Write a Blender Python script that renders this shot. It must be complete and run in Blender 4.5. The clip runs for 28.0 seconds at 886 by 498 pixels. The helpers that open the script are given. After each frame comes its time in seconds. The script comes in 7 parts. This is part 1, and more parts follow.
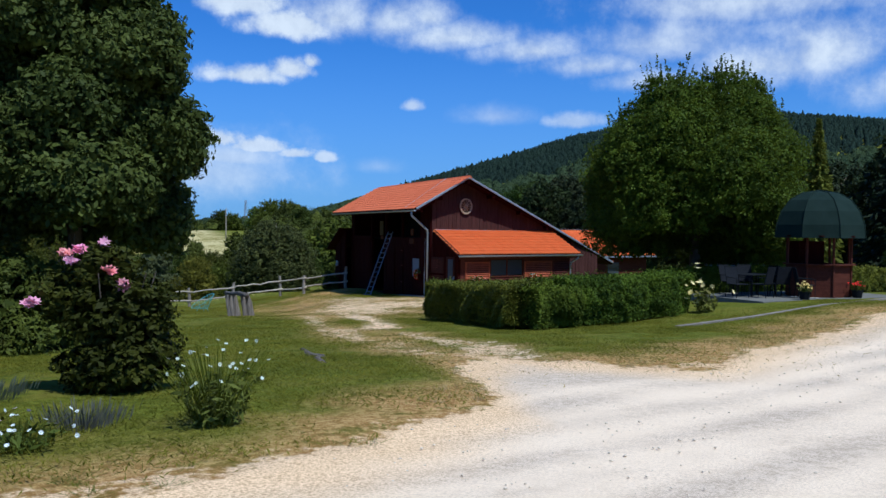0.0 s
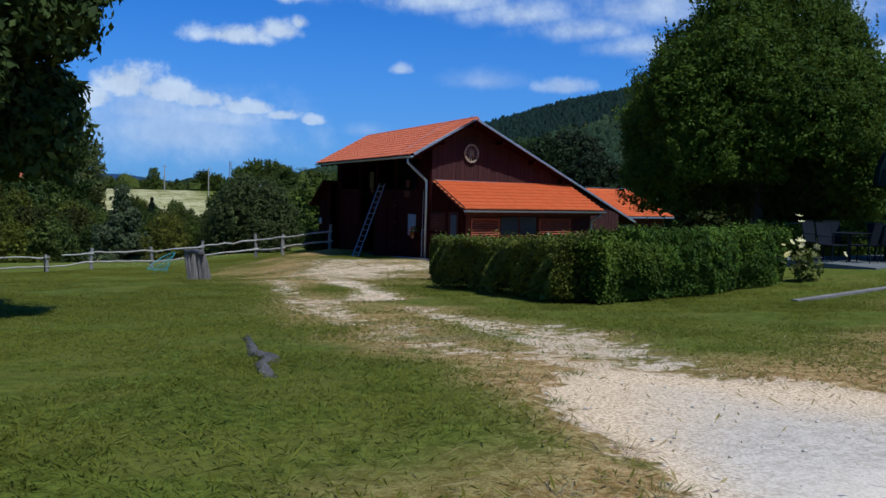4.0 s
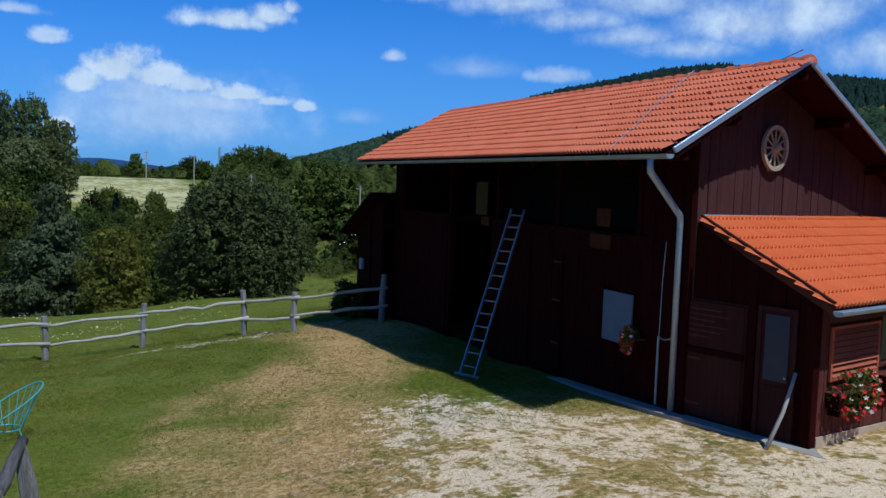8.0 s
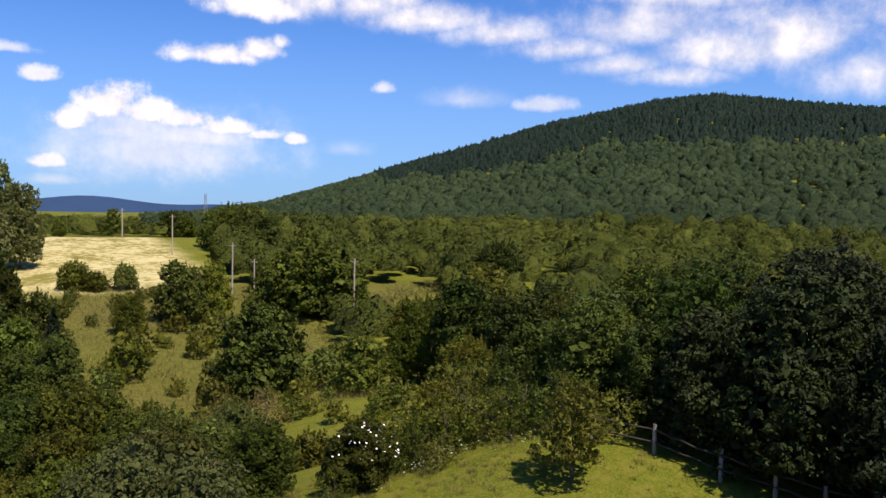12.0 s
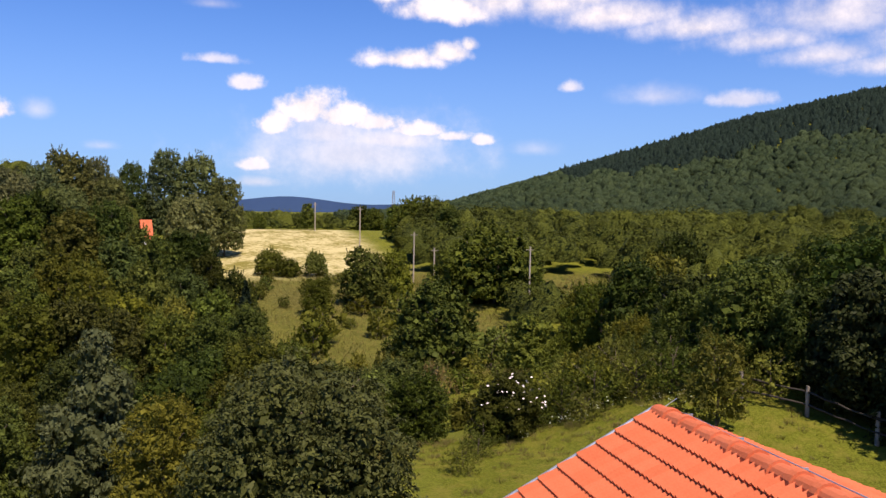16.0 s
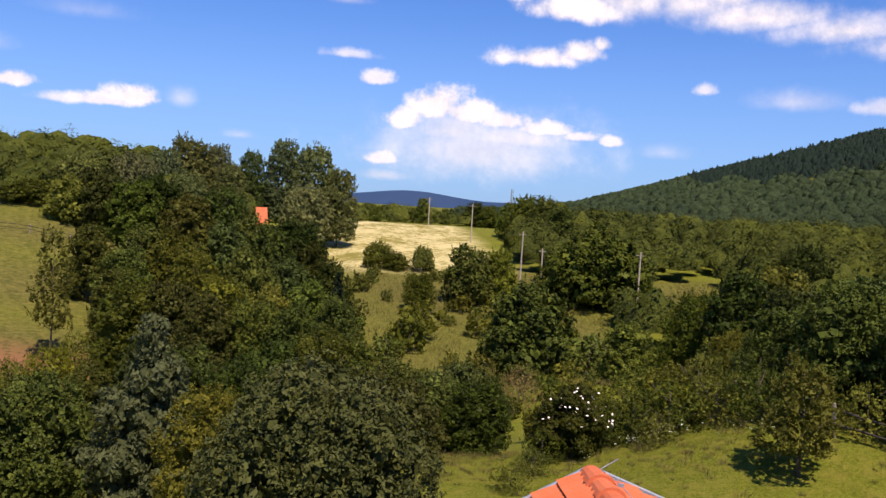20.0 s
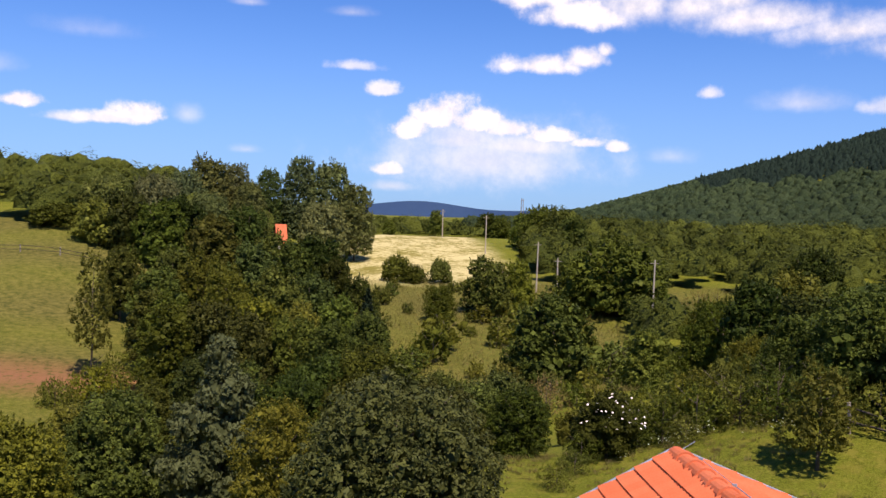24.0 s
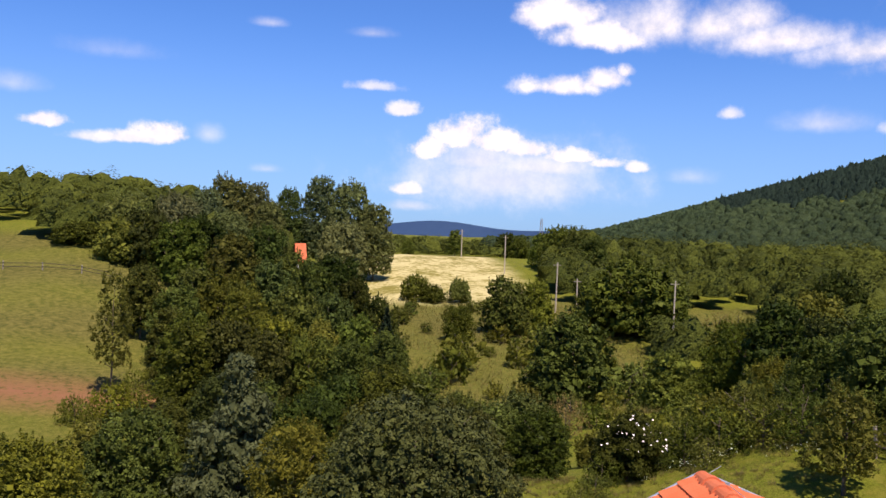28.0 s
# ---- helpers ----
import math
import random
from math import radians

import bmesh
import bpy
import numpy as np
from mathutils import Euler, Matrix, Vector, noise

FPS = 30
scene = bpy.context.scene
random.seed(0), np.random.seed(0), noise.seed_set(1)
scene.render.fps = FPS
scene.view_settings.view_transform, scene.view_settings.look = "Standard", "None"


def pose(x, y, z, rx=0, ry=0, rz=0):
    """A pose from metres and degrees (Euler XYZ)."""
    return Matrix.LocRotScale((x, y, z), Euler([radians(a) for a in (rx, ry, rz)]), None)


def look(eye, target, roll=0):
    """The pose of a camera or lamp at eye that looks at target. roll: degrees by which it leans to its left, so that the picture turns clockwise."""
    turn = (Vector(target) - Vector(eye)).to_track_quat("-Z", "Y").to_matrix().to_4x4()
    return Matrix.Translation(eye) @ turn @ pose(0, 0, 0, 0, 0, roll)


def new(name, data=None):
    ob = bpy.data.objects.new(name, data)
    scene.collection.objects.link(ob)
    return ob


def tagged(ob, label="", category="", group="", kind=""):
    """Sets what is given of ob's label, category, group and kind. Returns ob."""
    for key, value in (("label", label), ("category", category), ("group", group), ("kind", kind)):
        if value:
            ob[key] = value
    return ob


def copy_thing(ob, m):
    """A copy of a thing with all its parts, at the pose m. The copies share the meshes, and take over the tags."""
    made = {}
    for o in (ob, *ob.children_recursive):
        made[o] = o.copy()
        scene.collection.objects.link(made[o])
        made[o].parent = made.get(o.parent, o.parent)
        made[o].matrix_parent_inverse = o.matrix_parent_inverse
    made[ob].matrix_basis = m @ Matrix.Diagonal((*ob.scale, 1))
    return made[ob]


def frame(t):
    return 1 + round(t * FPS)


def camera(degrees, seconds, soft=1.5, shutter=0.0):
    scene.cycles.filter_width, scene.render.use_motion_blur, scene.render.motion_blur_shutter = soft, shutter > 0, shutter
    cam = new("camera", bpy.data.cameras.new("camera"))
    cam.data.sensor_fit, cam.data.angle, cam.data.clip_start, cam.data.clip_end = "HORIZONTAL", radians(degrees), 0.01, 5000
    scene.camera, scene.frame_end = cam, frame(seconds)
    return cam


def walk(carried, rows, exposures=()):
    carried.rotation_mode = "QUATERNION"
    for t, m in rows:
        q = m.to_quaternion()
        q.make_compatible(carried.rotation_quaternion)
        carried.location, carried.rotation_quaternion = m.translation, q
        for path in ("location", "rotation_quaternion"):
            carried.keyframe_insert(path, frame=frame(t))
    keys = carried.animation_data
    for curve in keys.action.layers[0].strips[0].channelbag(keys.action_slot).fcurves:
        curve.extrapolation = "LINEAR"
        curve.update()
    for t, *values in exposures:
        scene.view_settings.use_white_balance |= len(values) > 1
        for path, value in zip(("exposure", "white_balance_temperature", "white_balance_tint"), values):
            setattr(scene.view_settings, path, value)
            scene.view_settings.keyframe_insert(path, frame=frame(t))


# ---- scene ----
cam = camera(52.0, 28.0)
PATH = [
    (0, (-16.283, -42.842, 3.347), (-15.543, -40.985, 3.306), 0.7),
    (0.5, (-16.310, -42.801, 3.093), (-15.565, -40.946, 3.048), 0.7),
    (1, (-16.330, -42.730, 2.869), (-15.582, -40.876, 2.821), 0.8),
    (1.5, (-16.346, -42.657, 2.782), (-15.593, -40.804, 2.734), 0.8),
    (2, (-16.340, -42.571, 2.717), (-15.584, -40.720, 2.657), 0.9),
    (2.5, (-16.108, -42.001, 2.697), (-15.347, -40.153, 2.612), 0.9),
    (4.5, (-13.856, -33.706, 2.778), (-13.088, -31.863, 2.659), 1.4),
    (5, (-13.434, -31.111, 2.916), (-12.663, -29.27, 2.792), 0.7),
    (5.5, (-12.507, -28.478, 3.012), (-11.734, -26.638, 2.885), 0.8),
    (6, (-12.069, -25.569, 3.1), (-11.292, -23.731, 2.971), 1.4),
    (6.5, (-11.524, -23.137, 3.274), (-10.746, -21.299, 3.14), 1.2),
    (7, (-10.701, -19.365, 3.339), (-9.917, -17.53, 3.204), 1.7),
    (7.5, (-10.234, -15.995, 3.458), (-9.448, -14.161, 3.322), 2.1),
    (8, (-9.707, -12.467, 3.759), (-8.921, -10.634, 3.616), 2.0),
    (8.5, (-9.207, -9.447, 4.601), (-8.422, -7.614, 4.456), 1.9),
    (9, (-8.434, -5.984, 5.658), (-7.649, -4.149, 5.527), 1.3),
    (9.5, (-7.382, -3.256, 6.909), (-6.595, -1.422, 6.786), 0.7),
    (10, (-6.547, -1.664, 8.057), (-5.755, 0.169, 7.938), 0.2),
    (10.5, (-4.987, 0.817, 9.079), (-4.195, 2.65, 8.961), -0.0),
    (11, (-4.284, 3.033, 9.954), (-3.487, 4.864, 9.847), 0.8),
    (11.5, (-4.089, 4.691, 10.316), (-3.289, 6.521, 10.21), 0.8),
    (12, (-4.194, 6.184, 10.278), (-3.393, 8.015, 10.201), 1.0),
    (12.5, (-4.72, 7.026, 9.984), (-3.921, 8.859, 9.938), 1.1),
    (13, (-5.600, 7.600, 9.500), (-5.081, 9.531, 9.445), 2.4),
    (13.5, (-5.700, 7.000, 9.200), (-5.280, 8.954, 9.145), 2.5),
    (15.5, (-4.414, 3.644, 8.718), (-4.001, 5.600, 8.647), 1.1),
    (16, (-3.113, 3.988, 8.476), (-2.700, 5.944, 8.392), 0.9),
    (16.5, (-2.027, 3.975, 8.418), (-1.614, 5.929, 8.319), 1.3),
    (17, (-0.929, 4.051, 8.430), (-0.523, 6.006, 8.328), 1.9),
    (17.5, (-0.398, 4.549, 8.373), (0.002, 6.506, 8.272), 3.0),
    (18, (-0.315, 5.208, 8.328), (-0.036, 7.186, 8.227), 2.6),
    (18.5, (-0.092, 5.271, 8.442), (0.049, 7.263, 8.335), 2.9),
    (19, (0.035, 5.518, 8.510), (0.178, 7.510, 8.403), 2.9),
    (19.5, (-0.059, 5.728, 8.537), (0.086, 7.720, 8.430), 2.9),
    (20, (-0.344, 5.844, 8.554), (-0.194, 7.836, 8.456), 3.4),
    (20.5, (-0.760, 5.664, 8.596), (-0.612, 7.657, 8.508), 3.4),
    (21, (-1.384, 5.196, 8.659), (-1.238, 7.190, 8.583), 3.3),
    (21.5, (-1.843, 4.619, 8.745), (-1.699, 6.613, 8.677), 3.0),
    (23.5, (-2.390, 2.451, 9.087), (-2.256, 4.445, 9.014), 2.1),
    (24, (-2.211, 2.343, 9.180), (-2.081, 4.337, 9.102), 2.0),
    (24.5, (-2.192, 2.444, 9.203), (-2.064, 4.439, 9.121), 2.3),
    (25, (-2.150, 2.533, 9.221), (-2.028, 4.528, 9.140), 2.4),
    (25.5, (-2.088, 2.716, 9.226), (-1.971, 4.711, 9.149), 2.2),
    (26, (-2.049, 2.901, 9.190), (-1.936, 4.897, 9.116), 2.2),
    (26.5, (-2.029, 2.984, 9.184), (-1.923, 4.980, 9.114), 2.2),
    (27, (-2.099, 2.975, 9.179), (-1.999, 4.972, 9.110), 2.2),
    (27.5, (-2.111, 2.849, 9.177), (-2.020, 4.846, 9.117), 2.2),
    (28, (-2.225, 2.511, 9.155), (-2.138, 4.509, 9.119), 2.2),
]
walk(cam, [(t, look(eye, target, roll)) for t, eye, target, roll in PATH],
     exposures=[(0, -0.18, 5350, 6), (0.5, -0.36, 5350, 6), (1.0, -0.50, 5350, 6), (2.5, -0.56, 5250, 6), (5.0, -0.32, 5050, 5), (7.0, -0.35, 5100, 4), (8.2, -0.33, 4950, 2), (9.0, 0.3, 5650, -4), (10.0, 0.35, 6050, 0), (11.0, 0.35, 6600, 8), (12.0, 0.35, 7100, 18), (17.0, 0.35, 7400, 24), (28.0, 0.4, 7200, 22)])


# ---- light and sky ----
SUN_TO = Vector((0.85, -2.45, 4.5)).normalized()
SUN_EL, SUN_AZ = math.asin(SUN_TO.z), math.atan2(SUN_TO.x, SUN_TO.y)
sun = new("sun", bpy.data.lights.new("sun", "SUN"))
sun.data.energy, sun.data.angle, sun.data.color = 5.0, radians(0.55), (1.0, 0.95, 0.87)
sun.matrix_world = look((0, 0, 60), Vector((0, 0, 60)) - SUN_TO)


class Nodes:
    """Short hand for building node trees."""

    def __init__(self, tree):
        self.tree = tree

    def add(self, kind, **values):
        node = self.tree.nodes.new(kind)
        for key, value in values.items():
            if key.startswith("i_"):
                node.inputs[key[2:].replace("_", " ")].default_value = value
            elif key[0] == "n" and key[1:].isdigit():
                node.inputs[int(key[1:])].default_value = value
            else:
                setattr(node, key, value)
        return node

    def link(self, a, b):
        self.tree.links.new(a, b)

    def math(self, op, a, b=None, c=None, clamp=False):
        node = self.tree.nodes.new("ShaderNodeMath")
        node.operation, node.use_clamp = op, clamp
        for n, v in enumerate((a, b, c)):
            if v is None:
                continue
            if isinstance(v, (int, float)):
                node.inputs[n].default_value = v
            else:
                self.link(v, node.inputs[n])
        return node.outputs[0]

    def mix(self, fac, a, b, mode="MIX"):
        node = self.tree.nodes.new("ShaderNodeMix")
        node.data_type, node.blend_type = "RGBA", mode
        for socket, v in ((node.inputs[0], fac), (node.inputs[6], a), (node.inputs[7], b)):
            if isinstance(v, (int, float)):
                socket.default_value = v
            elif isinstance(v, tuple):
                socket.default_value = (*v, 1.0) if len(v) == 3 else v
            else:
                self.link(v, socket)
        return node.outputs[2]

    def noise(self, vec, scale, detail=4.0, rough=0.6, dim="3D"):
        node = self.add("ShaderNodeTexNoise", noise_dimensions=dim, i_Scale=scale, i_Detail=detail, i_Roughness=rough)
        if vec is not None:
            self.link(vec, node.inputs["Vector"])
        return node.outputs["Fac"]

    def ramp(self, fac, lo, hi):
        node = self.tree.nodes.new("ShaderNodeMapRange")
        node.interpolation_type = "SMOOTHSTEP"
        node.inputs[1].default_value, node.inputs[2].default_value = lo, hi
        self.link(fac, node.inputs[0])
        return node.outputs[0]


def way(az, el):
    """Unit vector to an azimuth (from +y towards +x) and an elevation, in degrees."""
    a, e = radians(az), radians(el)
    return (math.sin(a) * math.cos(e), math.cos(a) * math.cos(e), math.sin(e))


world = bpy.data.worlds.new("sky")
scene.world = world
world.use_nodes = True
wn = Nodes(world.node_tree)
world.node_tree.nodes.clear()
w_out = wn.add("ShaderNodeOutputWorld")
w_bg = wn.add("ShaderNodeBackground", i_Strength=0.085)
w_sky = wn.add("ShaderNodeTexSky", sky_type="NISHITA", sun_disc=False, sun_elevation=SUN_EL, sun_rotation=SUN_AZ,
               altitude=600.0, air_density=1.0, dust_density=0.4, ozone_density=3.0)
w_dir = wn.add("ShaderNodeTexCoord").outputs["Generated"]
# Clouds: azimuth, elevation, half width, half height, strength
CLOUDS = [
    (3.2, 6.1, 2.4, 1.7, 1.0), (1.4, 5.2, 1.7, 1.1, 0.95), (5.6, 5.7, 2.4, 1.05, 0.95), (7.8, 5.4, 2.3, 0.85, 0.9), (10.2, 5.0, 2.4, 0.7, 0.9),
    (12.4, 4.6, 1.3, 0.5, 0.85), (14.2, 4.4, 0.8, 0.45, 0.8), (6.0, 3.3, 8.0, 3.2, 0.62), (4.6, 4.6, 3.8, 1.9, 0.68), (8.6, 4.3, 4.6, 1.3, 0.70), (0.0, 2.6, 1.3, 0.6, 0.8), (0.3, 1.6, 1.6, 0.45, 0.55),
    (9.4, 9.3, 2.6, 0.7, 1.0), (12.2, 9.7, 1.6, 0.7, 1.0), (13.4, 10.2, 0.6, 0.5, 0.9), (-2.3, 8.9, 1.8, 0.5, 0.65), (-0.5, 7.5, 1.3, 0.6, 0.75),
]
CLOUDS_B = [
    (-21.5, 5.6, 1.4, 0.6, 0.95), (-18.9, 4.8, 1.6, 0.45, 0.7), (-14.8, 5.2, 2.0, 0.9, 1.0), (-16.6, 4.9, 3.0, 0.5, 0.8), (-12.2, 5.4, 0.9, 0.7, 0.4),
    (-8.7, 3.5, 0.9, 0.35, 0.4), (-8.7, 12.3, 1.0, 0.35, 0.4), (-2.4, 12.1, 1.3, 0.4, 0.35), (-17.8, 9.9, 2.8, 0.7, 0.2), (-23.2, 7.5, 1.6, 0.7, 0.3),
    (9.5, 13.5, 2.8, 1.2, 0.9), (12.0, 12.3, 3.2, 1.1, 1.0), (15.0, 12.8, 3.6, 1.4, 1.0), (18.5, 12.7, 2.8, 1.3, 1.0), (20.6, 13.1, 1.6, 1.0, 0.95),
]
CLOUDS_C = [
    (22.5, 11.9, 4.0, 0.9, 0.9), (27.4, 11.1, 3.5, 0.9, 0.9), (31.0, 10.2, 3.5, 0.9, 0.85), (34.5, 9.2, 3.0, 0.8, 0.8), (37.8, 8.5, 3.0, 0.7, 0.85),
    (35.0, 11.4, 5.0, 1.5, 0.75), (41.0, 9.8, 4.0, 1.6, 0.95), (44.5, 10.4, 4.0, 2.2, 1.0), (48.5, 8.2, 3.0, 1.6, 0.8), (40.0, 13.5, 8.0, 1.5, 0.8),
    (19.7, 7.7, 0.8, 0.5, 0.7), (25.0, 7.1, 2.4, 0.8, 0.5), (30.0, 6.8, 2.4, 0.7, 0.6), (17.6, 3.9, 1.5, 0.6, 0.3), (55.0, 12.0, 8.0, 2.0, 0.8),
]
w_n0 = wn.noise(w_dir, 16.0, 2.0, 0.5)
w_n1 = wn.noise(w_dir, 26.0, 8.0, 0.66)
w_bump = wn.math("ADD", wn.math("MULTIPLY", wn.math("SUBTRACT", w_n0, 0.5), 1.6), wn.math("MULTIPLY", wn.math("SUBTRACT", w_n1, 0.5), 2.6))
total = None
for az, el, ha, he, power in CLOUDS + CLOUDS_B + CLOUDS_C:
    if el > 8 and az > 5:
        ha, he, power = ha * 1.12, he * 1.25, min(1.0, power * 1.1)
    d, r = Vector(way(az, el)), Vector((math.cos(radians(az)), -math.sin(radians(az)), 0))
    u = r.cross(d)
    offs = []
    for axis_v, size in ((r, ha), (u, he)):
        dot = wn.add("ShaderNodeVectorMath", operation="DOT_PRODUCT", n1=tuple(axis_v / math.sin(radians(size))))
        wn.link(w_dir, dot.inputs[0])
        offs.append(wn.math("SUBTRACT", dot.outputs["Value"], axis_v.dot(d) / math.sin(radians(size))))
    v_off = wn.math("MAXIMUM", offs[1], wn.math("MULTIPLY", offs[1], -1.7))
    fall = wn.math("SUBTRACT", 1.0, wn.math("SQRT", wn.math("MULTIPLY_ADD", offs[0], offs[0], wn.math("MULTIPLY", v_off, v_off))))
    body = 0.6 < power < 0.75 and 3 < el < 5 and az > 4
    heap = power >= 0.75 and el < 8
    edge = (-0.25, 1.0) if body else (-0.06, 0.66) if heap else (-0.45, 1.35) if power < 0.6 or (el > 8 and (az > 14 or az < -12)) else (-0.1, 0.8)
    mask = wn.math("MULTIPLY", wn.ramp(wn.math("ADD", fall, wn.math("MULTIPLY", w_bump, 0.5 if power < 0.6 else 0.45 if body else 0.8 if heap else 0.68)), *edge), power)
    total = mask if total is None else wn.math("MAXIMUM", total, mask)
w_up = wn.add("ShaderNodeVectorMath", operation="DOT_PRODUCT", n1=(0.15, 1.0, 0.0))
wn.link(w_dir, w_up.inputs[0])
total = wn.math("MULTIPLY", total, wn.math("GREATER_THAN", w_up.outputs["Value"], 0.2))
w_tint = wn.mix(1.0, w_sky.outputs[0], (0.42, 0.86, 1.50), "MULTIPLY")
w_white = wn.mix(wn.ramp(w_n1, 0.3, 0.7), (8.2, 8.5, 9.2), (10.5, 10.6, 10.8))
w_z = wn.add("ShaderNodeSeparateXYZ")
wn.link(w_dir, w_z.inputs[0])
w_haze = wn.math("MULTIPLY", wn.math("SUBTRACT", 1.0, wn.ramp(w_z.outputs[2], 0.0, 0.24)), 0.55)
w_tint = wn.mix(w_haze, w_tint, (2.7, 4.7, 8.7))
w_col = wn.mix(total, w_tint, w_white)
wn.link(w_col, w_bg.inputs[0])
wn.link(w_bg.outputs[0], w_out.inputs[0])


# ---- materials ----
def material(name, rough=0.8, metal=0.0):
    mat = bpy.data.materials.new(name)
    mat.use_nodes = True
    n = Nodes(mat.node_tree)
    b = mat.node_tree.nodes["Principled BSDF"]
    b.inputs["Roughness"].default_value, b.inputs["Metallic"].default_value = rough, metal
    if metal == 0 and rough > 0.7:
        b.inputs["Specular IOR Level"].default_value = 0.08
    return mat, n, b


def bump(n, b, height, strength=0.4, distance=0.02):
    node = n.add("ShaderNodeBump", i_Strength=strength, i_Distance=distance)
    n.link(height, node.inputs["Height"])
    n.link(node.outputs[0], b.inputs["Normal"])
    return node


def plain(name, lo, hi, rough=0.8, metal=0.0, scale=6.0, fine=60.0, relief=0.3, stretch=(1, 1, 1), per=0.25, distance=0.01):
    """A surface between two colours, varied at two scales and from piece to piece."""
    mat, n, b = material(name, rough, metal)
    co = n.add("ShaderNodeTexCoord").outputs["Object"]
    if stretch != (1, 1, 1):
        mp = n.add("ShaderNodeMapping")
        mp.inputs["Scale"].default_value = stretch
        n.link(co, mp.inputs["Vector"])
        co = mp.outputs[0]
    big, small = n.noise(co, scale), n.noise(co, fine, 3.0)
    rnd = n.add("ShaderNodeObjectInfo").outputs["Random"]
    f = n.math("ADD", n.math("MULTIPLY", big, 0.6), n.math("MULTIPLY", small, 0.4))
    f = n.ramp(f, 0.3, 0.7)
    f = n.math("ADD", n.math("MULTIPLY", f, 1 - per), n.math("MULTIPLY", rnd, per), clamp=True)
    n.link(n.mix(f, lo, hi), b.inputs["Base Color"])
    n.link(n.math("ADD", rough - 0.1, n.math("MULTIPLY", small, 0.2)), b.inputs["Roughness"])
    if relief:
        bump(n, b, small, relief, distance)
    return mat


def foliage(name, lo, hi, through_light=0.3, rough=0.6, per=0.5, vary=0.55):
    mat = bpy.data.materials.new(name)
    mat.use_nodes = True
    n = Nodes(mat.node_tree)
    b = mat.node_tree.nodes["Principled BSDF"]
    b.inputs["Roughness"].default_value = rough
    b.inputs["Specular IOR Level"].default_value = 0.08
    geo = n.add("ShaderNodeNewGeometry").outputs["Random Per Island"]
    rnd = n.add("ShaderNodeObjectInfo").outputs["Random"]
    co = n.add("ShaderNodeTexCoord").outputs["Object"]
    f = n.math("ADD", n.math("MULTIPLY", geo, 0.85 - per), n.math("MULTIPLY", rnd, per * 0.3))
    f = n.math("ADD", f, n.math("MULTIPLY", n.ramp(n.noise(co, 1.1, 3.0), 0.36, 0.64), per), clamp=True)
    col = n.mix(f, lo, hi)
    tone = n.math("MULTIPLY_ADD", n.math("FRACT", n.math("MULTIPLY", rnd, 7.31)), vary, 1.0 - vary * 0.5)
    shade = n.add("ShaderNodeCombineXYZ")
    for k, fac in enumerate((n.math("MULTIPLY_ADD", rnd, 0.40, 0.84), 1.0, n.math("MULTIPLY_ADD", n.math("FRACT", n.math("MULTIPLY", rnd, 3.77)), 0.65, 0.7))):
        n.link(n.math("MULTIPLY", tone, fac), shade.inputs[k])
    col = n.mix(1.0, col, shade.outputs[0], "MULTIPLY")
    n.link(col, b.inputs["Base Color"])
    tr = n.add("ShaderNodeBsdfTranslucent")
    n.link(n.mix(0.5, col, hi), tr.inputs[0])
    mix = n.add("ShaderNodeMixShader", n0=through_light)
    n.link(b.outputs[0], mix.inputs[1])
    n.link(tr.outputs[0], mix.inputs[2])
    n.link(mix.outputs[0], mat.node_tree.nodes["Material Output"].inputs[0])
    return mat


# Stained boards, darker than M_GABLE: the west wall's shade is partly in this colour.
M_WOOD = plain("dark_stained_boards_shade", (0.012, 0.0014, 0.0013), (0.032, 0.0048, 0.0036), 0.75, scale=2.0, fine=30, stretch=(6, 6, 0.6), relief=0.5)
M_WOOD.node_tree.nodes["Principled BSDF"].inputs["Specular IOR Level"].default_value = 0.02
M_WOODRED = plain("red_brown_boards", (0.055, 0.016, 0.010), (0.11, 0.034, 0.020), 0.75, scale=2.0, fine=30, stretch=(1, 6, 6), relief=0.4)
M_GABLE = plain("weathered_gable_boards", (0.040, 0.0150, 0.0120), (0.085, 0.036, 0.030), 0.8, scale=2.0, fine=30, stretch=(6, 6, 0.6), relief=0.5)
M_TILE = plain("clay_roof_tile", (0.46, 0.105, 0.042), (0.63, 0.180, 0.085), 0.75, scale=1.2, fine=40, relief=0.2, per=0.3)
M_TILE2 = plain("clay_roof_tile_orange", (0.58, 0.118, 0.028), (0.76, 0.190, 0.058), 0.75, scale=1.2, fine=40, relief=0.2, per=0.3)
M_ZINC = plain("zinc_sheet", (0.27, 0.30, 0.34), (0.42, 0.45, 0.48), 0.45, 0.5, scale=3, fine=30, relief=0.05)
M_GREY = plain("weathered_wood", (0.16, 0.135, 0.11), (0.34, 0.30, 0.25), 0.85, scale=3, fine=40, stretch=(1, 1, 1), relief=0.6)
M_RAIL = plain("pale_peeled_wood", (0.28, 0.23, 0.17), (0.50, 0.44, 0.35), 0.8, scale=3, fine=40, relief=0.5)
M_CONC = plain("concrete", (0.36, 0.34, 0.30), (0.52, 0.50, 0.45), 0.9, scale=3, fine=60, relief=0.5)
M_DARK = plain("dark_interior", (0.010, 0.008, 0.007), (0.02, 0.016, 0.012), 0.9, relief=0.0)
M_BARK = plain("bark", (0.07, 0.055, 0.04), (0.16, 0.13, 0.10), 0.9, scale=4, fine=20, stretch=(3, 3, 0.7), relief=0.9, distance=0.03)
M_LEAF = foliage("leaves_dark", (0.021, 0.030, 0.005), (0.074, 0.094, 0.015), 0.10, vary=0.85)
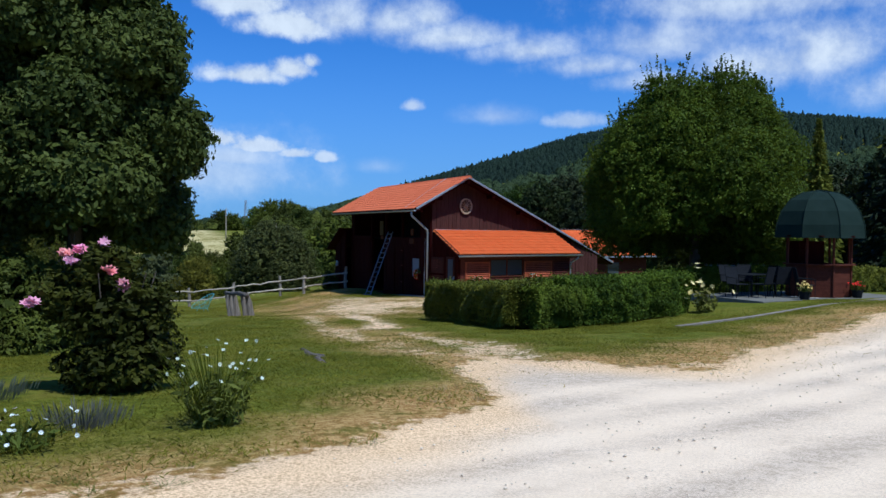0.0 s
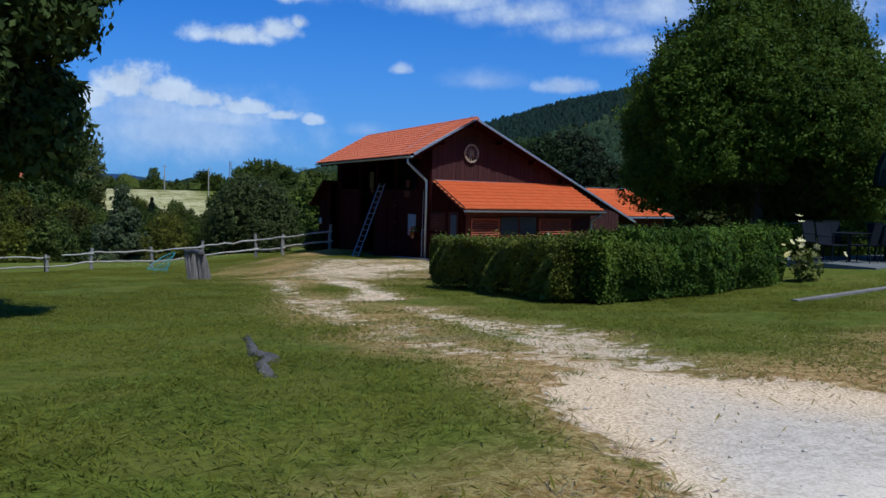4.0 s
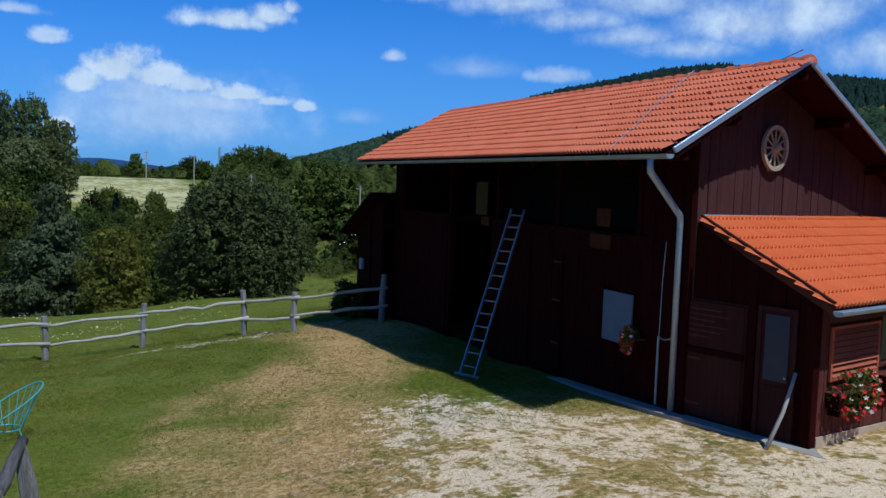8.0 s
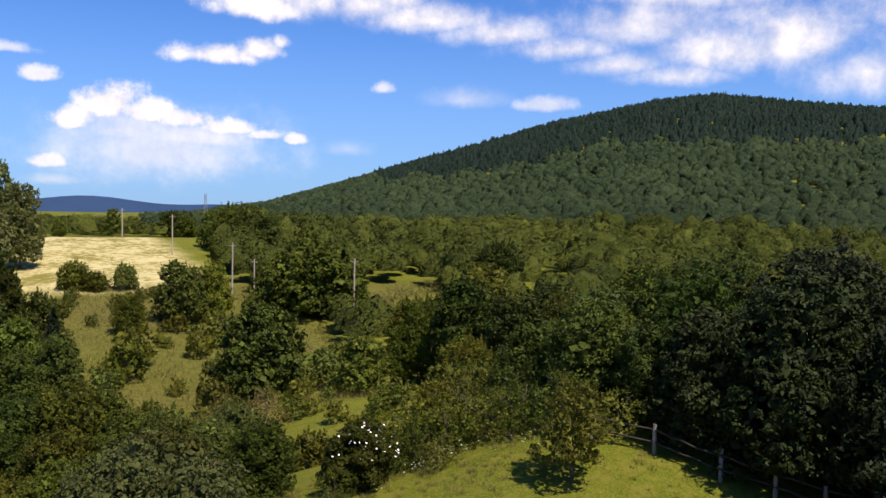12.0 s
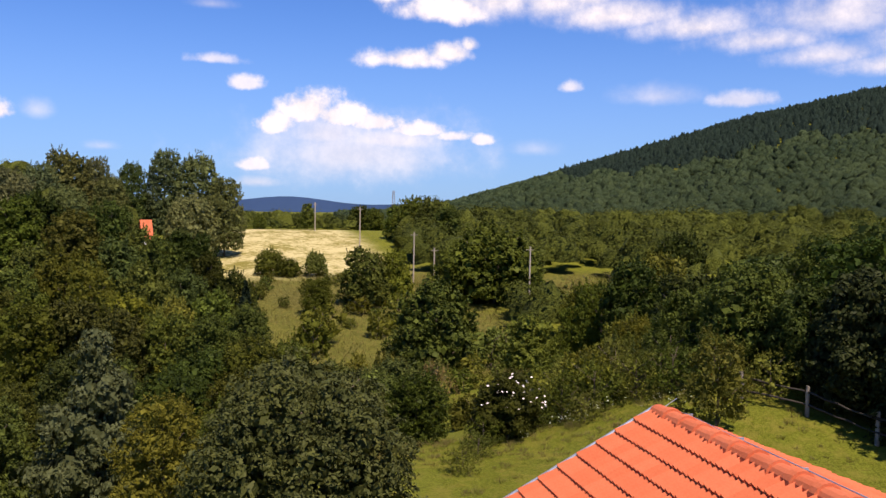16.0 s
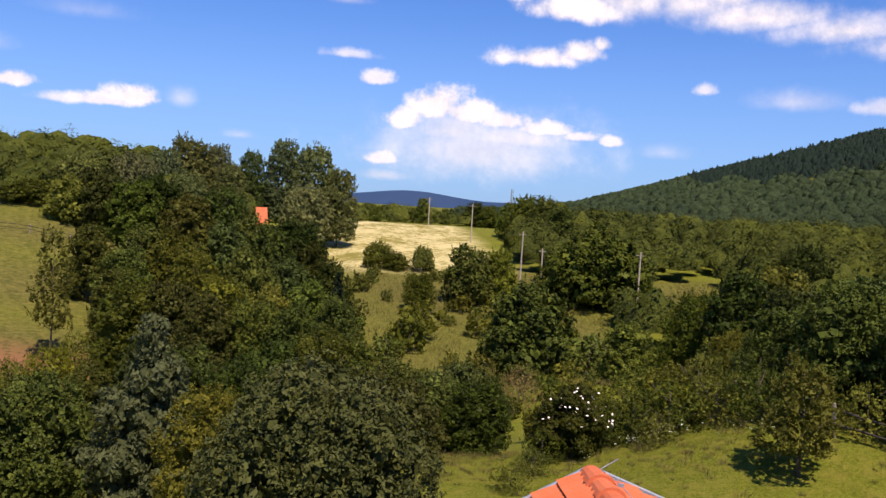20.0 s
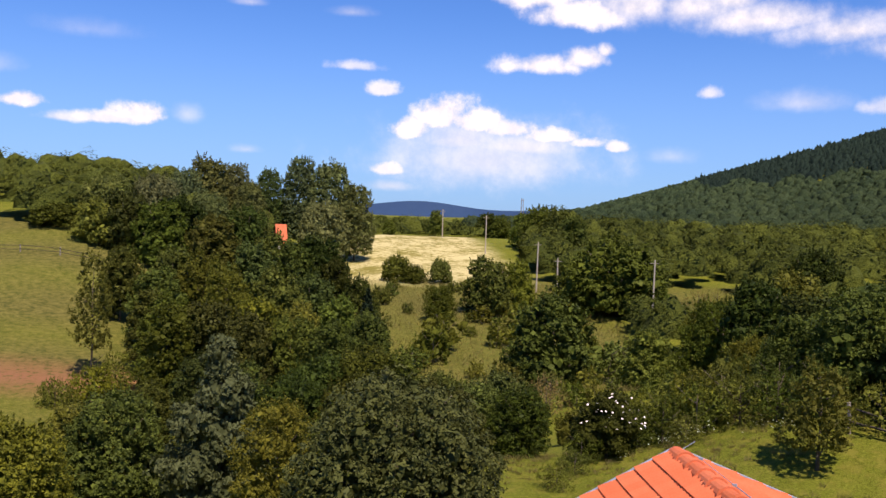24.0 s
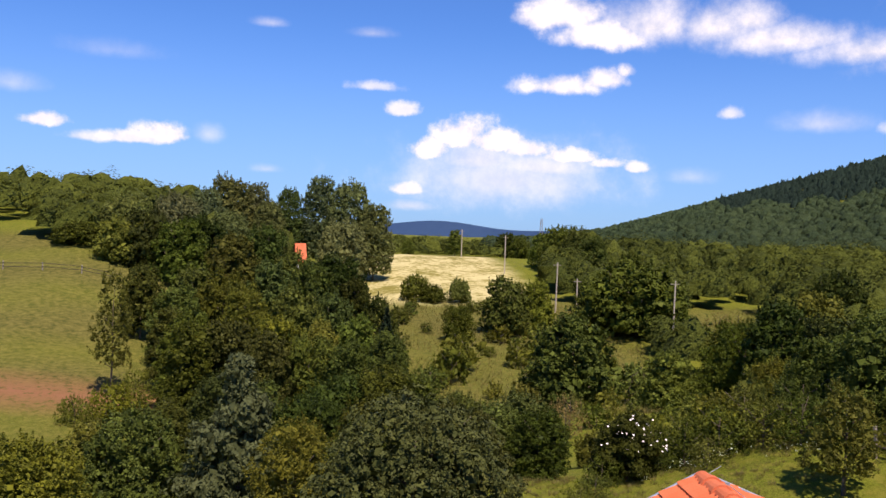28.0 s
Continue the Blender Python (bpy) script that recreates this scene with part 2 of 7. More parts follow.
M_LEAF_MID = foliage("leaves_mid", (0.036, 0.046, 0.006), (0.124, 0.146, 0.020), 0.12, vary=0.85)
M_LEAF_YEL = foliage("leaves_yellowish", (0.050, 0.060, 0.008), (0.158, 0.172, 0.024))
M_SLOPE = foliage("leaves_slope", (0.017, 0.024, 0.004), (0.115, 0.134, 0.018), 0.10, vary=0.85)
M_SKYLINE = foliage("leaves_greyish", (0.050, 0.064, 0.020), (0.165, 0.190, 0.060), 0.15, vary=0.5)
M_NEEDLE = foliage("needles_blue", (0.050, 0.060, 0.024), (0.125, 0.138, 0.060))
M_FIR = foliage("needles_dark", (0.006, 0.013, 0.005), (0.020, 0.034, 0.012), 0.1)
M_HEDGE = foliage("hedge_leaves", (0.022, 0.037, 0.004), (0.135, 0.168, 0.017), 0.10, vary=0.0)
M_GRASS = foliage("grass_blades", (0.070, 0.088, 0.008), (0.225, 0.232, 0.028), 0.5, vary=0.0)
M_TUFT = foliage("tuft_blades", (0.13, 0.155, 0.030), (0.28, 0.29, 0.075), 0.55, vary=0.0)
M_HAY = foliage("tall_dry_grass", (0.10, 0.095, 0.022), (0.24, 0.20, 0.065), 0.3, vary=0.0)
M_STRAW = foliage("dry_grass", (0.28, 0.20, 0.085), (0.50, 0.38, 0.19), 0.4, vary=0.0)


# ---- building helpers ----
def mesh_from(name, verts, faces, mat=None, smooth_shade=False):
    me = bpy.data.meshes.new(name)
    me.from_pydata([tuple(v) for v in verts], [], [tuple(q) for q in faces])
    if smooth_shade:
        me.shade_smooth()
    if mat:
        me.materials.append(mat)
    me.update()
    return me


def done(bm, name, mat, smooth_shade=False):
    me = bpy.data.meshes.new(name)
    bm.to_mesh(me)
    bm.free()
    me.materials.append(mat)
    if smooth_shade:
        me.shade_smooth()
    return me


def part(name, data, mat, parent, label="", at=None, smooth_shade=False):
    """One mesh object under a thing or under a part. data: a bmesh or a mesh."""
    me = done(data, name, mat, smooth_shade) if isinstance(data, bmesh.types.BMesh) else data
    ob = new(name, me)
    ob.parent = parent
    if at is not None:
        ob.matrix_basis = at
    if label:
        tagged(ob, label)
    return ob


def thing(name, label, category, at=None, group="", kind=""):
    ob = new(name)
    ob.empty_display_size = 0.2
    if at is not None:
        ob.matrix_basis = at
    return tagged(ob, label, category, group, kind)


def box(lo, hi, bevel=0.0, bm=None):
    bm = bm or bmesh.new()
    c, s = (Vector(lo) + Vector(hi)) / 2, Vector(hi) - Vector(lo)
    made = bmesh.ops.create_cube(bm, size=1.0, matrix=Matrix.Translation(c) @ Matrix.Diagonal((*s, 1)))
    if bevel:
        edges = list({e for v in made["verts"] for e in v.link_edges})
        bmesh.ops.bevel(bm, geom=edges, offset=bevel, segments=1, affect="EDGES")
    return bm


def tube(path, radii, sides=8, bm=None, caps=True):
    """A round bar along a path of points."""
    bm = bm or bmesh.new()
    pts = [Vector(p) for p in path]
    rings, side = [], None
    for k, p in enumerate(pts):
        d = (pts[min(k + 1, len(pts) - 1)] - pts[max(k - 1, 0)]).normalized()
        if side is None:
            side = d.orthogonal().normalized()
        side = (side - d * side.dot(d)).normalized()
        other = d.cross(side)
        r = radii[k] if isinstance(radii, (list, tuple)) else radii
        rings.append([bm.verts.new(p + r * (math.cos(a) * side + math.sin(a) * other)) for a in (2 * math.pi * q / sides for q in range(sides))])
    for a, b in zip(rings, rings[1:]):
        for q in range(sides):
            bm.faces.new((a[q], a[(q + 1) % sides], b[(q + 1) % sides], b[q]))
    if caps:
        bm.faces.new(rings[0][::-1])
        bm.faces.new(rings[-1])
    return bm


def slab(corners, thick, bm=None):
    """A flat polygon given thickness downwards along its normal."""
    bm = bm or bmesh.new()
    pts = [Vector(c) for c in corners]
    nor = (pts[1] - pts[0]).cross(pts[2] - pts[0]).normalized()
    top = [bm.verts.new(p) for p in pts]
    low = [bm.verts.new(p - nor * thick) for p in pts]
    bm.faces.new(top)
    bm.faces.new(low[::-1])
    for k in range(len(pts)):
        j = (k + 1) % len(pts)
        bm.faces.new((top[k], low[k], low[j], top[j]))
    return bm


def quads_mesh(name, centres, us, vs, mat, bend=0.0):
    """Many small leaves: rhombic blades round centres with half axes us (length) and vs (width)."""
    m = len(centres)
    co = np.empty((m, 4, 3), np.float32)
    co[:, 0], co[:, 1], co[:, 2], co[:, 3] = centres - us, centres + vs, centres + us, centres - vs
    if bend:
        co[:, 0, 2] -= bend
        co[:, 2, 2] -= bend
    me = bpy.data.meshes.new(name)
    me.vertices.add(4 * m)
    me.vertices.foreach_set("co", co.ravel())
    me.loops.add(4 * m)
    me.loops.foreach_set("vertex_index", np.arange(4 * m, dtype=np.int32))
    me.polygons.add(m)
    me.polygons.foreach_set("loop_start", np.arange(0, 4 * m, 4, dtype=np.int32))
    me.materials.append(mat)
    me.update(calc_edges=True)
    me.validate()
    return me


def blades(rng, centres, size, spread=0.35, up=0.3, slim=0.45):
    """Half axes of leaves with random turns, faces leaning upwards by up."""
    m = len(centres)
    nor = rng.normal(size=(m, 3))
    nor[:, 2] += up * 2
    nor /= np.linalg.norm(nor, axis=1, keepdims=True) + 1e-9
    u = np.cross(nor, rng.normal(size=(m, 3)))
    u /= np.linalg.norm(u, axis=1, keepdims=True) + 1e-9
    v = np.cross(nor, u)
    s = size * (1 + spread * rng.normal(size=(m, 1))).clip(0.4, 1.8)
    return u * s, v * s * slim


def facing(rng, nor, size, slim=0.5, spread=0.35):
    """Half axes of leaves that face along nor."""
    nor = nor / (np.linalg.norm(nor, axis=1, keepdims=True) + 1e-9)
    u = np.cross(nor, rng.normal(size=nor.shape))
    u /= np.linalg.norm(u, axis=1, keepdims=True) + 1e-9
    v = np.cross(nor, u)
    s = size * (1 + spread * rng.normal(size=(len(nor), 1))).clip(0.4, 1.8)
    return u * s, v * s * slim


def crown(name, rng, lobes, count, size, mat, clump=0.35, shell=0.75, shoots=0):
    """A crown of leaves: lobes are rows of centre x, y, z and radii rx, ry, rz. Leaves sit on small domed tufts at the lobes' outer skin,
    over a thin fill of larger inner leaves. shoots: how many upright sprays stand out of the top."""
    lobes = np.asarray(lobes, float)
    area = lobes[:, 3] * lobes[:, 4] + lobes[:, 5] * lobes[:, 3]
    per = 26
    want = max(4, int(count * 0.86) // per)
    n = want * 4
    pick = rng.choice(len(lobes), n, p=area / area.sum())
    d = rng.normal(size=(n, 3))
    d /= np.linalg.norm(d, axis=1, keepdims=True)
    at = lobes[pick, :3] + d * lobes[pick, 3:] * (shell + (1 - shell) * rng.random((n, 1)) ** 0.5 + 0.10 * rng.normal(size=(n, 1)).clip(-1, 2))
    inside = np.linalg.norm((at[:, None] - lobes[None, :, :3]) / lobes[None, :, 3:], axis=2)
    inside[np.arange(n), pick] = 9.0
    ok = (inside.min(1) > 0.88) & (d[:, 2] > -0.75)
    if ok.sum() < want:
        ok = inside.min(1) > 0.5
    at, d = at[ok][:want], d[ok][:want]
    n = len(at)
    axis_d = d + np.array([0, 0, 0.5])
    axis_d /= np.linalg.norm(axis_d, axis=1, keepdims=True)
    ax = np.repeat(axis_d, per, 0)
    out = 0.85 * ax + 0.62 * rng.normal(size=(n * per, 3))
    out /= np.linalg.norm(out, axis=1, keepdims=True)
    rp = np.repeat(clump * (0.45 + 1.1 * rng.random((n, 1)) ** 1.3), per, 0)
    pts = np.repeat(at, per, 0) + rp * (out * np.array([1.25, 1.25, 0.85]) * (0.72 + 0.5 * rng.random((n * per, 1))) - 0.7 * ax) + rng.normal(size=(n * per, 3)) * clump * 0.16
    nor = out + 0.52 * rng.normal(size=out.shape) + np.array([0, 0, 0.12])
    u, v = facing(rng, nor, size)
    m = max(8, int(count * 0.14))
    pk = rng.choice(len(lobes), m, p=area / area.sum())
    di = rng.normal(size=(m, 3))
    di /= np.linalg.norm(di, axis=1, keepdims=True)
    pin = lobes[pk, :3] + di * lobes[pk, 3:] * (0.55 + 0.25 * rng.random((m, 1)))
    ui, vi = facing(rng, di + 0.5 * rng.normal(size=di.shape), size * 2.4, 0.7)
    pts, u, v = [pts, pin], [u, ui], [v, vi]
    if shoots:
        top = np.argsort(-(at[:, 2] + rng.normal(size=n) * 0.32 * (at[:, 2].max() - at[:, 2].min())))[:shoots]
        k = 22
        t = np.tile(np.linspace(0.0, 1.0, k), len(top))[:, None]
        way_s = np.repeat(d[top] * 0.35 + rng.normal(size=(len(top), 3)) * 0.16 + np.array([0, 0, 1.0]), k, 0)
        ps = np.repeat(at[top], k, 0) + way_s * t * np.repeat(clump * (1.0 + 1.9 * rng.random((len(top), 1)) ** 1.5), k, 0) + rng.normal(size=(len(top) * k, 3)) * size * 0.9 * (1.1 - t)
        us, vs = facing(rng, rng.normal(size=ps.shape) + np.array([0, 0, 0.3]), size)
        pts.append(ps), u.append(us), v.append(vs)
    return quads_mesh(name, np.concatenate(pts), np.concatenate(u), np.concatenate(v), mat)


def round_lobes(rng, height, width, base=0.25, count=9, squash=1.0):
    """Lobes of a broad crown: a few overlapping balls in an egg from base * height to the top."""
    rows = [(0, 0, height * (base + (1 - base) * 0.45), width * 0.30, width * 0.30, height * (1 - base) * 0.40)]
    for k in range(count):
        a = 2 * math.pi * (k * 0.382) + rng.random() * 0.6
        t = (k + 0.5) / count
        z = height * (base + (1 - base) * (0.12 + 0.78 * t))
        reach = width * 0.5 * (math.sin(math.pi * (0.27 + 0.63 * t)) ** 0.8) * 0.62
        r = width * (0.17 + 0.10 * rng.random()) * (1.1 - 0.4 * t)
        rows.append((math.cos(a) * reach, math.sin(a) * reach, z, r, r, r * 0.85 * squash))
    return rows


def trunk_bm(rng, height, width, radius, base=0.25, limbs=6, lean=0.0):
    bm = bmesh.new()
    top = height * 0.8
    path = [(lean * k / 5 + rng.normal() * 0.02 * height * (k > 0) * 0.3, rng.normal() * 0.006 * height * (k > 0), top * k / 5 - 0.25 * (k == 0)) for k in range(6)]
    tube(path, [radius * (1.25 if k == 0 else 1 - 0.16 * k) for k in range(6)], 8, bm)
    for k in range(limbs):
        t = base * 0.8 + (0.75 - base * 0.8) * k / limbs
        z0 = height * t
        a = 2.4 * k + rng.random()
        reach = width * (0.2 + 0.14 * rng.random())
        p0 = Vector((0, 0, z0))
        p1 = Vector((math.cos(a) * reach * 0.5, math.sin(a) * reach * 0.5, z0 + reach * 0.35))
        p2 = Vector((math.cos(a) * reach, math.sin(a) * reach, z0 + reach * 0.9))
        tube([p0, p1, p2], [radius * 0.5, radius * 0.32, radius * 0.12], 5, bm)
    return bm


def tree(name, label, at, height, width, mat, leaves=4000, leaf=0.16, base=0.22, lobes=9, seed=1, trunk=0.14, clump=0.35, category="tree", group="", turn=0.0, shoots=0):
    rng = np.random.default_rng(seed)
    ob = thing(name, label, category, Matrix.Translation(at) @ Matrix.Rotation(turn, 4, "Z"), group)
    part("trunk", trunk_bm(rng, height, width, trunk, base), M_BARK, ob, smooth_shade=True)
    part("crown", crown("crown", rng, round_lobes(rng, height, width, base, lobes), leaves, leaf, mat, clump, shoots=shoots), None, ob)
    return ob


def conifer(name, label, at, height, width, mat, seed=1, leaves=5000, leaf=0.2, category="conifer", base=0.06):
    """Whorls of drooping boughs round a straight stem."""
    rng = np.random.default_rng(seed)
    ob = thing(name, label, category, Matrix.Translation(at))
    part("trunk", tube([(0, 0, -0.3), (0, 0, height * 0.5), (0, 0, height * 0.97)], [width * 0.045, width * 0.028, 0.02], 7), M_BARK, ob, smooth_shade=True)
    n = leaves
    t = rng.random(n) ** 1.35
    t = (np.round(t * 16) + rng.normal(size=n) * 0.16) / 16
    t = t.clip(0, 1)
    bough = rng.integers(0, 9, n)
    a = bough * 2 * np.pi / 9 + np.round(t * 16) * 1.9 + rng.normal(size=n) * 0.16
    r = np.sqrt(rng.random(n)) * (1 - t) ** 0.85 * width / 2 * (0.85 + 0.15 * np.sin(bough * 3 + np.round(t * 16)))
    z = height * (base + (1 - base) * t) - r * 0.28 + rng.normal(size=n) * 0.10
    pts = np.stack([np.cos(a) * r, np.sin(a) * r, z], 1)
    u = np.stack([np.cos(a), np.sin(a), -0.35 + 0 * a], 1) + rng.normal(size=(n, 3)) * 0.45
    u /= np.linalg.norm(u, axis=1, keepdims=True)
    v = np.cross(u, rng.normal(size=(n, 3)))
    v /= np.linalg.norm(v, axis=1, keepdims=True)
    part("crown", quads_mesh("crown", pts, u * leaf * 1.3, v * leaf * 0.4, mat), None, ob)
    return ob


# ---- ground ----
PROFILE_Y = (-300, -120, -60, -45, -31, -23, -16, -8, 0, 5, 10, 16, 25, 34, 44, 56, 70, 100, 130, 160, 180, 230, 265, 320, 420, 700)
PROFILE_Z = (4.0, 3.0, 2.2, 1.9, 1.45, 0.93, 0.58, 0.2, -0.05, -0.25, -0.65, -1.2, -1.6, -1.8, -2.2, -5.0, -8.5, -10.5, -9.0, -6.5, -4.6, -1.2, 0.8, -1.0, 0.0, 2.0)
SKY_AZ = (-60, -34, -24, -22, -18.6, -15.7, -13.4, -9, -4, 0, 4, 8, 12.4, 19.3, 25, 30.6, 36.4, 40, 49, 60, 90)
SKY_EL = (0.3, 0.5, 0.7, 0.8, 0.8, 0.6, 0.1, -0.2, -0.3, -0.6, -0.6, -0.3, 0.35, 2.25, 3.75, 5.3, 6.45, 6.75, 5.8, 4.6, 3.0)


def smooth(v, lo, hi):
    v = np.clip((v - lo) / (hi - lo), 0, 1)
    return v * v * (3 - 2 * v)


def height(x, y):
    """The ground's height at x, y (arrays or numbers)."""
    x, y = np.asarray(x, float), np.asarray(y, float)
    z = np.interp(y, PROFILE_Y, PROFILE_Z)
    # the slope falls off earlier on the west side, the yard stays level on the east
    gully = smooth(-x, -4, 14) * smooth(y, 27, 42) * (1 - smooth(y, 60, 110))
    z = z - 4.5 * gully - 0.32 * smooth(-x, 2, 9) * smooth(y, 8, 16) - 0.6 * smooth(x, 3, 8) * smooth(y, -7, -1) * (1 - smooth(y, 12, 30))
    east = smooth(x, 6, 22) * smooth(y, 30, 46) * (1 - smooth(y, 70, 120))
    z = z + 3.2 * east
    z = z + 0.5 * smooth(x, -3, 6) * (1 - smooth(y, -16, -6))
    z = z - 0.72 * smooth(-x, 3, 10) * smooth(y, -14, 1) * (1 - 0.7 * smooth(y, 5, 15))
    fence_x = np.interp(x, (-32, -20, -15.2, -13, -10, -7.3, -4.4, -3, -0.6, 4, 10), (-0.5, -0.42, -0.28, -0.08, -0.03, 0.15, 0.15, 0.2, 0.5, 0.5, 0.0))
    z = z + fence_x * smooth(y, 6, 13) * (1 - smooth(y, 18, 26))
    # the western meadow rises
    west = smooth(-x, 22, 60) * smooth(y, 70, 150)
    z = z + west * (4 + 8.5 * smooth(y, 100, 220))
    r, az = np.hypot(x, y - 8), np.degrees(np.arctan2(x, y - 8))
    el = np.interp(az, SKY_AZ, SKY_EL)
    near = np.where(az < -5, 480.0, 1350.0)
    near = near + (1350 - 480) * smooth(az, -9, 4) * (az < -5)
    rise = smooth(r / near, 0.18, 1.0)
    far = 8 + near * np.tan(np.radians(el))
    behind = smooth(y, -40, 60)
    z = z * (1 - rise * behind) + far * rise * behind
    # the flowering field lies on a low swell
    return z + 1.7 * smooth(y, 195, 262) * (1 - smooth(y, 300, 400)) * smooth(x, -60, -25) * (1 - smooth(x, 40, 90))


def on_ground(x, y, lift=0.0):
    return Vector((x, y, float(height(x, y)) + lift))


def near_line(px, py, line):
    """Distance of points to a broken line."""
    best = np.full(px.shape, 1e9)
    for (ax, ay), (bx, by) in zip(line, line[1:]):
        dx, dy = bx - ax, by - ay
        t = (((px - ax) * dx + (py - ay) * dy) / (dx * dx + dy * dy)).clip(0, 1)
        best = np.minimum(best, np.hypot(px - ax - t * dx, py - ay - t * dy))
    return best


def wobble(px, py, scale, seed=0):
    """A cheap smooth noise between -1 and 1."""
    rng = np.random.default_rng(seed)
    out = 0 * px
    for k in range(7):
        a, f, ph = rng.random() * 6.28, scale * (0.6 + 1.6 * rng.random()), rng.random() * 6.28
        out = out + np.sin((px * np.cos(a) + py * np.sin(a)) * f + ph + 1.7 * np.sin((px * np.sin(a) - py * np.cos(a)) * f * 0.7 + k))
    return out / 4.0


ROAD = [(-60, -50), (-30, -41), (-19, -38.5), (-14, -37.6), (-8, -36.0), (-2, -33.6), (6, -29.0), (16, -22.5), (40, -8)]
ROAD_NORTH = ((-60, -46.5), (-30, -38.8), (-18, -36.8), (-16, -36.3), (-15, -36.0), (-14, -35.5), (-13.1, -34.7), (-12.2, -33.9), (-11.75, -32.4), (-11.3, -30.9),
              (-10.4, -30.0), (-9.7, -31.2), (-8.6, -32.3), (-6.8, -31.4), (-4.5, -29.6), (-1.5, -27.6), (1.4, -26.2), (6, -24.2), (16, -18.8), (40, -4.5))
RUT_A = [(-7.7, -11.0), (-7.85, -13.5), (-8.05, -16.0), (-8.4, -18.6), (-9.1, -20.6)]
RUT_B = [(-9.2, -12.5), (-9.75, -16.0), (-10.1, -18.5), (-10.4, -21.0), (-10.7, -23.2), (-10.75, -24.9)]
RUT_C = [(-9.2, -23.0), (-9.4, -24.4), (-9.4, -25.4)]
RUT_D = [(-9.2, -26.3), (-9.3, -27.6), (-9.9, -29.0), (-10.3, -30.6)]
RUT_E = [(-10.4, -25.6), (-10.9, -26.8), (-10.9, -28.4), (-10.6, -30.2)]
YARD = [(-6.4, -10.4), (-6.0, -7.2), (-4.6, -6.2), (-2.2, -4.6), (-0.6, -3.6), (1.6, -4.0)]
DRY = [(-8.9, -14), (-8.0, -9), (-7.2, -4), (-6.2, 1), (-4.6, 5), (-2.6, 10), (-1.5, 13)]
EAST = [(-1.0, -6.0), (3.0, -5.6), (7.0, -4.2)]


def gravel_at(px, py):
    w = wobble(px, py, 0.8, 3) * 0.55 + wobble(px, py, 2.3, 5) * 0.45
    edge = np.interp(px, [p[0] for p in ROAD_NORTH], [p[1] for p in ROAD_NORTH])
    mid_y = np.interp(px, [p[0] for p in ROAD], [p[1] for p in ROAD])
    g = smooth(0.85 * (edge - py) + 0.38 * w, -0.35, 0.55)
    g = g * np.where(py < mid_y, smooth(3.4 + 0.5 * w - near_line(px, py, ROAD), -0.3, 0.5), 1.0)
    for line, half, power in ((RUT_A, 0.40, 0.76), (RUT_B, 0.33, 0.70), (RUT_C, 0.32, 0.68), (RUT_D, 0.62, 0.64), (RUT_E, 0.32, 0.44)):
        rut = half + 0.20 * wobble(px, py, 1.1, 8) + 0.2 * w
        g = np.maximum(g, power * smooth(rut - near_line(px, py, line), -0.28, 0.28))
    g = np.maximum(g, 0.74 * smooth(2.3 + 1.2 * w - near_line(px, py, YARD), -1.0, 1.6))
    g = np.maximum(g, 0.5 * smooth(0.55 + 0.5 * w - near_line(px, py, [(-10, 14.7), (-5, 14.3), (-2.6, 14.9), (-1.0, 15.6)]), -0.4, 0.6))
    g = np.maximum(g, 0.62 * smooth(1.7 + 1.2 * w - near_line(px, py, [(-5.2, -4.0), (-4.4, -1.0), (-3.2, 1.2), (-1.0, -1.2)]), -1.0, 1.6))
    return np.maximum(g, 0.5 * smooth(0.9 + 0.8 * w - near_line(px, py, EAST), -0.4, 0.6))


def track_at(px, py):
    """Wheel tracks pressed into the road."""
    d = near_line(px, py, ROAD) + 0.18 * wobble(px, py, 0.35, 31)
    along = 0.25 * wobble(px * 0.35 + py * 0.1, py * 1.6 - px * 0.55, 1.3, 35)
    return np.clip(along + np.exp(-((d - 0.35) / 0.28) ** 2) + np.exp(-((d - 1.25) / 0.3) ** 2) + 0.8 * np.exp(-((d - 2.15) / 0.3) ** 2) + 0.9 * np.exp(-((d - 3.1) / 0.35) ** 2) + 0.25 * wobble(px, py, 1.6, 33), 0, 1)


def dry_at(px, py):
    w = wobble(px, py, 0.6, 13) * 0.6 + wobble(px, py, 1.9, 15) * 0.4
    d = smooth(1.7 + 1.5 * w - near_line(px, py, DRY), -1.2, 1.5)
    d = np.maximum(d, 0.8 * smooth(5.0 + 1.8 * w - near_line(px, py, YARD), -1.6, 1.8))
    d = np.maximum(d, 0.8 * smooth(0.55 + 0.6 * w - np.min([near_line(px, py, r) for r in (RUT_A, RUT_B, RUT_C, RUT_D, RUT_E)], axis=0), -0.6, 0.6))
    edge = np.interp(px, [p[0] for p in ROAD_NORTH], [p[1] for p in ROAD_NORTH])
    d = np.maximum(d, 0.95 * smooth(1.5 + 0.9 * w + 0.85 * (edge - py), -0.8, 1.1) * (1 - 0.85 * smooth(0.85 * (edge - py) + 0.4 * w, 0.2, 1.8)))
    return np.clip(d, 0, 1)


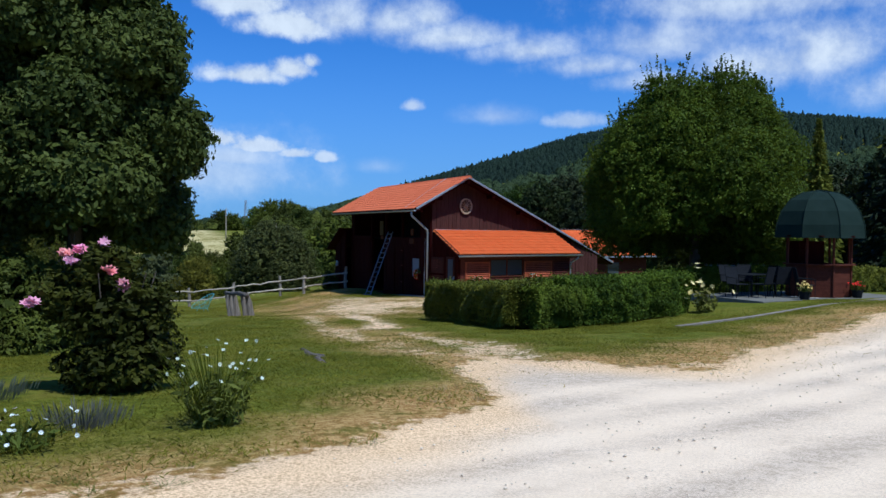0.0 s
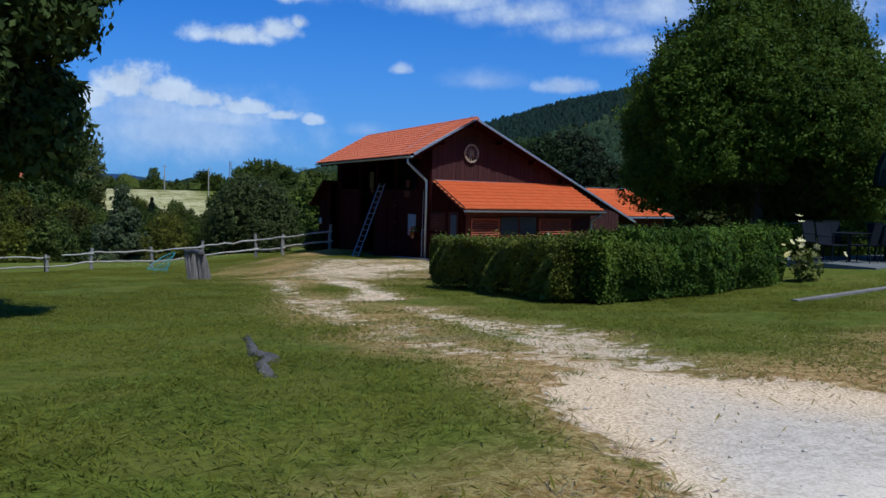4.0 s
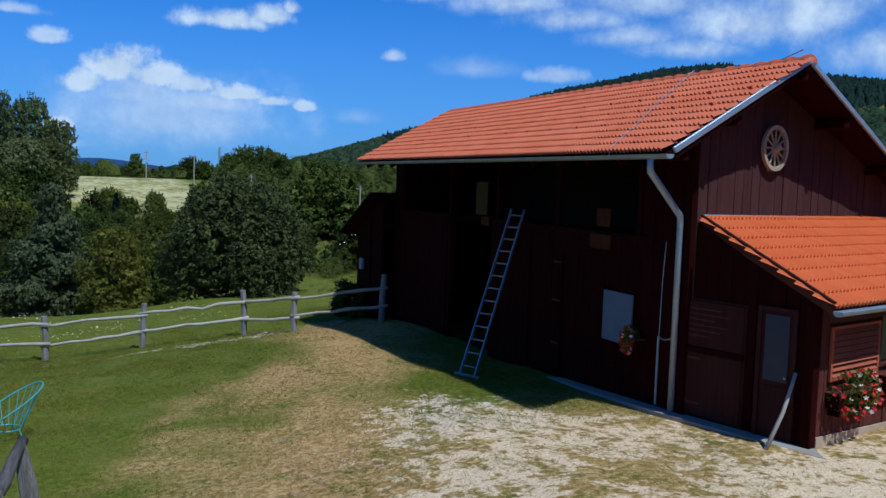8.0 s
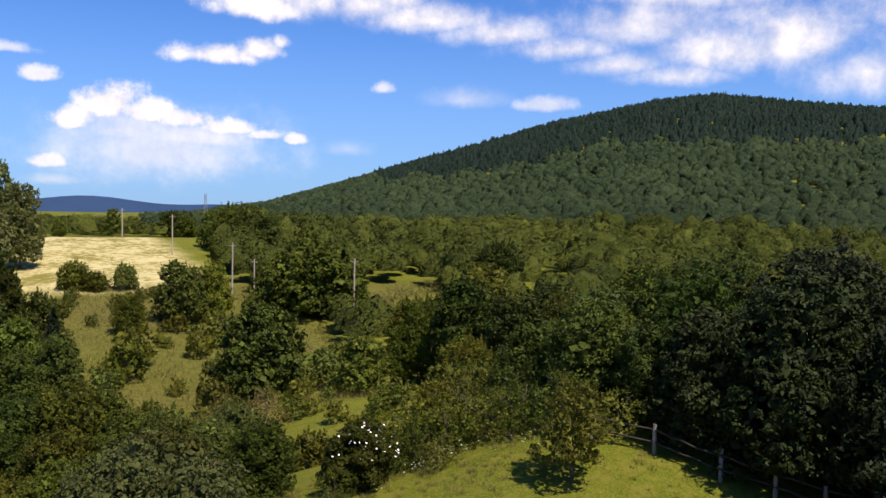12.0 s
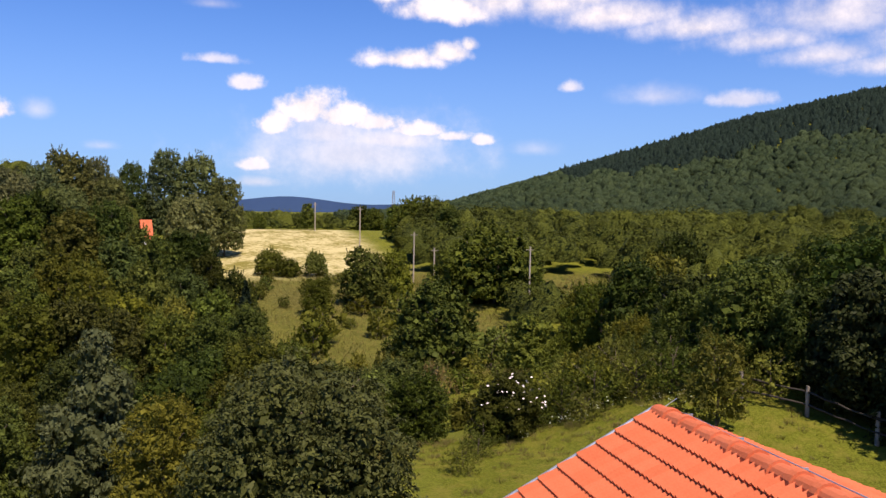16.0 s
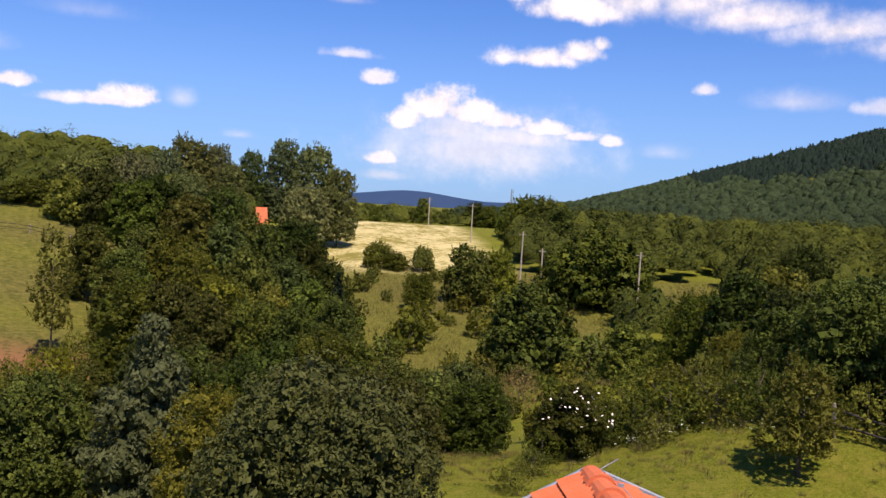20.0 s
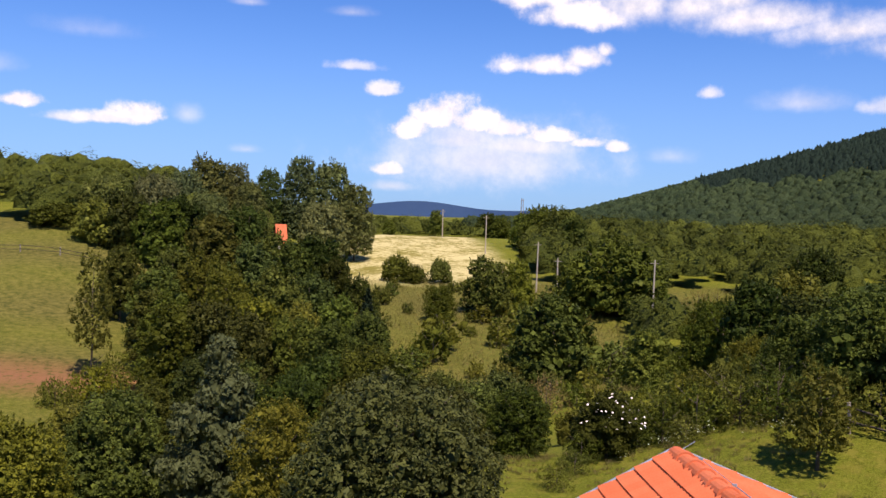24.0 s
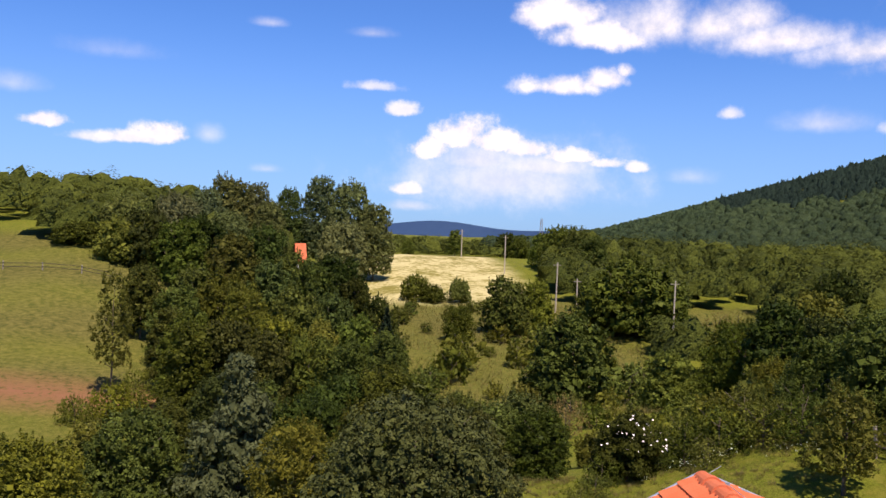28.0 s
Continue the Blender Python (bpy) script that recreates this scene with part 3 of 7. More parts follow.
def hay_at(px, py):
    w = wobble(px, py, 0.09, 25)
    h = smooth(px, -8, -2) * (1 - smooth(px, 30, 40)) * smooth(py, 92, 104) * (1 - smooth(py, 180, 200)) * (0.75 + 0.3 * w)
    h = np.maximum(h, smooth(px, 36, 44) * (1 - smooth(px, 70, 78)) * smooth(py, 138, 148) * (1 - smooth(py, 182, 190)) * (0.7 + 0.4 * w))
    h = np.maximum(h, 0.12 * smooth(px, 1, 4) * smooth(py, 17, 22) * (1 - smooth(py, 60, 80)) * (0.8 + 0.4 * wobble(px, py, 0.5, 26)))
    return np.clip(np.maximum(h, 0.85 * smooth(-px, 24, 32) * smooth(py, 80, 95) * (1 - smooth(py, 172, 185)) * (1 + 0.4 * np.sin(py * 0.55 + 0.1 * px))), 0, 1)


def soil_at(px, py):
    w = wobble(px, py, 0.5, 27)
    return smooth(-px, 23, 27) * (1 - smooth(-px, 62, 75)) * smooth(py + 2.2 * w, 97, 100) * (1 - smooth(py + 2.2 * w, 105, 108))


def field_at(px, py):
    return smooth(py - 0.25 * px, 172, 186) * (1 - smooth(py, 268, 276)) * smooth(px, -22, -14) * (1 - smooth(px + 0.06 * (py - 200), 23, 31))


def axis(stops):
    out = [stops[0][0]]
    for (a, _), (b, step) in zip(stops, stops[1:]):
        n = max(1, round((b - a) / step))
        out += [a + (b - a) * (k + 1) / n for k in range(n)]
    return np.array(out)


gx = axis([(-2600, 0), (-700, 190), (-200, 40), (-60, 10), (-24, 2.0), (-18, 0.5), (12, 0.25), (30, 0.8), (80, 5), (250, 12), (1600, 40), (3600, 250)])
gy = axis([(-700, 0), (-150, 90), (-60, 10), (-44, 0.8), (-38, 0.3), (6, 0.25), (30, 0.5), (80, 2.5), (300, 8), (1600, 40), (3900, 230)])
GX, GY = np.meshgrid(gx, gy)
GZ = height(GX, GY)
close = smooth(60 - np.hypot(GX, GY + 15), 0, 30)
GZ = GZ + close * (0.03 * wobble(GX, GY, 0.7, 21) + 0.015 * wobble(GX, GY, 2.2, 22))
GZ = GZ - 0.035 * gravel_at(GX, GY) * close
nx, ny = len(gx), len(gy)
idx = np.arange(nx * ny).reshape(ny, nx)
faces = np.stack([idx[:-1, :-1], idx[:-1, 1:], idx[1:, 1:], idx[1:, :-1]], -1).reshape(-1, 4)
ground_me = bpy.data.meshes.new("ground")
ground_me.vertices.add(nx * ny)
ground_me.vertices.foreach_set("co", np.stack([GX, GY, GZ], -1).astype(np.float32).ravel())
ground_me.loops.add(faces.size)
ground_me.loops.foreach_set("vertex_index", faces.astype(np.int32).ravel())
ground_me.polygons.add(len(faces))
ground_me.polygons.foreach_set("loop_start", np.arange(0, faces.size, 4, dtype=np.int32))
ground_me.update(calc_edges=True)
ground_me.shade_smooth()
for key, values in (("gravel", gravel_at(GX, GY)), ("dry", dry_at(GX, GY)), ("track", track_at(GX, GY)), ("field", field_at(GX, GY)), ("hay", hay_at(GX, GY)), ("soil", soil_at(GX, GY))):
    ground_me.attributes.new(key, "FLOAT", "POINT").data.foreach_set("value", values.astype(np.float32).ravel())


def ground_material():
    mat, n, b = material("ground_cover", 0.95)
    co = n.add("ShaderNodeTexCoord").outputs["Object"]
    attr = {k: n.add("ShaderNodeAttribute", attribute_name=k).outputs["Fac"] for k in ("gravel", "dry", "track", "field", "hay", "soil")}
    big, mid, fine, grit = n.noise(co, 0.12, 4.0), n.noise(co, 1.3, 5.0), n.noise(co, 9.0, 5.0, 0.7), n.noise(co, 45.0, 4.0, 0.75)
    green = n.mix(n.ramp(big, 0.35, 0.65), (0.058, 0.070, 0.006), (0.094, 0.105, 0.009))
    green = n.mix(n.ramp(n.math("ADD", n.math("MULTIPLY", fine, 0.6), n.math("MULTIPLY", grit, 0.4)), 0.42, 0.60), green, (0.160, 0.178, 0.020))
    green = n.mix(n.math("MULTIPLY", n.ramp(mid, 0.44, 0.66), 0.6), green, (0.175, 0.155, 0.026))
    straw = n.mix(n.ramp(n.math("ADD", n.math("MULTIPLY", fine, 0.55), n.math("MULTIPLY", grit, 0.45)), 0.42, 0.60), (0.30, 0.155, 0.045), (0.60, 0.39, 0.155))
    f_dry = n.math("MULTIPLY", attr["dry"], n.ramp(n.math("ADD", mid, n.math("MULTIPLY", fine, 0.5)), 0.46, 0.74))
    col = n.mix(f_dry, green, straw)
    stone = n.mix(n.ramp(grit, 0.34, 0.56), (0.60, 0.47, 0.33), (0.90, 0.73, 0.53))
    stone = n.mix(n.math("MULTIPLY", n.ramp(n.noise(co, 2.1, 5.0, 0.7), 0.52, 0.70), 0.40), stone, (0.45, 0.32, 0.20))
    stone = n.mix(n.ramp(mid, 0.35, 0.7), stone, (0.78, 0.62, 0.44))
    stone = n.mix(n.math("MULTIPLY", n.math("SUBTRACT", 1.0, attr["track"], clamp=True), n.math("MULTIPLY_ADD", n.ramp(attr["gravel"], 0.78, 0.95), 0.6, 0.2)), stone, n.mix(n.ramp(n.math("ADD", n.math("MULTIPLY", fine, 0.5), n.math("MULTIPLY", grit, 0.5)), 0.42, 0.58), (0.35, 0.29, 0.215), (0.59, 0.495, 0.38)))
    stone = n.mix(n.math("MULTIPLY", attr["track"], n.math("MULTIPLY_ADD", fine, 0.5, 0.3)), stone, (0.85, 0.70, 0.50))
    stone = n.mix(n.math("MULTIPLY", attr["dry"], 0.9), stone, n.mix(n.ramp(grit, 0.38, 0.58), (0.44, 0.26, 0.11), (0.90, 0.64, 0.36)))
    tuft_f = n.noise(co, 3.2, 4.0, 0.65)
    rag = n.math("MULTIPLY", n.math("SUBTRACT", fine, 0.5), 1.6)
    rag = n.math("ADD", rag, n.math("MULTIPLY", n.math("SUBTRACT", tuft_f, 0.5), 2.2))
    rag = n.math("ADD", rag, n.math("MULTIPLY", n.math("SUBTRACT", mid, 0.5), 1.4))
    f_g = n.math("ADD", attr["gravel"], n.math("MULTIPLY", rag, n.math("MULTIPLY_ADD", n.ramp(attr["gravel"], 0.75, 0.98), -0.85, 1.0)))
    f_g = n.math("MULTIPLY", n.ramp(f_g, 0.34, 0.72), n.ramp(attr["gravel"], 0.02, 0.2))
    col = n.mix(f_g, col, stone)
    hay = n.mix(n.ramp(n.math("ADD", n.math("MULTIPLY", fine, 0.5), n.math("MULTIPLY", mid, 0.5)), 0.35, 0.65), (0.045, 0.052, 0.010), (0.165, 0.140, 0.036))
    col = n.mix(attr["hay"], col, hay)
    col = n.mix(n.math("MULTIPLY", attr["soil"], n.ramp(mid, 0.3, 0.5)), col, n.mix(fine, (0.17, 0.075, 0.035), (0.27, 0.13, 0.065)))
    flower = n.mix(n.ramp(n.math("ADD", n.math("MULTIPLY", n.noise(co, 0.7, 5.0, 0.75), 0.6), n.math("MULTIPLY", n.noise(co, 0.12, 3.0), 0.4)), 0.42, 0.56), (0.19, 0.165, 0.035), (0.50, 0.43, 0.20))
    col = n.mix(attr["field"], col, flower)
    n.link(col, b.inputs["Base Color"])
    h = n.math("ADD", n.math("MULTIPLY", grit, 0.5), fine)
    n.link(n.math("MULTIPLY_ADD", n.ramp(attr["gravel"], 0.6, 1.0), -0.50, 0.8), bump(n, b, h, 0.8, 0.05).inputs["Strength"])
    return mat


ground_me.materials.append(ground_material())
ground = tagged(new("ground", ground_me), "grass, dry lawn and pale gravel over sloping ground", "ground", kind="structure")


# ---- barn ----
APEX_Y, FAR_Y, RIDGE_X, RIDGE_Z = -0.70, 14.46, 1.88, 6.03
EAVE_X, EAVE_Z, EAVE_FRONT = -1.07, 4.39, -1.07
REAVE_X, REAVE_Z, REAVE_FRONT = 13.2, 1.56, 3.75
FRONT = Vector((0.959, 0.284, 0.0)).normalized()
INWARD = Vector((-FRONT.y, FRONT.x, 0.0))


def wall_frame(origin, along):
    """Local x along a wall, y into it, z up."""
    a = Vector(along).normalized()
    m = Matrix((a, (-a.y, a.x, 0), (0, 0, 1))).transposed().to_4x4()
    return Matrix.Translation(origin) @ m


F_GABLE = wall_frame((0.08, -0.27, 0), FRONT)
L0 = Vector((0.62, -2.42, 0))
F_LEAN = wall_frame(L0, FRONT)
F_SIDE = wall_frame((0.06, -0.02, 0), (L0.x - 0.06, L0.y + 0.02, 0))
F_WEST = wall_frame((0, 13.9, 0), (0, -1, 0))

barn = thing("barn", "dark-stained timber barn with an orange clay tile roof", "barn")


def board_wall(name, m, u0, u1, low, top, width, mat, seed, back=0.10, gaps=()):
    """Upright boards on a backing wall. low and top: heights as functions of u. gaps: (u0, u1, z0, z1) left open."""
    rng = random.Random(seed)
    n = max(1, round((u1 - u0) / width))
    step = (u1 - u0) / n
    bm = bmesh.new()
    cuts = sorted({u0, u1, *[g[k] for g in gaps for k in (0, 1)]})
    for a, b in zip(cuts, cuts[1:]):
        spans, mid = [(None, None)], (a + b) / 2
        for g in gaps:
            if g[0] < mid < g[1]:
                spans = [(None, g[2]), (g[3], None)]
        steps = max(1, round((b - a) / 0.8))
        for s in range(steps):
            p, q = a + (b - a) * s / steps, a + (b - a) * (s + 1) / steps
            for lo, hi in spans:
                z = [lo if lo is not None else low(p), lo if lo is not None else low(q), hi if hi is not None else top(q), hi if hi is not None else top(p)]
                if z[3] - z[0] < 0.02 and z[2] - z[1] < 0.02:
                    continue
                vs = [bm.verts.new((x, y, zz)) for y in (0.03, 0.03 + back) for x, zz in zip((p, q, q, p), z)]
                for f in ((0, 1, 2, 3), (7, 6, 5, 4), (0, 4, 5, 1), (1, 5, 6, 2), (2, 6, 7, 3), (3, 7, 4, 0)):
                    bm.faces.new([vs[i] for i in f])
    bmesh.ops.remove_doubles(bm, verts=bm.verts[:], dist=0.001)
    wall = part(name, bm, mat, barn, at=m)
    for k in range(n):
        a, b = u0 + step * k + 0.006, u0 + step * (k + 1) - 0.006
        spans = [(None, None)]
        for g in gaps:
            if a < g[1] - 0.02 and b > g[0] + 0.02:
                spans = [(None, g[2]), (g[3], None)]
        for lo, hi in spans:
            la, lb = (lo, lo) if lo is not None else (low(a), low(b))
            ha, hb = (hi, hi) if hi is not None else (top(a), top(b))
            if ha - la < 0.08 or hb - lb < 0.04:
                continue
            y = -0.004 - 0.014 * rng.random()
            verts = [(x, yy, zz) for yy in (y, 0.032) for x, zz in zip((a, b, b, a), (la, lb, hb, ha))]
            part("board", mesh_from("board", verts, [(0, 1, 2, 3), (0, 4, 5, 1), (2, 6, 7, 3), (3, 7, 4, 0), (1, 5, 6, 2)], mat), None, wall)
    return wall


def ground_low(m, lift=-0.15):
    def low(u):
        p = m @ Vector((u, 0, 0))
        return float(height(p.x, p.y)) + lift
    return low


def roof_under(x):
    """The underside of the main roof over x."""
    return (EAVE_Z + (x - EAVE_X) * (RIDGE_Z - EAVE_Z) / (RIDGE_X - EAVE_X) if x < RIDGE_X else RIDGE_Z - (x - RIDGE_X) * (RIDGE_Z - REAVE_Z) / (REAVE_X - RIDGE_X)) - 0.16


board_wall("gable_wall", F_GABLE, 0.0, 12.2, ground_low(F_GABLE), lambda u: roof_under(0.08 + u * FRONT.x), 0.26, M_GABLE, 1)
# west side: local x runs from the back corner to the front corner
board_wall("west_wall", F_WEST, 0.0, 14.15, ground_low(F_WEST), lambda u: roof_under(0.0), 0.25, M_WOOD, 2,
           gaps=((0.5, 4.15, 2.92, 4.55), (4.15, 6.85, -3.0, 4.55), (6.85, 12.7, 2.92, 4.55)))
for u in (0.42, 4.05, 6.85, 9.7, 12.6):
    part("loft_post", box((u, 0.0, 2.7), (u + 0.13, 0.13, 4.7), 0.008), M_WOOD, barn, at=F_WEST)
# Loft and inner walls: the unlit depth is put into M_DARK's near-black colour.
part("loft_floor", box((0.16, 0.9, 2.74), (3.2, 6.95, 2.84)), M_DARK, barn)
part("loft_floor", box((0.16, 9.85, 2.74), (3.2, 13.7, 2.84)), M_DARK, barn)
part("loft_beam", box((-0.03, 0.9, 2.84), (0.14, 7.05, 2.96), 0.01), M_WOOD, barn)
part("loft_beam", box((-0.03, 9.75, 2.84), (0.14, 13.5, 2.96), 0.01), M_WOOD, barn)
part("back_wall", slab([(-0.05, 13.9, -2.0), (10.6, 13.9, -2.0), (10.6, 13.9, 1.7), (1.88, 13.9, 5.85), (-0.05, 13.9, 4.75)][::-1], 0.14), M_WOOD, barn)
part("east_wall", box((10.5, 3.4, -1.6), (10.64, 13.75, 1.7)), M_WOOD, barn)
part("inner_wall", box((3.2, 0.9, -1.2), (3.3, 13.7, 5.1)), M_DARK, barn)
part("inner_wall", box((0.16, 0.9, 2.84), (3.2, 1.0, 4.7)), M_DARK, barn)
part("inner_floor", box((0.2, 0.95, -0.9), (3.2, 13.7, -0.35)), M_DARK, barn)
part("door_jamb", box((0.02, 9.74, -0.6), (0.18, 9.86, 4.5)), M_WOOD, barn)
part("door_jamb", box((0.02, 6.96, -0.6), (0.18, 7.06, 4.5)), M_WOOD, barn)
part("lintel", box((-0.05, 1.0, 4.52), (0.2, 13.5, 4.68)), M_WOOD, barn)

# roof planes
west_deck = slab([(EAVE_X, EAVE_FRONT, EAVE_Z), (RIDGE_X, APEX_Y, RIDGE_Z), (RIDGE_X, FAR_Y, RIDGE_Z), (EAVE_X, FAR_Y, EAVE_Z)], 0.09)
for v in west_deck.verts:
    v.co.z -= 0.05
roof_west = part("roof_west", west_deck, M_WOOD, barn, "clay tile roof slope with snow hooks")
east_deck = slab([(RIDGE_X, APEX_Y, RIDGE_Z), (REAVE_X, REAVE_FRONT, REAVE_Z), (REAVE_X, FAR_Y, REAVE_Z), (RIDGE_X, FAR_Y, RIDGE_Z)], 0.09)
for v in east_deck.verts:
    v.co.z -= 0.05
roof_east = part("roof_east", east_deck, M_WOOD, barn)


def tile_mesh(name, width, length, mat):
    """One interlocking clay tile: two rounded rolls and a lip; x across, y up the slope."""
    xs = [0, 0.10, 0.25, 0.40, 0.50, 0.60, 0.75, 0.90, 1.0]
    zs = [0.000, 0.006, 0.046, 0.006, 0.000, 0.006, 0.046, 0.006, 0.0]
    verts = []
    for y, lift in ((-0.03, 0.052), (length + 0.02, 0.004)):
        verts += [(x * (width - 0.004), y, z + lift) for x, z in zip(xs, zs)]
    verts += [(x * (width - 0.004), -0.03, z + 0.006) for x, z in zip(xs, zs)]
    n = len(xs)
    faces = [(k, k + 1, n + k + 1, n + k) for k in range(n - 1)]
    faces += [(2 * n + k, 2 * n + k + 1, k + 1, k) for k in range(n - 1)]
    return mesh_from(name, verts, faces, mat)


def lay_tiles(deck, origin, across, up, columns, rows, width, length, mat, single, start=lambda r: 0.0, seed=3):
    """Tiles in courses. single(c, r): whether the tile is an object of its own; the rest is one mesh."""
    a, u = Vector(across).normalized(), Vector(up).normalized()
    nor = a.cross(u)
    m0 = Matrix((a, u, nor)).transposed().to_4x4()
    one = tile_mesh("tile", width, length, mat)
    src = [v.co.copy() for v in one.vertices]
    polys = [tuple(p.vertices) for p in one.polygons]
    verts, faces = [], []
    rng = random.Random(seed)
    for r in range(rows):
        for c in range(columns):
            p = Vector(origin) + a * (start(r) + c * width) + u * (r * length) + nor * (rng.random() * 0.006)
            m = Matrix.Translation(p) @ m0 @ Matrix.Rotation((rng.random() - 0.5) * 0.02, 4, "Z")
            if single(c, r):
                part("tile", one, None, deck, at=m)
            else:
                k = len(verts)
                verts += [m @ v for v in src]
                faces += [tuple(i + k for i in f) for f in polys]
    if faces:
        tagged(part("tiles", mesh_from("tiles", verts, faces, mat), None, deck), kind="stuff")


up_w = Vector((RIDGE_X - EAVE_X, 0, RIDGE_Z - EAVE_Z))
rows_w = 12
lay_tiles(roof_west, (EAVE_X - 0.03, FAR_Y, EAVE_Z - 0.01), (0, -1, 0), up_w, 68, rows_w, 0.2255, up_w.length / rows_w, M_TILE, lambda c, r: c < 30)
up_e = Vector((RIDGE_X - REAVE_X, 0, RIDGE_Z - REAVE_Z))
lay_tiles(roof_east, (REAVE_X, REAVE_FRONT - 0.02, REAVE_Z - 0.01), (0, 1, 0), up_e, 47, 31, 0.2255, up_e.length / 31, M_TILE,
          lambda c, r: False, start=lambda r: -0.0)
front_fill = slab([(RIDGE_X, APEX_Y, RIDGE_Z + 0.01), (REAVE_X, REAVE_FRONT, REAVE_Z + 0.01), (RIDGE_X, REAVE_FRONT, RIDGE_Z + 0.01)], 0.04)
part("verge_tiles", front_fill, M_TILE, roof_east)
# ridge tiles
n_ridge = 40
for k in range(n_ridge):
    y0 = APEX_Y + (FAR_Y - APEX_Y) * k / n_ridge
    ln = (FAR_Y - APEX_Y) / n_ridge
    bm = bmesh.new()
    rings = []
    for y, r in ((y0 - 0.03, 0.148), (y0 + 0.06, 0.150), (y0 + 0.075, 0.128), (y0 + ln, 0.118)):
        rings.append([bm.verts.new((RIDGE_X + math.cos(a) * r * 1.05, y, RIDGE_Z - 0.045 + math.sin(a) * r)) for a in (math.pi * q / 8 for q in range(9))])
    for a, b in zip(rings, rings[1:]):
        for q in range(8):
            bm.faces.new((a[q], a[q + 1], b[q + 1], b[q]))
    bm.faces.new(rings[0])
    bm.faces.new(rings[-1][::-1])
    part("ridge_tile", bm, M_TILE, roof_west)
# snow hooks: three staggered rows of small clay lugs
hook_bm = bmesh.new()
for v in ((-0.045, 0, 0), (0.045, 0, 0), (0.015, 0.13, 0), (-0.015, 0.13, 0), (-0.03, 0.0, 0.085), (0.03, 0.0, 0.085)):
    hook_bm.verts.new(v)
hook_bm.verts.ensure_lookup_table()
for f in ((0, 1, 5, 4), (1, 2, 5), (0, 4, 3), (2, 3, 4, 5)):
    hook_bm.faces.new([hook_bm.verts[i] for i in f])
hook_me = done(hook_bm, "snow_hook", M_TILE)
m_slope = Matrix((Vector((0, -1, 0)), up_w.normalized(), Vector((0, -1, 0)).cross(up_w.normalized()))).transposed().to_4x4()
for row, off in ((3, 0.2), (5, 0.55), (7, 0.9)):
    for k in range(14):
        p = Vector((EAVE_X, FAR_Y - 0.9 - off - k * 1.02, EAVE_Z)) + up_w * ((row + 0.55) / rows_w) + Vector((0, 0, 0.035))
        part("snow_hook", hook_me, None, roof_west, at=Matrix.Translation(p) @ m_slope)


# bargeboards, gutters, pipes
def flashing(name, a, b, w=0.16, h=0.06, mat=M_ZINC, parent=barn):
    a, b = Vector(a), Vector(b)
    m = Matrix.Translation(a) @ (b - a).to_track_quat("X", "Z").to_matrix().to_4x4()
    return part(name, box((0, -w / 2, -h), ((b - a).length, w / 2, h), 0.008), mat, parent, at=m)


flashing("bargeboard", (EAVE_X, EAVE_FRONT - 0.02, EAVE_Z + 0.0), (RIDGE_X, APEX_Y - 0.02, RIDGE_Z + 0.0), 0.05, 0.05)
flashing("bargeboard", (RIDGE_X, APEX_Y - 0.02, RIDGE_Z + 0.0), (REAVE_X, REAVE_FRONT - 0.02, REAVE_Z), 0.05, 0.05)
flashing("bargeboard", (EAVE_X, FAR_Y + 0.03, EAVE_Z - 0.01), (RIDGE_X, FAR_Y + 0.03, RIDGE_Z - 0.01), 0.05, 0.07)
flashing("bargeboard", (RIDGE_X, FAR_Y + 0.03, RIDGE_Z - 0.01), (REAVE_X, FAR_Y + 0.03, REAVE_Z - 0.01), 0.05, 0.07)


def gutter(name, a, b, r=0.075):
    a, b = Vector(a), Vector(b)
    d = (b - a).normalized()
    s = d.cross(Vector((0, 0, 1)))
    bm = bmesh.new()
    rings = []
    for p in (a, b):
        rings.append([bm.verts.new(p + s * (math.cos(t) * rr) + Vector((0, 0, math.sin(t) * rr))) for rr in (r, r - 0.012) for t in (math.pi + math.pi * q / 8 for q in range(9))])
    for q in range(8):
        bm.faces.new((rings[0][q], rings[0][q + 1], rings[1][q + 1], rings[1][q]))
        bm.faces.new((rings[0][q + 9], rings[1][q + 9], rings[1][q + 10], rings[0][q + 10]))
    for q in (0, 8):
        bm.faces.new((rings[0][q], rings[1][q], rings[1][q + 9], rings[0][q + 9]))
    for ring in rings:
        bm.faces.new(ring[:9])
    return part(name, bm, M_ZINC, barn)


gutter("gutter", (EAVE_X - 0.09, EAVE_FRONT - 0.05, EAVE_Z - 0.06), (EAVE_X - 0.09, FAR_Y, EAVE_Z - 0.06))
E1, E2 = Vector((0.50, -2.89, 2.2)), Vector((8.56, -0.50, 2.2))
T1, T2 = Vector((0.20, 0.06, 3.44)), Vector((7.6, 2.2, 3.35))
gutter("gutter", E2 - INWARD * 0.08 + Vector((0, 0, -0.05)), E1 - INWARD * 0.08 - FRONT * 0.08 + Vector((0, 0, -0.05)))
part("downpipe", tube([(EAVE_X - 0.08, -0.62, EAVE_Z - 0.1), (EAVE_X - 0.08, -0.62, EAVE_Z - 0.32), (-0.1, -0.06, 3.36), (-0.07, -0.04, 3.2), (-0.07, -0.04, -0.02)],
                      0.055, 10), M_ZINC, barn, smooth_shade=True)
pe = E2 - INWARD * 0.08
part("downpipe", tube([(pe.x - 0.25, pe.y, 2.1), (pe.x - 0.25, pe.y, 1.98), (8.0, -0.36, 1.72), (7.98, -0.34, 1.6), (7.98, -0.34, -0.6)], 0.05, 10), M_ZINC, barn, smooth_shade=True)
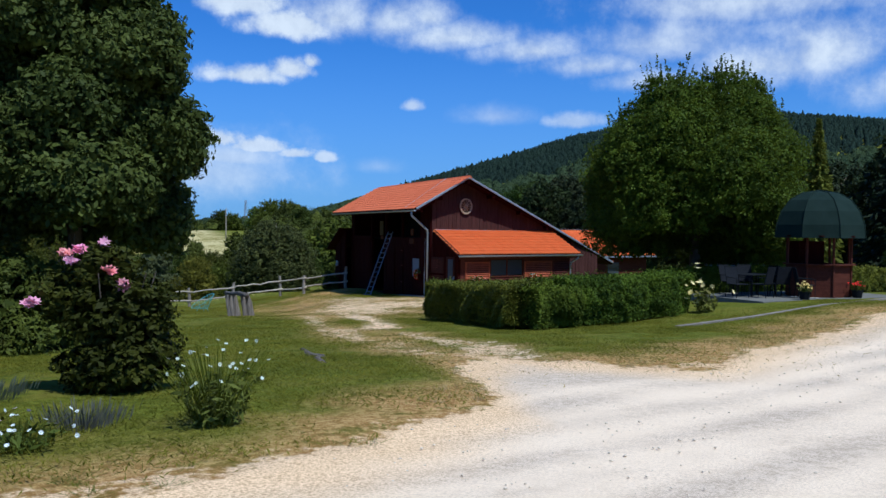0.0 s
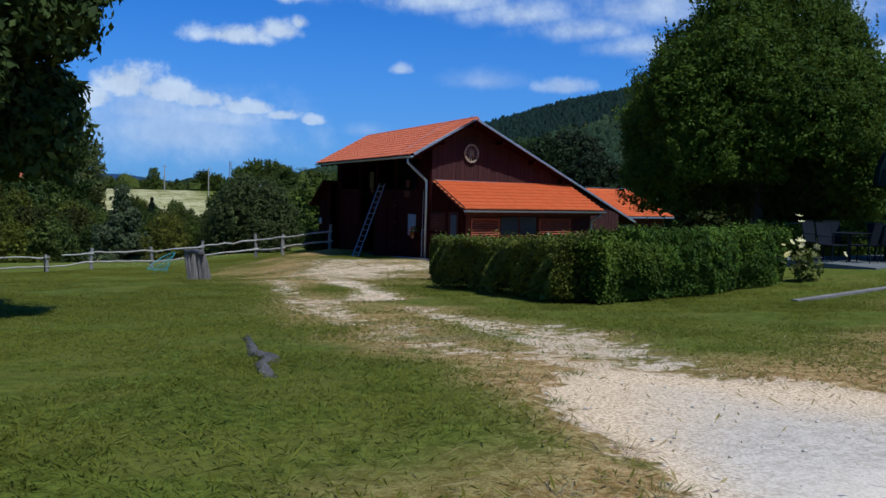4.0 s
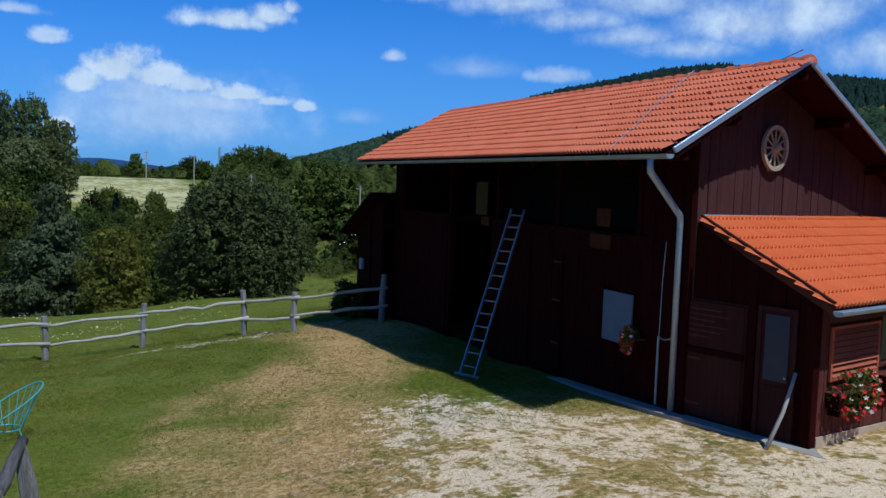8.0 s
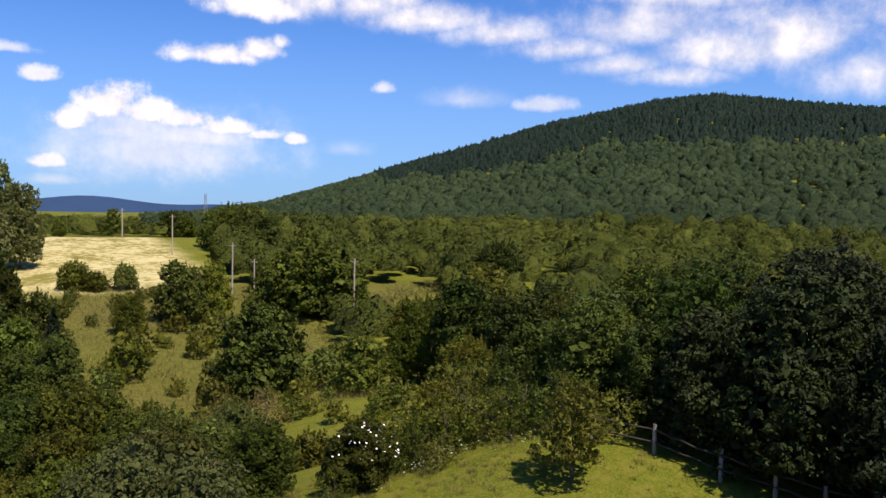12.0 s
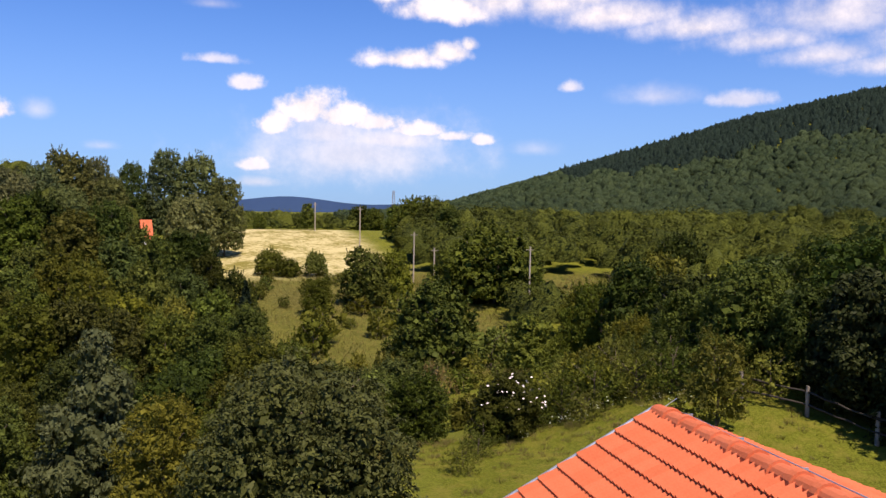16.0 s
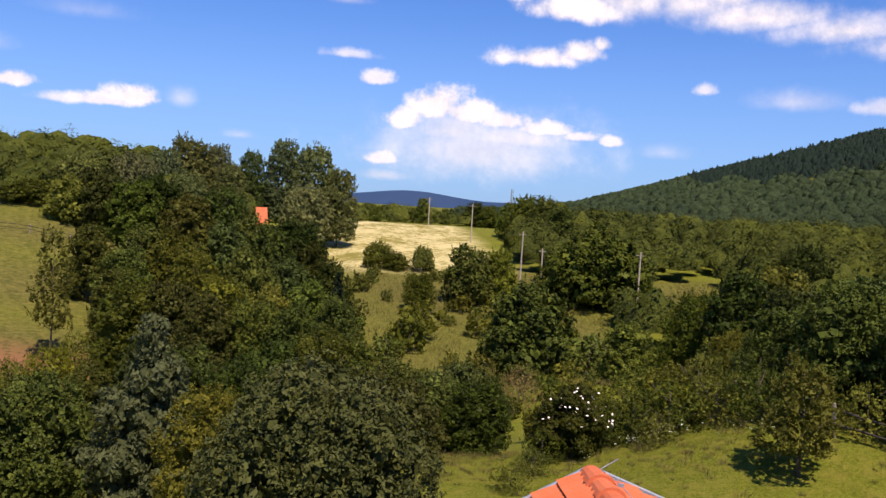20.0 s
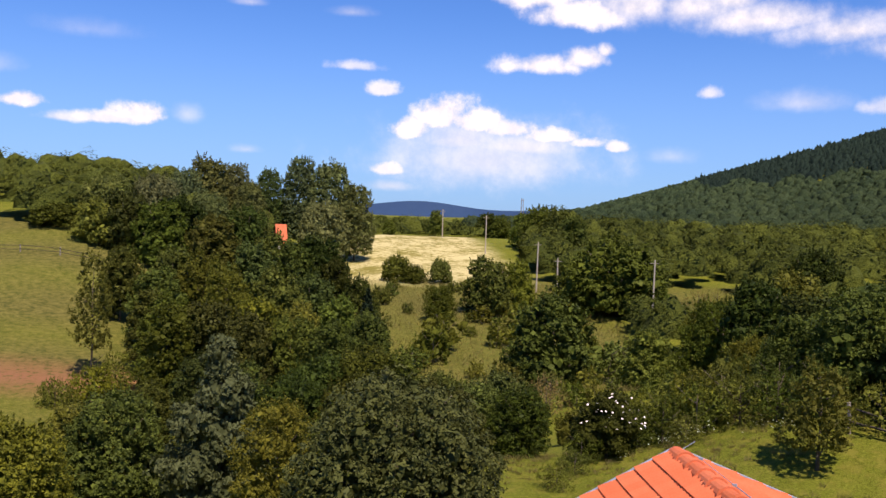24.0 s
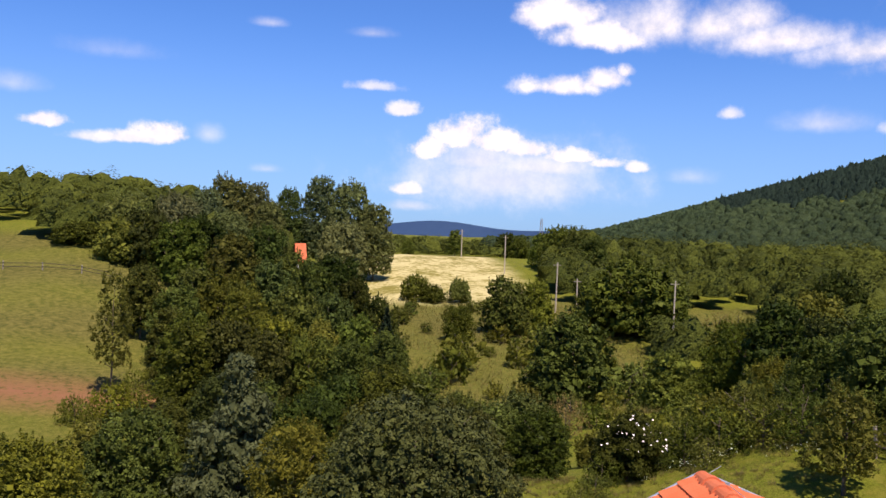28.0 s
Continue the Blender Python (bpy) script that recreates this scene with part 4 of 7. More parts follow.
part("cable_pipe", tube([(-0.05, 0.42, 0.05), (-0.05, 0.42, 1.25)], 0.022, 6), M_ZINC, barn)
part("cable_pipe", tube([(-0.04, 0.42, 1.25), (-0.04, 0.40, 2.2), (-0.04, 0.35, 2.9)], 0.008, 5), M_ZINC, barn)
part("cable_pipe", tube([(-0.05, 0.42, 1.25), (-0.10, 0.2, 1.22), (-0.08, 0.0, 1.28)], 0.012, 5), M_ZINC, barn)
# purlin ends under the gable overhang
for x in (-0.75, 0.35, 1.88, 3.6, 5.6, 7.6, 9.6):
    y0 = APEX_Y + 0.06 + max(0, x - RIDGE_X) * 0.393 - max(0, RIDGE_X - x) * 0.12
    part("purlin", box((x - 0.07, y0, roof_under(x) - 0.16), (x + 0.07, max(y0 + 0.1, x * 0.296 - 0.2), roof_under(x) - 0.0), 0.01), M_WOOD, barn)
for k in range(15):
    y = -0.6 + k * 1.03
    a, b = Vector((EAVE_X + 0.04, y, EAVE_Z - 0.16)), Vector((0.05, y, roof_under(0.05) - 0.02))
    m = Matrix.Translation(a) @ (b - a).to_track_quat("X", "Z").to_matrix().to_4x4()
    part("rafter", box((0, -0.05, -0.08), ((b - a).length, 0.05, 0.04)), M_WOOD, barn, at=m)
# lightning wires
part("lightning_wire", tube([(EAVE_X - 0.1, 0.55, EAVE_Z - 0.1), (EAVE_X - 0.02, 0.6, EAVE_Z + 0.08), (-0.2, 1.1, 4.98), (0.7, 1.7, 5.48), (RIDGE_X, 2.3, 6.16)], 0.009, 5), M_ZINC, barn)
part("lightning_wire", tube([(RIDGE_X + 0.15, 2.3, 6.10), (RIDGE_X + 0.17, 6.0, 6.08), (RIDGE_X + 0.14, 10.0, 6.10), (RIDGE_X + 0.15, FAR_Y - 1.7, 6.08)], 0.008, 5), M_ZINC, barn)
part("lightning_rod", tube([(RIDGE_X + 0.15, FAR_Y - 1.7, 6.08), (RIDGE_X + 0.15, FAR_Y - 0.5, 6.08), (RIDGE_X + 0.10, FAR_Y + 0.02, 6.06), (RIDGE_X + 0.28, FAR_Y + 0.05, 6.16)], 0.005, 5), M_ZINC, barn)
part("lightning_rod", tube([(RIDGE_X, APEX_Y + 0.7, 6.1), (RIDGE_X - 0.04, APEX_Y + 0.1, 6.22)], 0.011, 5), M_ZINC, barn)
for k in range(12):
    part("wire_clip", box((RIDGE_X + 0.10, 1.2 + k * 1.15, 6.08), (RIDGE_X + 0.16, 1.22 + k * 1.15, 6.11)), M_ZINC, barn)

# lean-to
lean_deck = slab([E1, E2, T2, T1], 0.08)
for v in lean_deck.verts:
    v.co.z -= 0.05
lean_roof = part("lean_to_roof", lean_deck, M_WOODRED, barn, "bright orange clay tile lean-to roof")
up_l = (T1 - E1) - FRONT * (T1 - E1).dot(FRONT)
lay_tiles(lean_roof, E1 - FRONT * 0.04 + Vector((0, 0, -0.01)), FRONT, up_l, 36, 9, 0.2335, up_l.length / 9, M_TILE2, lambda c, r: c < 33,
          start=lambda r: 0.061 * r - 0.02)
flashing("bargeboard", E1 + Vector((-0.03, 0, 0.0)), T1 + Vector((-0.03, 0, 0.0)), 0.04, 0.09, M_WOODRED)
flashing("wall_flashing", T1 + Vector((0.05, -0.28, -0.06)), T1 + FRONT * 6.4 + Vector((0.05, -0.28, -0.09)), 0.08, 0.02)
flashing("fascia", E1 + INWARD * 0.05 + Vector((0, 0, -0.14)), E2 + INWARD * 0.05 + Vector((0, 0, -0.14)), 0.03, 0.09, M_WOODRED)
M_SHUT = plain("shutter_wood", (0.27, 0.066, 0.032), (0.42, 0.115, 0.056), 0.75, scale=2, fine=30, stretch=(1, 6, 6), relief=0.3)
M_PLINTH = plain("pale_plinth_board", (0.36, 0.25, 0.16), (0.50, 0.37, 0.25), 0.7, scale=2, fine=30, relief=0.3)
M_LOWER = plain("brown_wall_boards", (0.066, 0.018, 0.013), (0.118, 0.036, 0.026), 0.75, scale=2, fine=30, stretch=(6, 6, 0.6), relief=0.4)
lean_low = ground_low(F_LEAN, -0.1)
lean_wall = board_wall("lean_to_front", F_LEAN, 0.0, 7.7, lambda u: lean_low(u), lambda u: 2.2, 0.34, M_LOWER, 5, gaps=((2.05, 4.28, 1.08, 1.95),))
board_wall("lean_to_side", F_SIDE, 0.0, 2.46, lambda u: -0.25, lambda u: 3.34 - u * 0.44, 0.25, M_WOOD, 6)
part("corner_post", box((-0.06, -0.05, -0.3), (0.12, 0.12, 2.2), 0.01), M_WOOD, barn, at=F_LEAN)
part("plinth", box((0.12, -0.06, -0.35), (7.6, -0.03, 0.17)), M_PLINTH, barn, at=F_LEAN @ Matrix.Rotation(0.035, 4, "Y"))
glass_mat, gn, gb = material("window_glass", 0.08)
gb.inputs["Base Color"].default_value = (0.05, 0.06, 0.07, 1)
gb.inputs["Specular IOR Level"].default_value = 0.6


def window(m, u0, u1, z0, z1, panes=1, mat=M_WOODRED):
    w = part("window", box((u0, 0.05, z0), (u1, 0.07, z1)), M_DARK, barn, "dark glazed window in a red-brown frame", at=m)
    for lo, hi in (((u0 - 0.06, -0.05, z0 - 0.06), (u1 + 0.06, 0.04, z0)), ((u0 - 0.06, -0.05, z1), (u1 + 0.06, 0.04, z1 + 0.06)),
                   ((u0 - 0.06, -0.05, z0), (u0, 0.04, z1)), ((u1, -0.05, z0), (u1 + 0.06, 0.04, z1))):
        part("window_frame", box(lo, hi, 0.006), mat, w)
    for k in range(panes):
        a, b = u0 + (u1 - u0) * k / panes, u0 + (u1 - u0) * (k + 1) / panes
        part("pane", box((a + 0.03, 0.015, z0 + 0.03), (b - 0.03, 0.022, z1 - 0.03)), glass_mat, w)
        if k:
            part("mullion", box((a - 0.03, -0.03, z0), (a + 0.03, 0.035, z1)), mat, w)
    return w


def louvre(m, u0, u1, z0, z1, slats, mat=M_SHUT):
    s = part("shutter", box((u0, -0.03, z0), (u1, -0.022, z1)), M_WOOD, barn, "closed louvred timber shutter", at=m)
    for lo, hi in (((u0, -0.07, z0), (u0 + 0.06, -0.022, z1)), ((u1 - 0.06, -0.07, z0), (u1, -0.022, z1)),
                   ((u0 + 0.06, -0.07, z0), (u1 - 0.06, -0.022, z0 + 0.05)), ((u0 + 0.06, -0.07, z1 - 0.05), (u1 - 0.06, -0.022, z1))):
        part("shutter_frame", box(lo, hi, 0.005), mat, s)
    for k in range(slats):
        z = z0 + 0.05 + (z1 - z0 - 0.1) * (k + 0.5) / slats
        part("slat", box((u0 + 0.06, -0.006, -0.045), (u1 - 0.06, 0.006, 0.045)), mat, s, at=Matrix.Translation((0, -0.045, z)) @ Matrix.Rotation(radians(-38), 4, "X"))
    return s


louvre(F_LEAN, 0.42, 1.98, 0.98, 1.82, 8)
window(F_LEAN, 2.08, 4.25, 1.10, 1.92, 2)
louvre(F_LEAN, 4.36, 6.32, 0.98, 1.82, 8)
louvre(F_LEAN, 6.42, 7.62, 0.98, 1.82, 8, M_LOWER)
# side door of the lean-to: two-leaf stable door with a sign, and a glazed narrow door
# M_WOODRED at about half value: the side's shade is put into the door colour.
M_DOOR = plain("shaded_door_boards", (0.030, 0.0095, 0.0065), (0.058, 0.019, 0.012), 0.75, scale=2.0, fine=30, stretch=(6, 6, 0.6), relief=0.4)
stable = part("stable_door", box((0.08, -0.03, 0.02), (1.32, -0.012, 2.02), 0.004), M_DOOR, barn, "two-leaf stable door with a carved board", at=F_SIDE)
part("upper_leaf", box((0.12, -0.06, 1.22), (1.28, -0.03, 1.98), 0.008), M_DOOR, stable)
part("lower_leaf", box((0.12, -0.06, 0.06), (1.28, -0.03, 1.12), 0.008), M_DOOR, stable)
part("rail_board", box((0.10, -0.08, 1.12), (1.30, -0.03, 1.22), 0.006), M_WOOD, stable)
for k in range(6):
    w = (0.62, 0.8, 0.5, 0.74, 0.6, 0.4)[k]
    part("lettering", box((0.24, -0.066, 1.84 - k * 0.09), (0.24 + w, -0.06, 1.865 - k * 0.09)), M_LOWER, stable)
part("hinge", box((0.10, -0.068, 1.0), (0.5, -0.058, 1.04)), M_LOWER, stable)
part("hinge", box((0.10, -0.068, 0.25), (0.5, -0.058, 0.29)), M_LOWER, stable)
# Door pane: the reflected sky is put into a navy base colour.
M_NAVY = plain("navy_sky_reflection", (0.010, 0.013, 0.026), (0.018, 0.022, 0.040), 0.5, scale=3, fine=30, relief=0.1)
side_door = part("side_door", box((1.60, -0.03, 0.02), (2.14, -0.012, 2.0), 0.004), M_DOOR, barn, "narrow door with a navy upper panel", at=F_SIDE)
part("upper_panel", box((1.66, -0.045, 0.92), (2.08, -0.03, 1.94), 0.004), M_NAVY, side_door)
part("lower_panel", box((1.66, -0.045, 0.10), (2.08, -0.03, 0.84), 0.004), M_DOOR, side_door)
for lo, hi in (((1.53, -0.06, 0.0), (1.60, -0.01, 2.06)), ((2.14, -0.06, 0.0), (2.21, -0.01, 2.06)), ((1.60, -0.06, 2.0), (2.14, -0.01, 2.06))):
    part("door_frame", box(lo, hi, 0.005), M_DOOR, side_door)
part("door_knob", tube([(2.06, -0.05, 1.0), (2.06, -0.09, 1.0)], 0.018, 8), M_ZINC, side_door)
# west side: blue-grey hatch, door leaf outlines, hanging things
M_HATCH = plain("grey_blue_paint", (0.10, 0.12, 0.15), (0.16, 0.18, 0.21), 0.6, scale=3, fine=30, relief=0.2)
hatch = part("hatch", box((11.72, -0.06, 0.92), (12.66, -0.02, 1.86), 0.006), M_HATCH, barn, "grey-blue painted hatch", at=F_WEST)
part("hatch_frame", box((11.66, -0.045, 0.86), (12.72, -0.022, 0.92)), M_WOOD, hatch)
for u in (8.6, 10.0):
    part("door_batten", box((u, -0.05, -0.2), (u + 0.12, -0.02, 2.4)), M_WOOD, barn, at=F_WEST)
for z in (0.5, 1.4, 2.2):
    part("latch", box((9.78, -0.06, z), (10.1, -0.045, z + 0.04)), M_LOWER, barn, at=F_WEST)
M_YEL = plain("faded_ochre_board", (0.060, 0.036, 0.010), (0.095, 0.060, 0.017), 0.8)
M_ORANGE = plain("orange_board", (0.050, 0.016, 0.005), (0.080, 0.026, 0.008), 0.8)
part("hanging_board", box((0.10, 7.75, 3.02), (0.14, 8.4, 3.85), 0.01), M_YEL, barn)
part("hanging_board", box((0.02, 7.45, 2.78), (0.06, 7.9, 3.0), 0.01), M_ORANGE, barn)
part("hanging_board", box((-0.06, 2.05, 2.62), (-0.02, 2.75, 2.90), 0.01), M_ORANGE, barn)
part("hanging_board", box((-0.06, 2.1, 3.05), (-0.02, 2.55, 3.4), 0.01), M_ORANGE, barn)

# back shed with a low mono-pitch roof
shed = thing("shed", "small dark board shed against the barn's back wall", "shed")
part("wall", slab([(-0.45, 13.95, -1.9), (-0.45, 16.3, -1.9), (-0.45, 16.3, 2.15), (-0.45, 13.95, 3.2)][::-1], 0.10), M_WOOD, shed)
part("wall", box((-0.45, 16.2, -2.2), (4.2, 16.3, 2.15)), M_WOOD, shed)
part("roof", slab([(-0.85, 13.95, 3.35), (4.6, 13.95, 3.35), (4.6, 17.1, 1.95), (-0.85, 17.1, 1.95)][::-1], 0.09), M_WOOD, shed)
part("meter_box", box((-0.56, 15.55, 0.9), (-0.46, 15.8, 1.25), 0.01), M_ZINC, shed)
part("batten", box((-0.50, 14.9, -1.5), (-0.46, 15.05, 2.7)), M_WOOD, shed)

# wing behind, lower roof: local x along its ridge, y across
F_WING = Matrix.Rotation(radians(15), 4, "Z")
W0, W1, W_EAVE, W_RIDGE, W_FAR, W_LOW, W_TOP = 11.5, 28.1, 9.14, 13.27, 17.4, 1.60, 3.36
wing = thing("stable_wing", "low stable wing with an orange clay tile roof", "outbuilding", F_WING)


def in_wing(x, y, z):
    return F_WING @ Vector((x, y, z))


for edge, flip in ((W_EAVE, 1), (W_FAR, -1)):
    ring = [(W0, edge, W_LOW), (W1, edge, W_LOW), (W1, W_RIDGE, W_TOP), (W0, W_RIDGE, W_TOP)]
    deck = part("roof", slab(ring if flip > 0 else ring[::-1], 0.08), M_WOODRED, wing)
    rise = Vector((0, W_RIDGE - edge, W_TOP - W_LOW))
    lay_tiles(deck, Vector((W0 if flip > 0 else W1, edge - 0.02 * flip, W_LOW + 0.02)), (flip, 0, 0), rise, 55, 13, 0.302, rise.length / 13, M_TILE2, lambda c, r: False)
for k in range(46):
    part("ridge_tile", tube([(W0 + k * 0.36 - 0.02, W_RIDGE, W_TOP), (W0 + k * 0.36 + 0.355, W_RIDGE, W_TOP)], [0.13, 0.105], 8), M_TILE2, wing)
part("ridge_wire", tube([(W0 + 0.3, W_RIDGE - 0.05, W_TOP + 0.17), (20, W_RIDGE - 0.05, W_TOP + 0.19), (W1, W_RIDGE - 0.05, W_TOP + 0.17)], 0.012, 5), M_ZINC, wing)
part("wall", box((14.6, W_EAVE + 0.5, -1.9), (W1 - 0.4, W_EAVE + 0.62, 1.75)), M_WOODRED, wing)
part("wall", box((W1 - 0.5, W_EAVE + 0.62, -1.9), (W1 - 0.4, W_FAR - 0.5, 1.75)), M_WOODRED, wing)
part("wall", box((15.6, W_FAR - 0.62, -2.2), (W1 - 0.5, W_FAR - 0.5, 1.75)), M_WOODRED, wing)
part("gable", slab([(W1 - 0.38, W_EAVE + 0.4, 1.7), (W1 - 0.38, W_FAR - 0.4, 1.7), (W1 - 0.38, W_RIDGE, 3.24)], 0.08), M_WOODRED, wing)
part("gutter", box((14.4, W_EAVE - 0.14, W_LOW - 0.10), (W1, W_EAVE - 0.02, W_LOW)), M_ZINC, wing)
for k in range(3):
    part("window", box((16.6 + k * 3.4, W_EAVE + 0.46, 0.2), (17.8 + k * 3.4, W_EAVE + 0.5, 1.1), 0.01), glass_mat, wing)

# paved edge along the barn
M_SLAB = plain("worn_concrete_edge", (0.24, 0.21, 0.17), (0.38, 0.34, 0.28), 0.9, scale=2, fine=50, relief=0.5)


def paving(name, pts, thick, label):
    return tagged(part(name, slab(pts, thick), M_SLAB, None), label, "pavement", kind="structure")


S = L0 - INWARD * 0.45 - FRONT * 0.32
S2 = L0 + FRONT * 8.0 - INWARD * 0.45
paving("pavement_front", [(S.x, S.y, 0.02), (S2.x, S2.y, -0.42), (S2.x - INWARD.x * -0.6, S2.y + INWARD.y * 0.6, -0.42), (L0.x, L0.y + 0.2, 0.02)], 0.22, "worn concrete edge along the lean-to front")
paving("pavement_side", [(S.x, S.y, 0.024), (L0.x + 0.1, L0.y, 0.024), (0.15, 0.0, 0.024), (0.10, 3.6, -0.16), (-0.28, 3.8, -0.16), (-0.30, 0.0, 0.024)], 0.2, "worn concrete edge along the barn side")


# ---- things at the barn ----
M_ALU = plain("aluminium", (0.24, 0.25, 0.28), (0.36, 0.37, 0.40), 0.5, 0.5, scale=3, fine=30, relief=0.05)
lb, lt = Vector((-1.80, 4.50, float(height(-1.8, 4.5)) - 0.02)), Vector((-0.12, 5.68, 3.24))
ladder = thing("ladder", "grey aluminium ladder leaning on the barn wall", "ladder")
side = Vector((0.42, -0.90, 0.0)).normalized()
for s in (-0.2, 0.2):
    a, b = lb + side * s, lt + side * s * 0.9
    m = Matrix.Translation(a) @ (b - a).to_track_quat("X", "Y").to_matrix().to_4x4()
    part("rail", box((0, -0.035, -0.014), ((b - a).length, 0.035, 0.014), 0.004), M_ALU, ladder, at=m)
for k in range(13):
    t = (k + 0.8) / 13.3
    c = lb.lerp(lt, t)
    part("rung", tube([c - side * 0.19, c + side * 0.19], 0.016, 6), M_ALU, ladder)
part("foot_bar", box((-0.32, -0.03, -0.02), (0.32, 0.03, 0.03), 0.006), M_ALU, ladder, at=Matrix.Translation(lb + Vector((0, 0, 0.04))) @ side.to_track_quat("X", "Z").to_matrix().to_4x4())

M_WHEEL = plain("bleached_wheel_wood", (0.30, 0.22, 0.14), (0.48, 0.38, 0.26), 0.8, scale=4, fine=40, relief=0.4)
wheel = thing("wagon_wheel", "old wooden spoked wagon wheel hung on the gable", "wheel", wall_frame((2.12, 0.30, 4.60), FRONT) @ Matrix.Translation((0, -0.06, 0)) @ Matrix.Scale(0.87, 4))
bm = bmesh.new()
rings = []
for k in range(36):
    a = 2 * math.pi * k / 36
    rings.append([bm.verts.new((math.cos(a) * r, y, math.sin(a) * r)) for r, y in ((0.47, -0.035), (0.47, 0.035), (0.39, 0.035), (0.39, -0.035))])
for k in range(36):
    a, b = rings[k], rings[(k + 1) % 36]
    for q in range(4):
        bm.faces.new((a[q], b[q], b[(q + 1) % 4], a[(q + 1) % 4]))
part("rim", bm, M_WHEEL, wheel)
part("hub", tube([(0, -0.12, 0), (0, -0.05, 0), (0, 0.04, 0)], [0.055, 0.085, 0.085], 14), M_WHEEL, wheel)
for k in range(12):
    a = 2 * math.pi * k / 12
    part("spoke", tube([(math.cos(a) * 0.07, 0, math.sin(a) * 0.07), (math.cos(a) * 0.40, 0, math.sin(a) * 0.40)], [0.024, 0.018], 6), M_WHEEL, wheel)

pole = thing("leaning_pole", "pale peeled pole leaning on the lean-to corner", "pole")
part("shaft", tube([(-0.11, -2.30, -0.06), (0.26, -2.26, 0.55), (0.50, -2.22, 1.12)], [0.034, 0.030, 0.026], 8), M_RAIL, pole, smooth_shade=True)

M_FLR = foliage("red_petals", (0.38, 0.012, 0.012), (0.62, 0.05, 0.03), 0.2)
M_FLW = foliage("white_petals", (0.62, 0.58, 0.52), (0.82, 0.80, 0.74), 0.2)
M_FLP = foliage("pink_petals", (0.55, 0.08, 0.22), (0.75, 0.42, 0.52), 0.2)
M_FLY = foliage("yellow_petals", (0.55, 0.45, 0.08), (0.75, 0.68, 0.3), 0.2)


def tuft(name, rng, centre, radii, count, size, mat, parent, label="", up=0.3, clump=0.0, slim=0.45):
    d = rng.normal(size=(count, 3))
    d /= np.linalg.norm(d, axis=1, keepdims=True)
    pts = np.asarray(centre) + d * (rng.random((count, 1)) ** 0.4) * np.asarray(radii)
    u, v = blades(rng, pts, size, up=up, slim=slim)
    return part(name, quads_mesh(name, pts, u, v, mat), None, parent, label)


def rosettes(name, rng, pts, size, mat, parent, petals=6):
    """Small flowers: rings of petals facing up and outwards."""
    pts = np.asarray(pts, float)
    cen, us, vs = [], [], []
    for p in pts:
        nor = Vector(rng.normal(size=3) * 0.5 + np.array([0, -0.5, 0.9])).normalized()
        s = nor.orthogonal().normalized()
        t = nor.cross(s)
        for k in range(petals):
            a = 2 * math.pi * k / petals
            d = s * math.cos(a) + t * math.sin(a)
            e = s * -math.sin(a) + t * math.cos(a)
            cen.append(Vector(p) + d * size * 0.5)
            us.append(d * size * 0.55 + nor * size * 0.15)
            vs.append(e * size * 0.3)
    return part(name, quads_mesh(name, np.array(cen), np.array(us), np.array(vs), mat), None, parent)


def flower_box(m, width, seed, flowers=True, full=1.0):
    rng = np.random.default_rng(seed)
    ob = thing("flower_box", "wooden window box full of red and white geraniums" if flowers else "empty dark wooden window box", "flower box", m, "flower boxes")
    part("trough", box((-width / 2, -0.24, -0.1), (width / 2, -0.02, 0.12), 0.01), M_WOOD, ob)
    part("rim", box((-width / 2 - 0.02, -0.26, 0.12), (width / 2 + 0.02, 0.0, 0.15), 0.005), M_LOWER, ob)
    for s in (-0.8, 0.8):
        part("bracket", box((s * width / 2 - 0.02, -0.2, -0.22), (s * width / 2 + 0.02, 0.0, -0.1)), M_WOOD, ob)
    if flowers:
        r = np.array([width * 0.54, 0.26, 0.34]) * full
        tuft("leaves", rng, (0, -0.2, 0.12), r, 900, 0.036, M_LEAF_MID, ob)
        for mat, n in ((M_FLR, 64), (M_FLW, 22)):
            d = rng.normal(size=(n, 3))
            d[:, 1] = -abs(d[:, 1])
            d /= np.linalg.norm(d, axis=1, keepdims=True)
            pts = np.array([0, -0.2, 0.10]) + d * r * 1.02
            rosettes("blossoms", rng, pts, 0.042, mat, ob, 5)
    return ob


flower_box(F_LEAN @ Matrix.Translation((0.95, 0, 0.68)), 1.1, 1, True, 1.15)
flower_box(F_LEAN @ Matrix.Translation((7.5, 0, 0.62)), 0.9, 2, True, 1.1)
flower_box(F_LEAN @ Matrix.Translation((4.75, 0, 0.86)), 0.7, 3, True, 0.7)
for u in (2.35, 3.55, 6.1):
    flower_box(F_LEAN @ Matrix.Translation((u, 0, 0.80)), 0.85, 4, False)
flower_box(F_WEST @ Matrix.Translation((12.85, 0, 0.98)), 0.4, 5, True, 0.75)

M_RING = plain("mossy_concrete", (0.17, 0.155, 0.115), (0.32, 0.30, 0.24), 0.9, scale=4, fine=60, relief=0.5)
ring = thing("well_ring", "concrete well ring with a dark planter on top", "well ring", Matrix.Translation((6.75, -1.75, -0.62)))
bm = bmesh.new()
rings = []
for r, z in ((0.60, 0.0), (0.60, 0.62), (0.52, 0.64), (0.50, 0.55), (0.0, 0.55)):
    rings.append([bm.verts.new((math.cos(a) * r, math.sin(a) * r, z)) for a in (2 * math.pi * q / 28 for q in range(28))])
for a, b in zip(rings, rings[1:]):
    for q in range(28):
        bm.faces.new((a[q], a[(q + 1) % 28], b[(q + 1) % 28], b[q]))
part("ring", bm, M_RING, ring, smooth_shade=False)
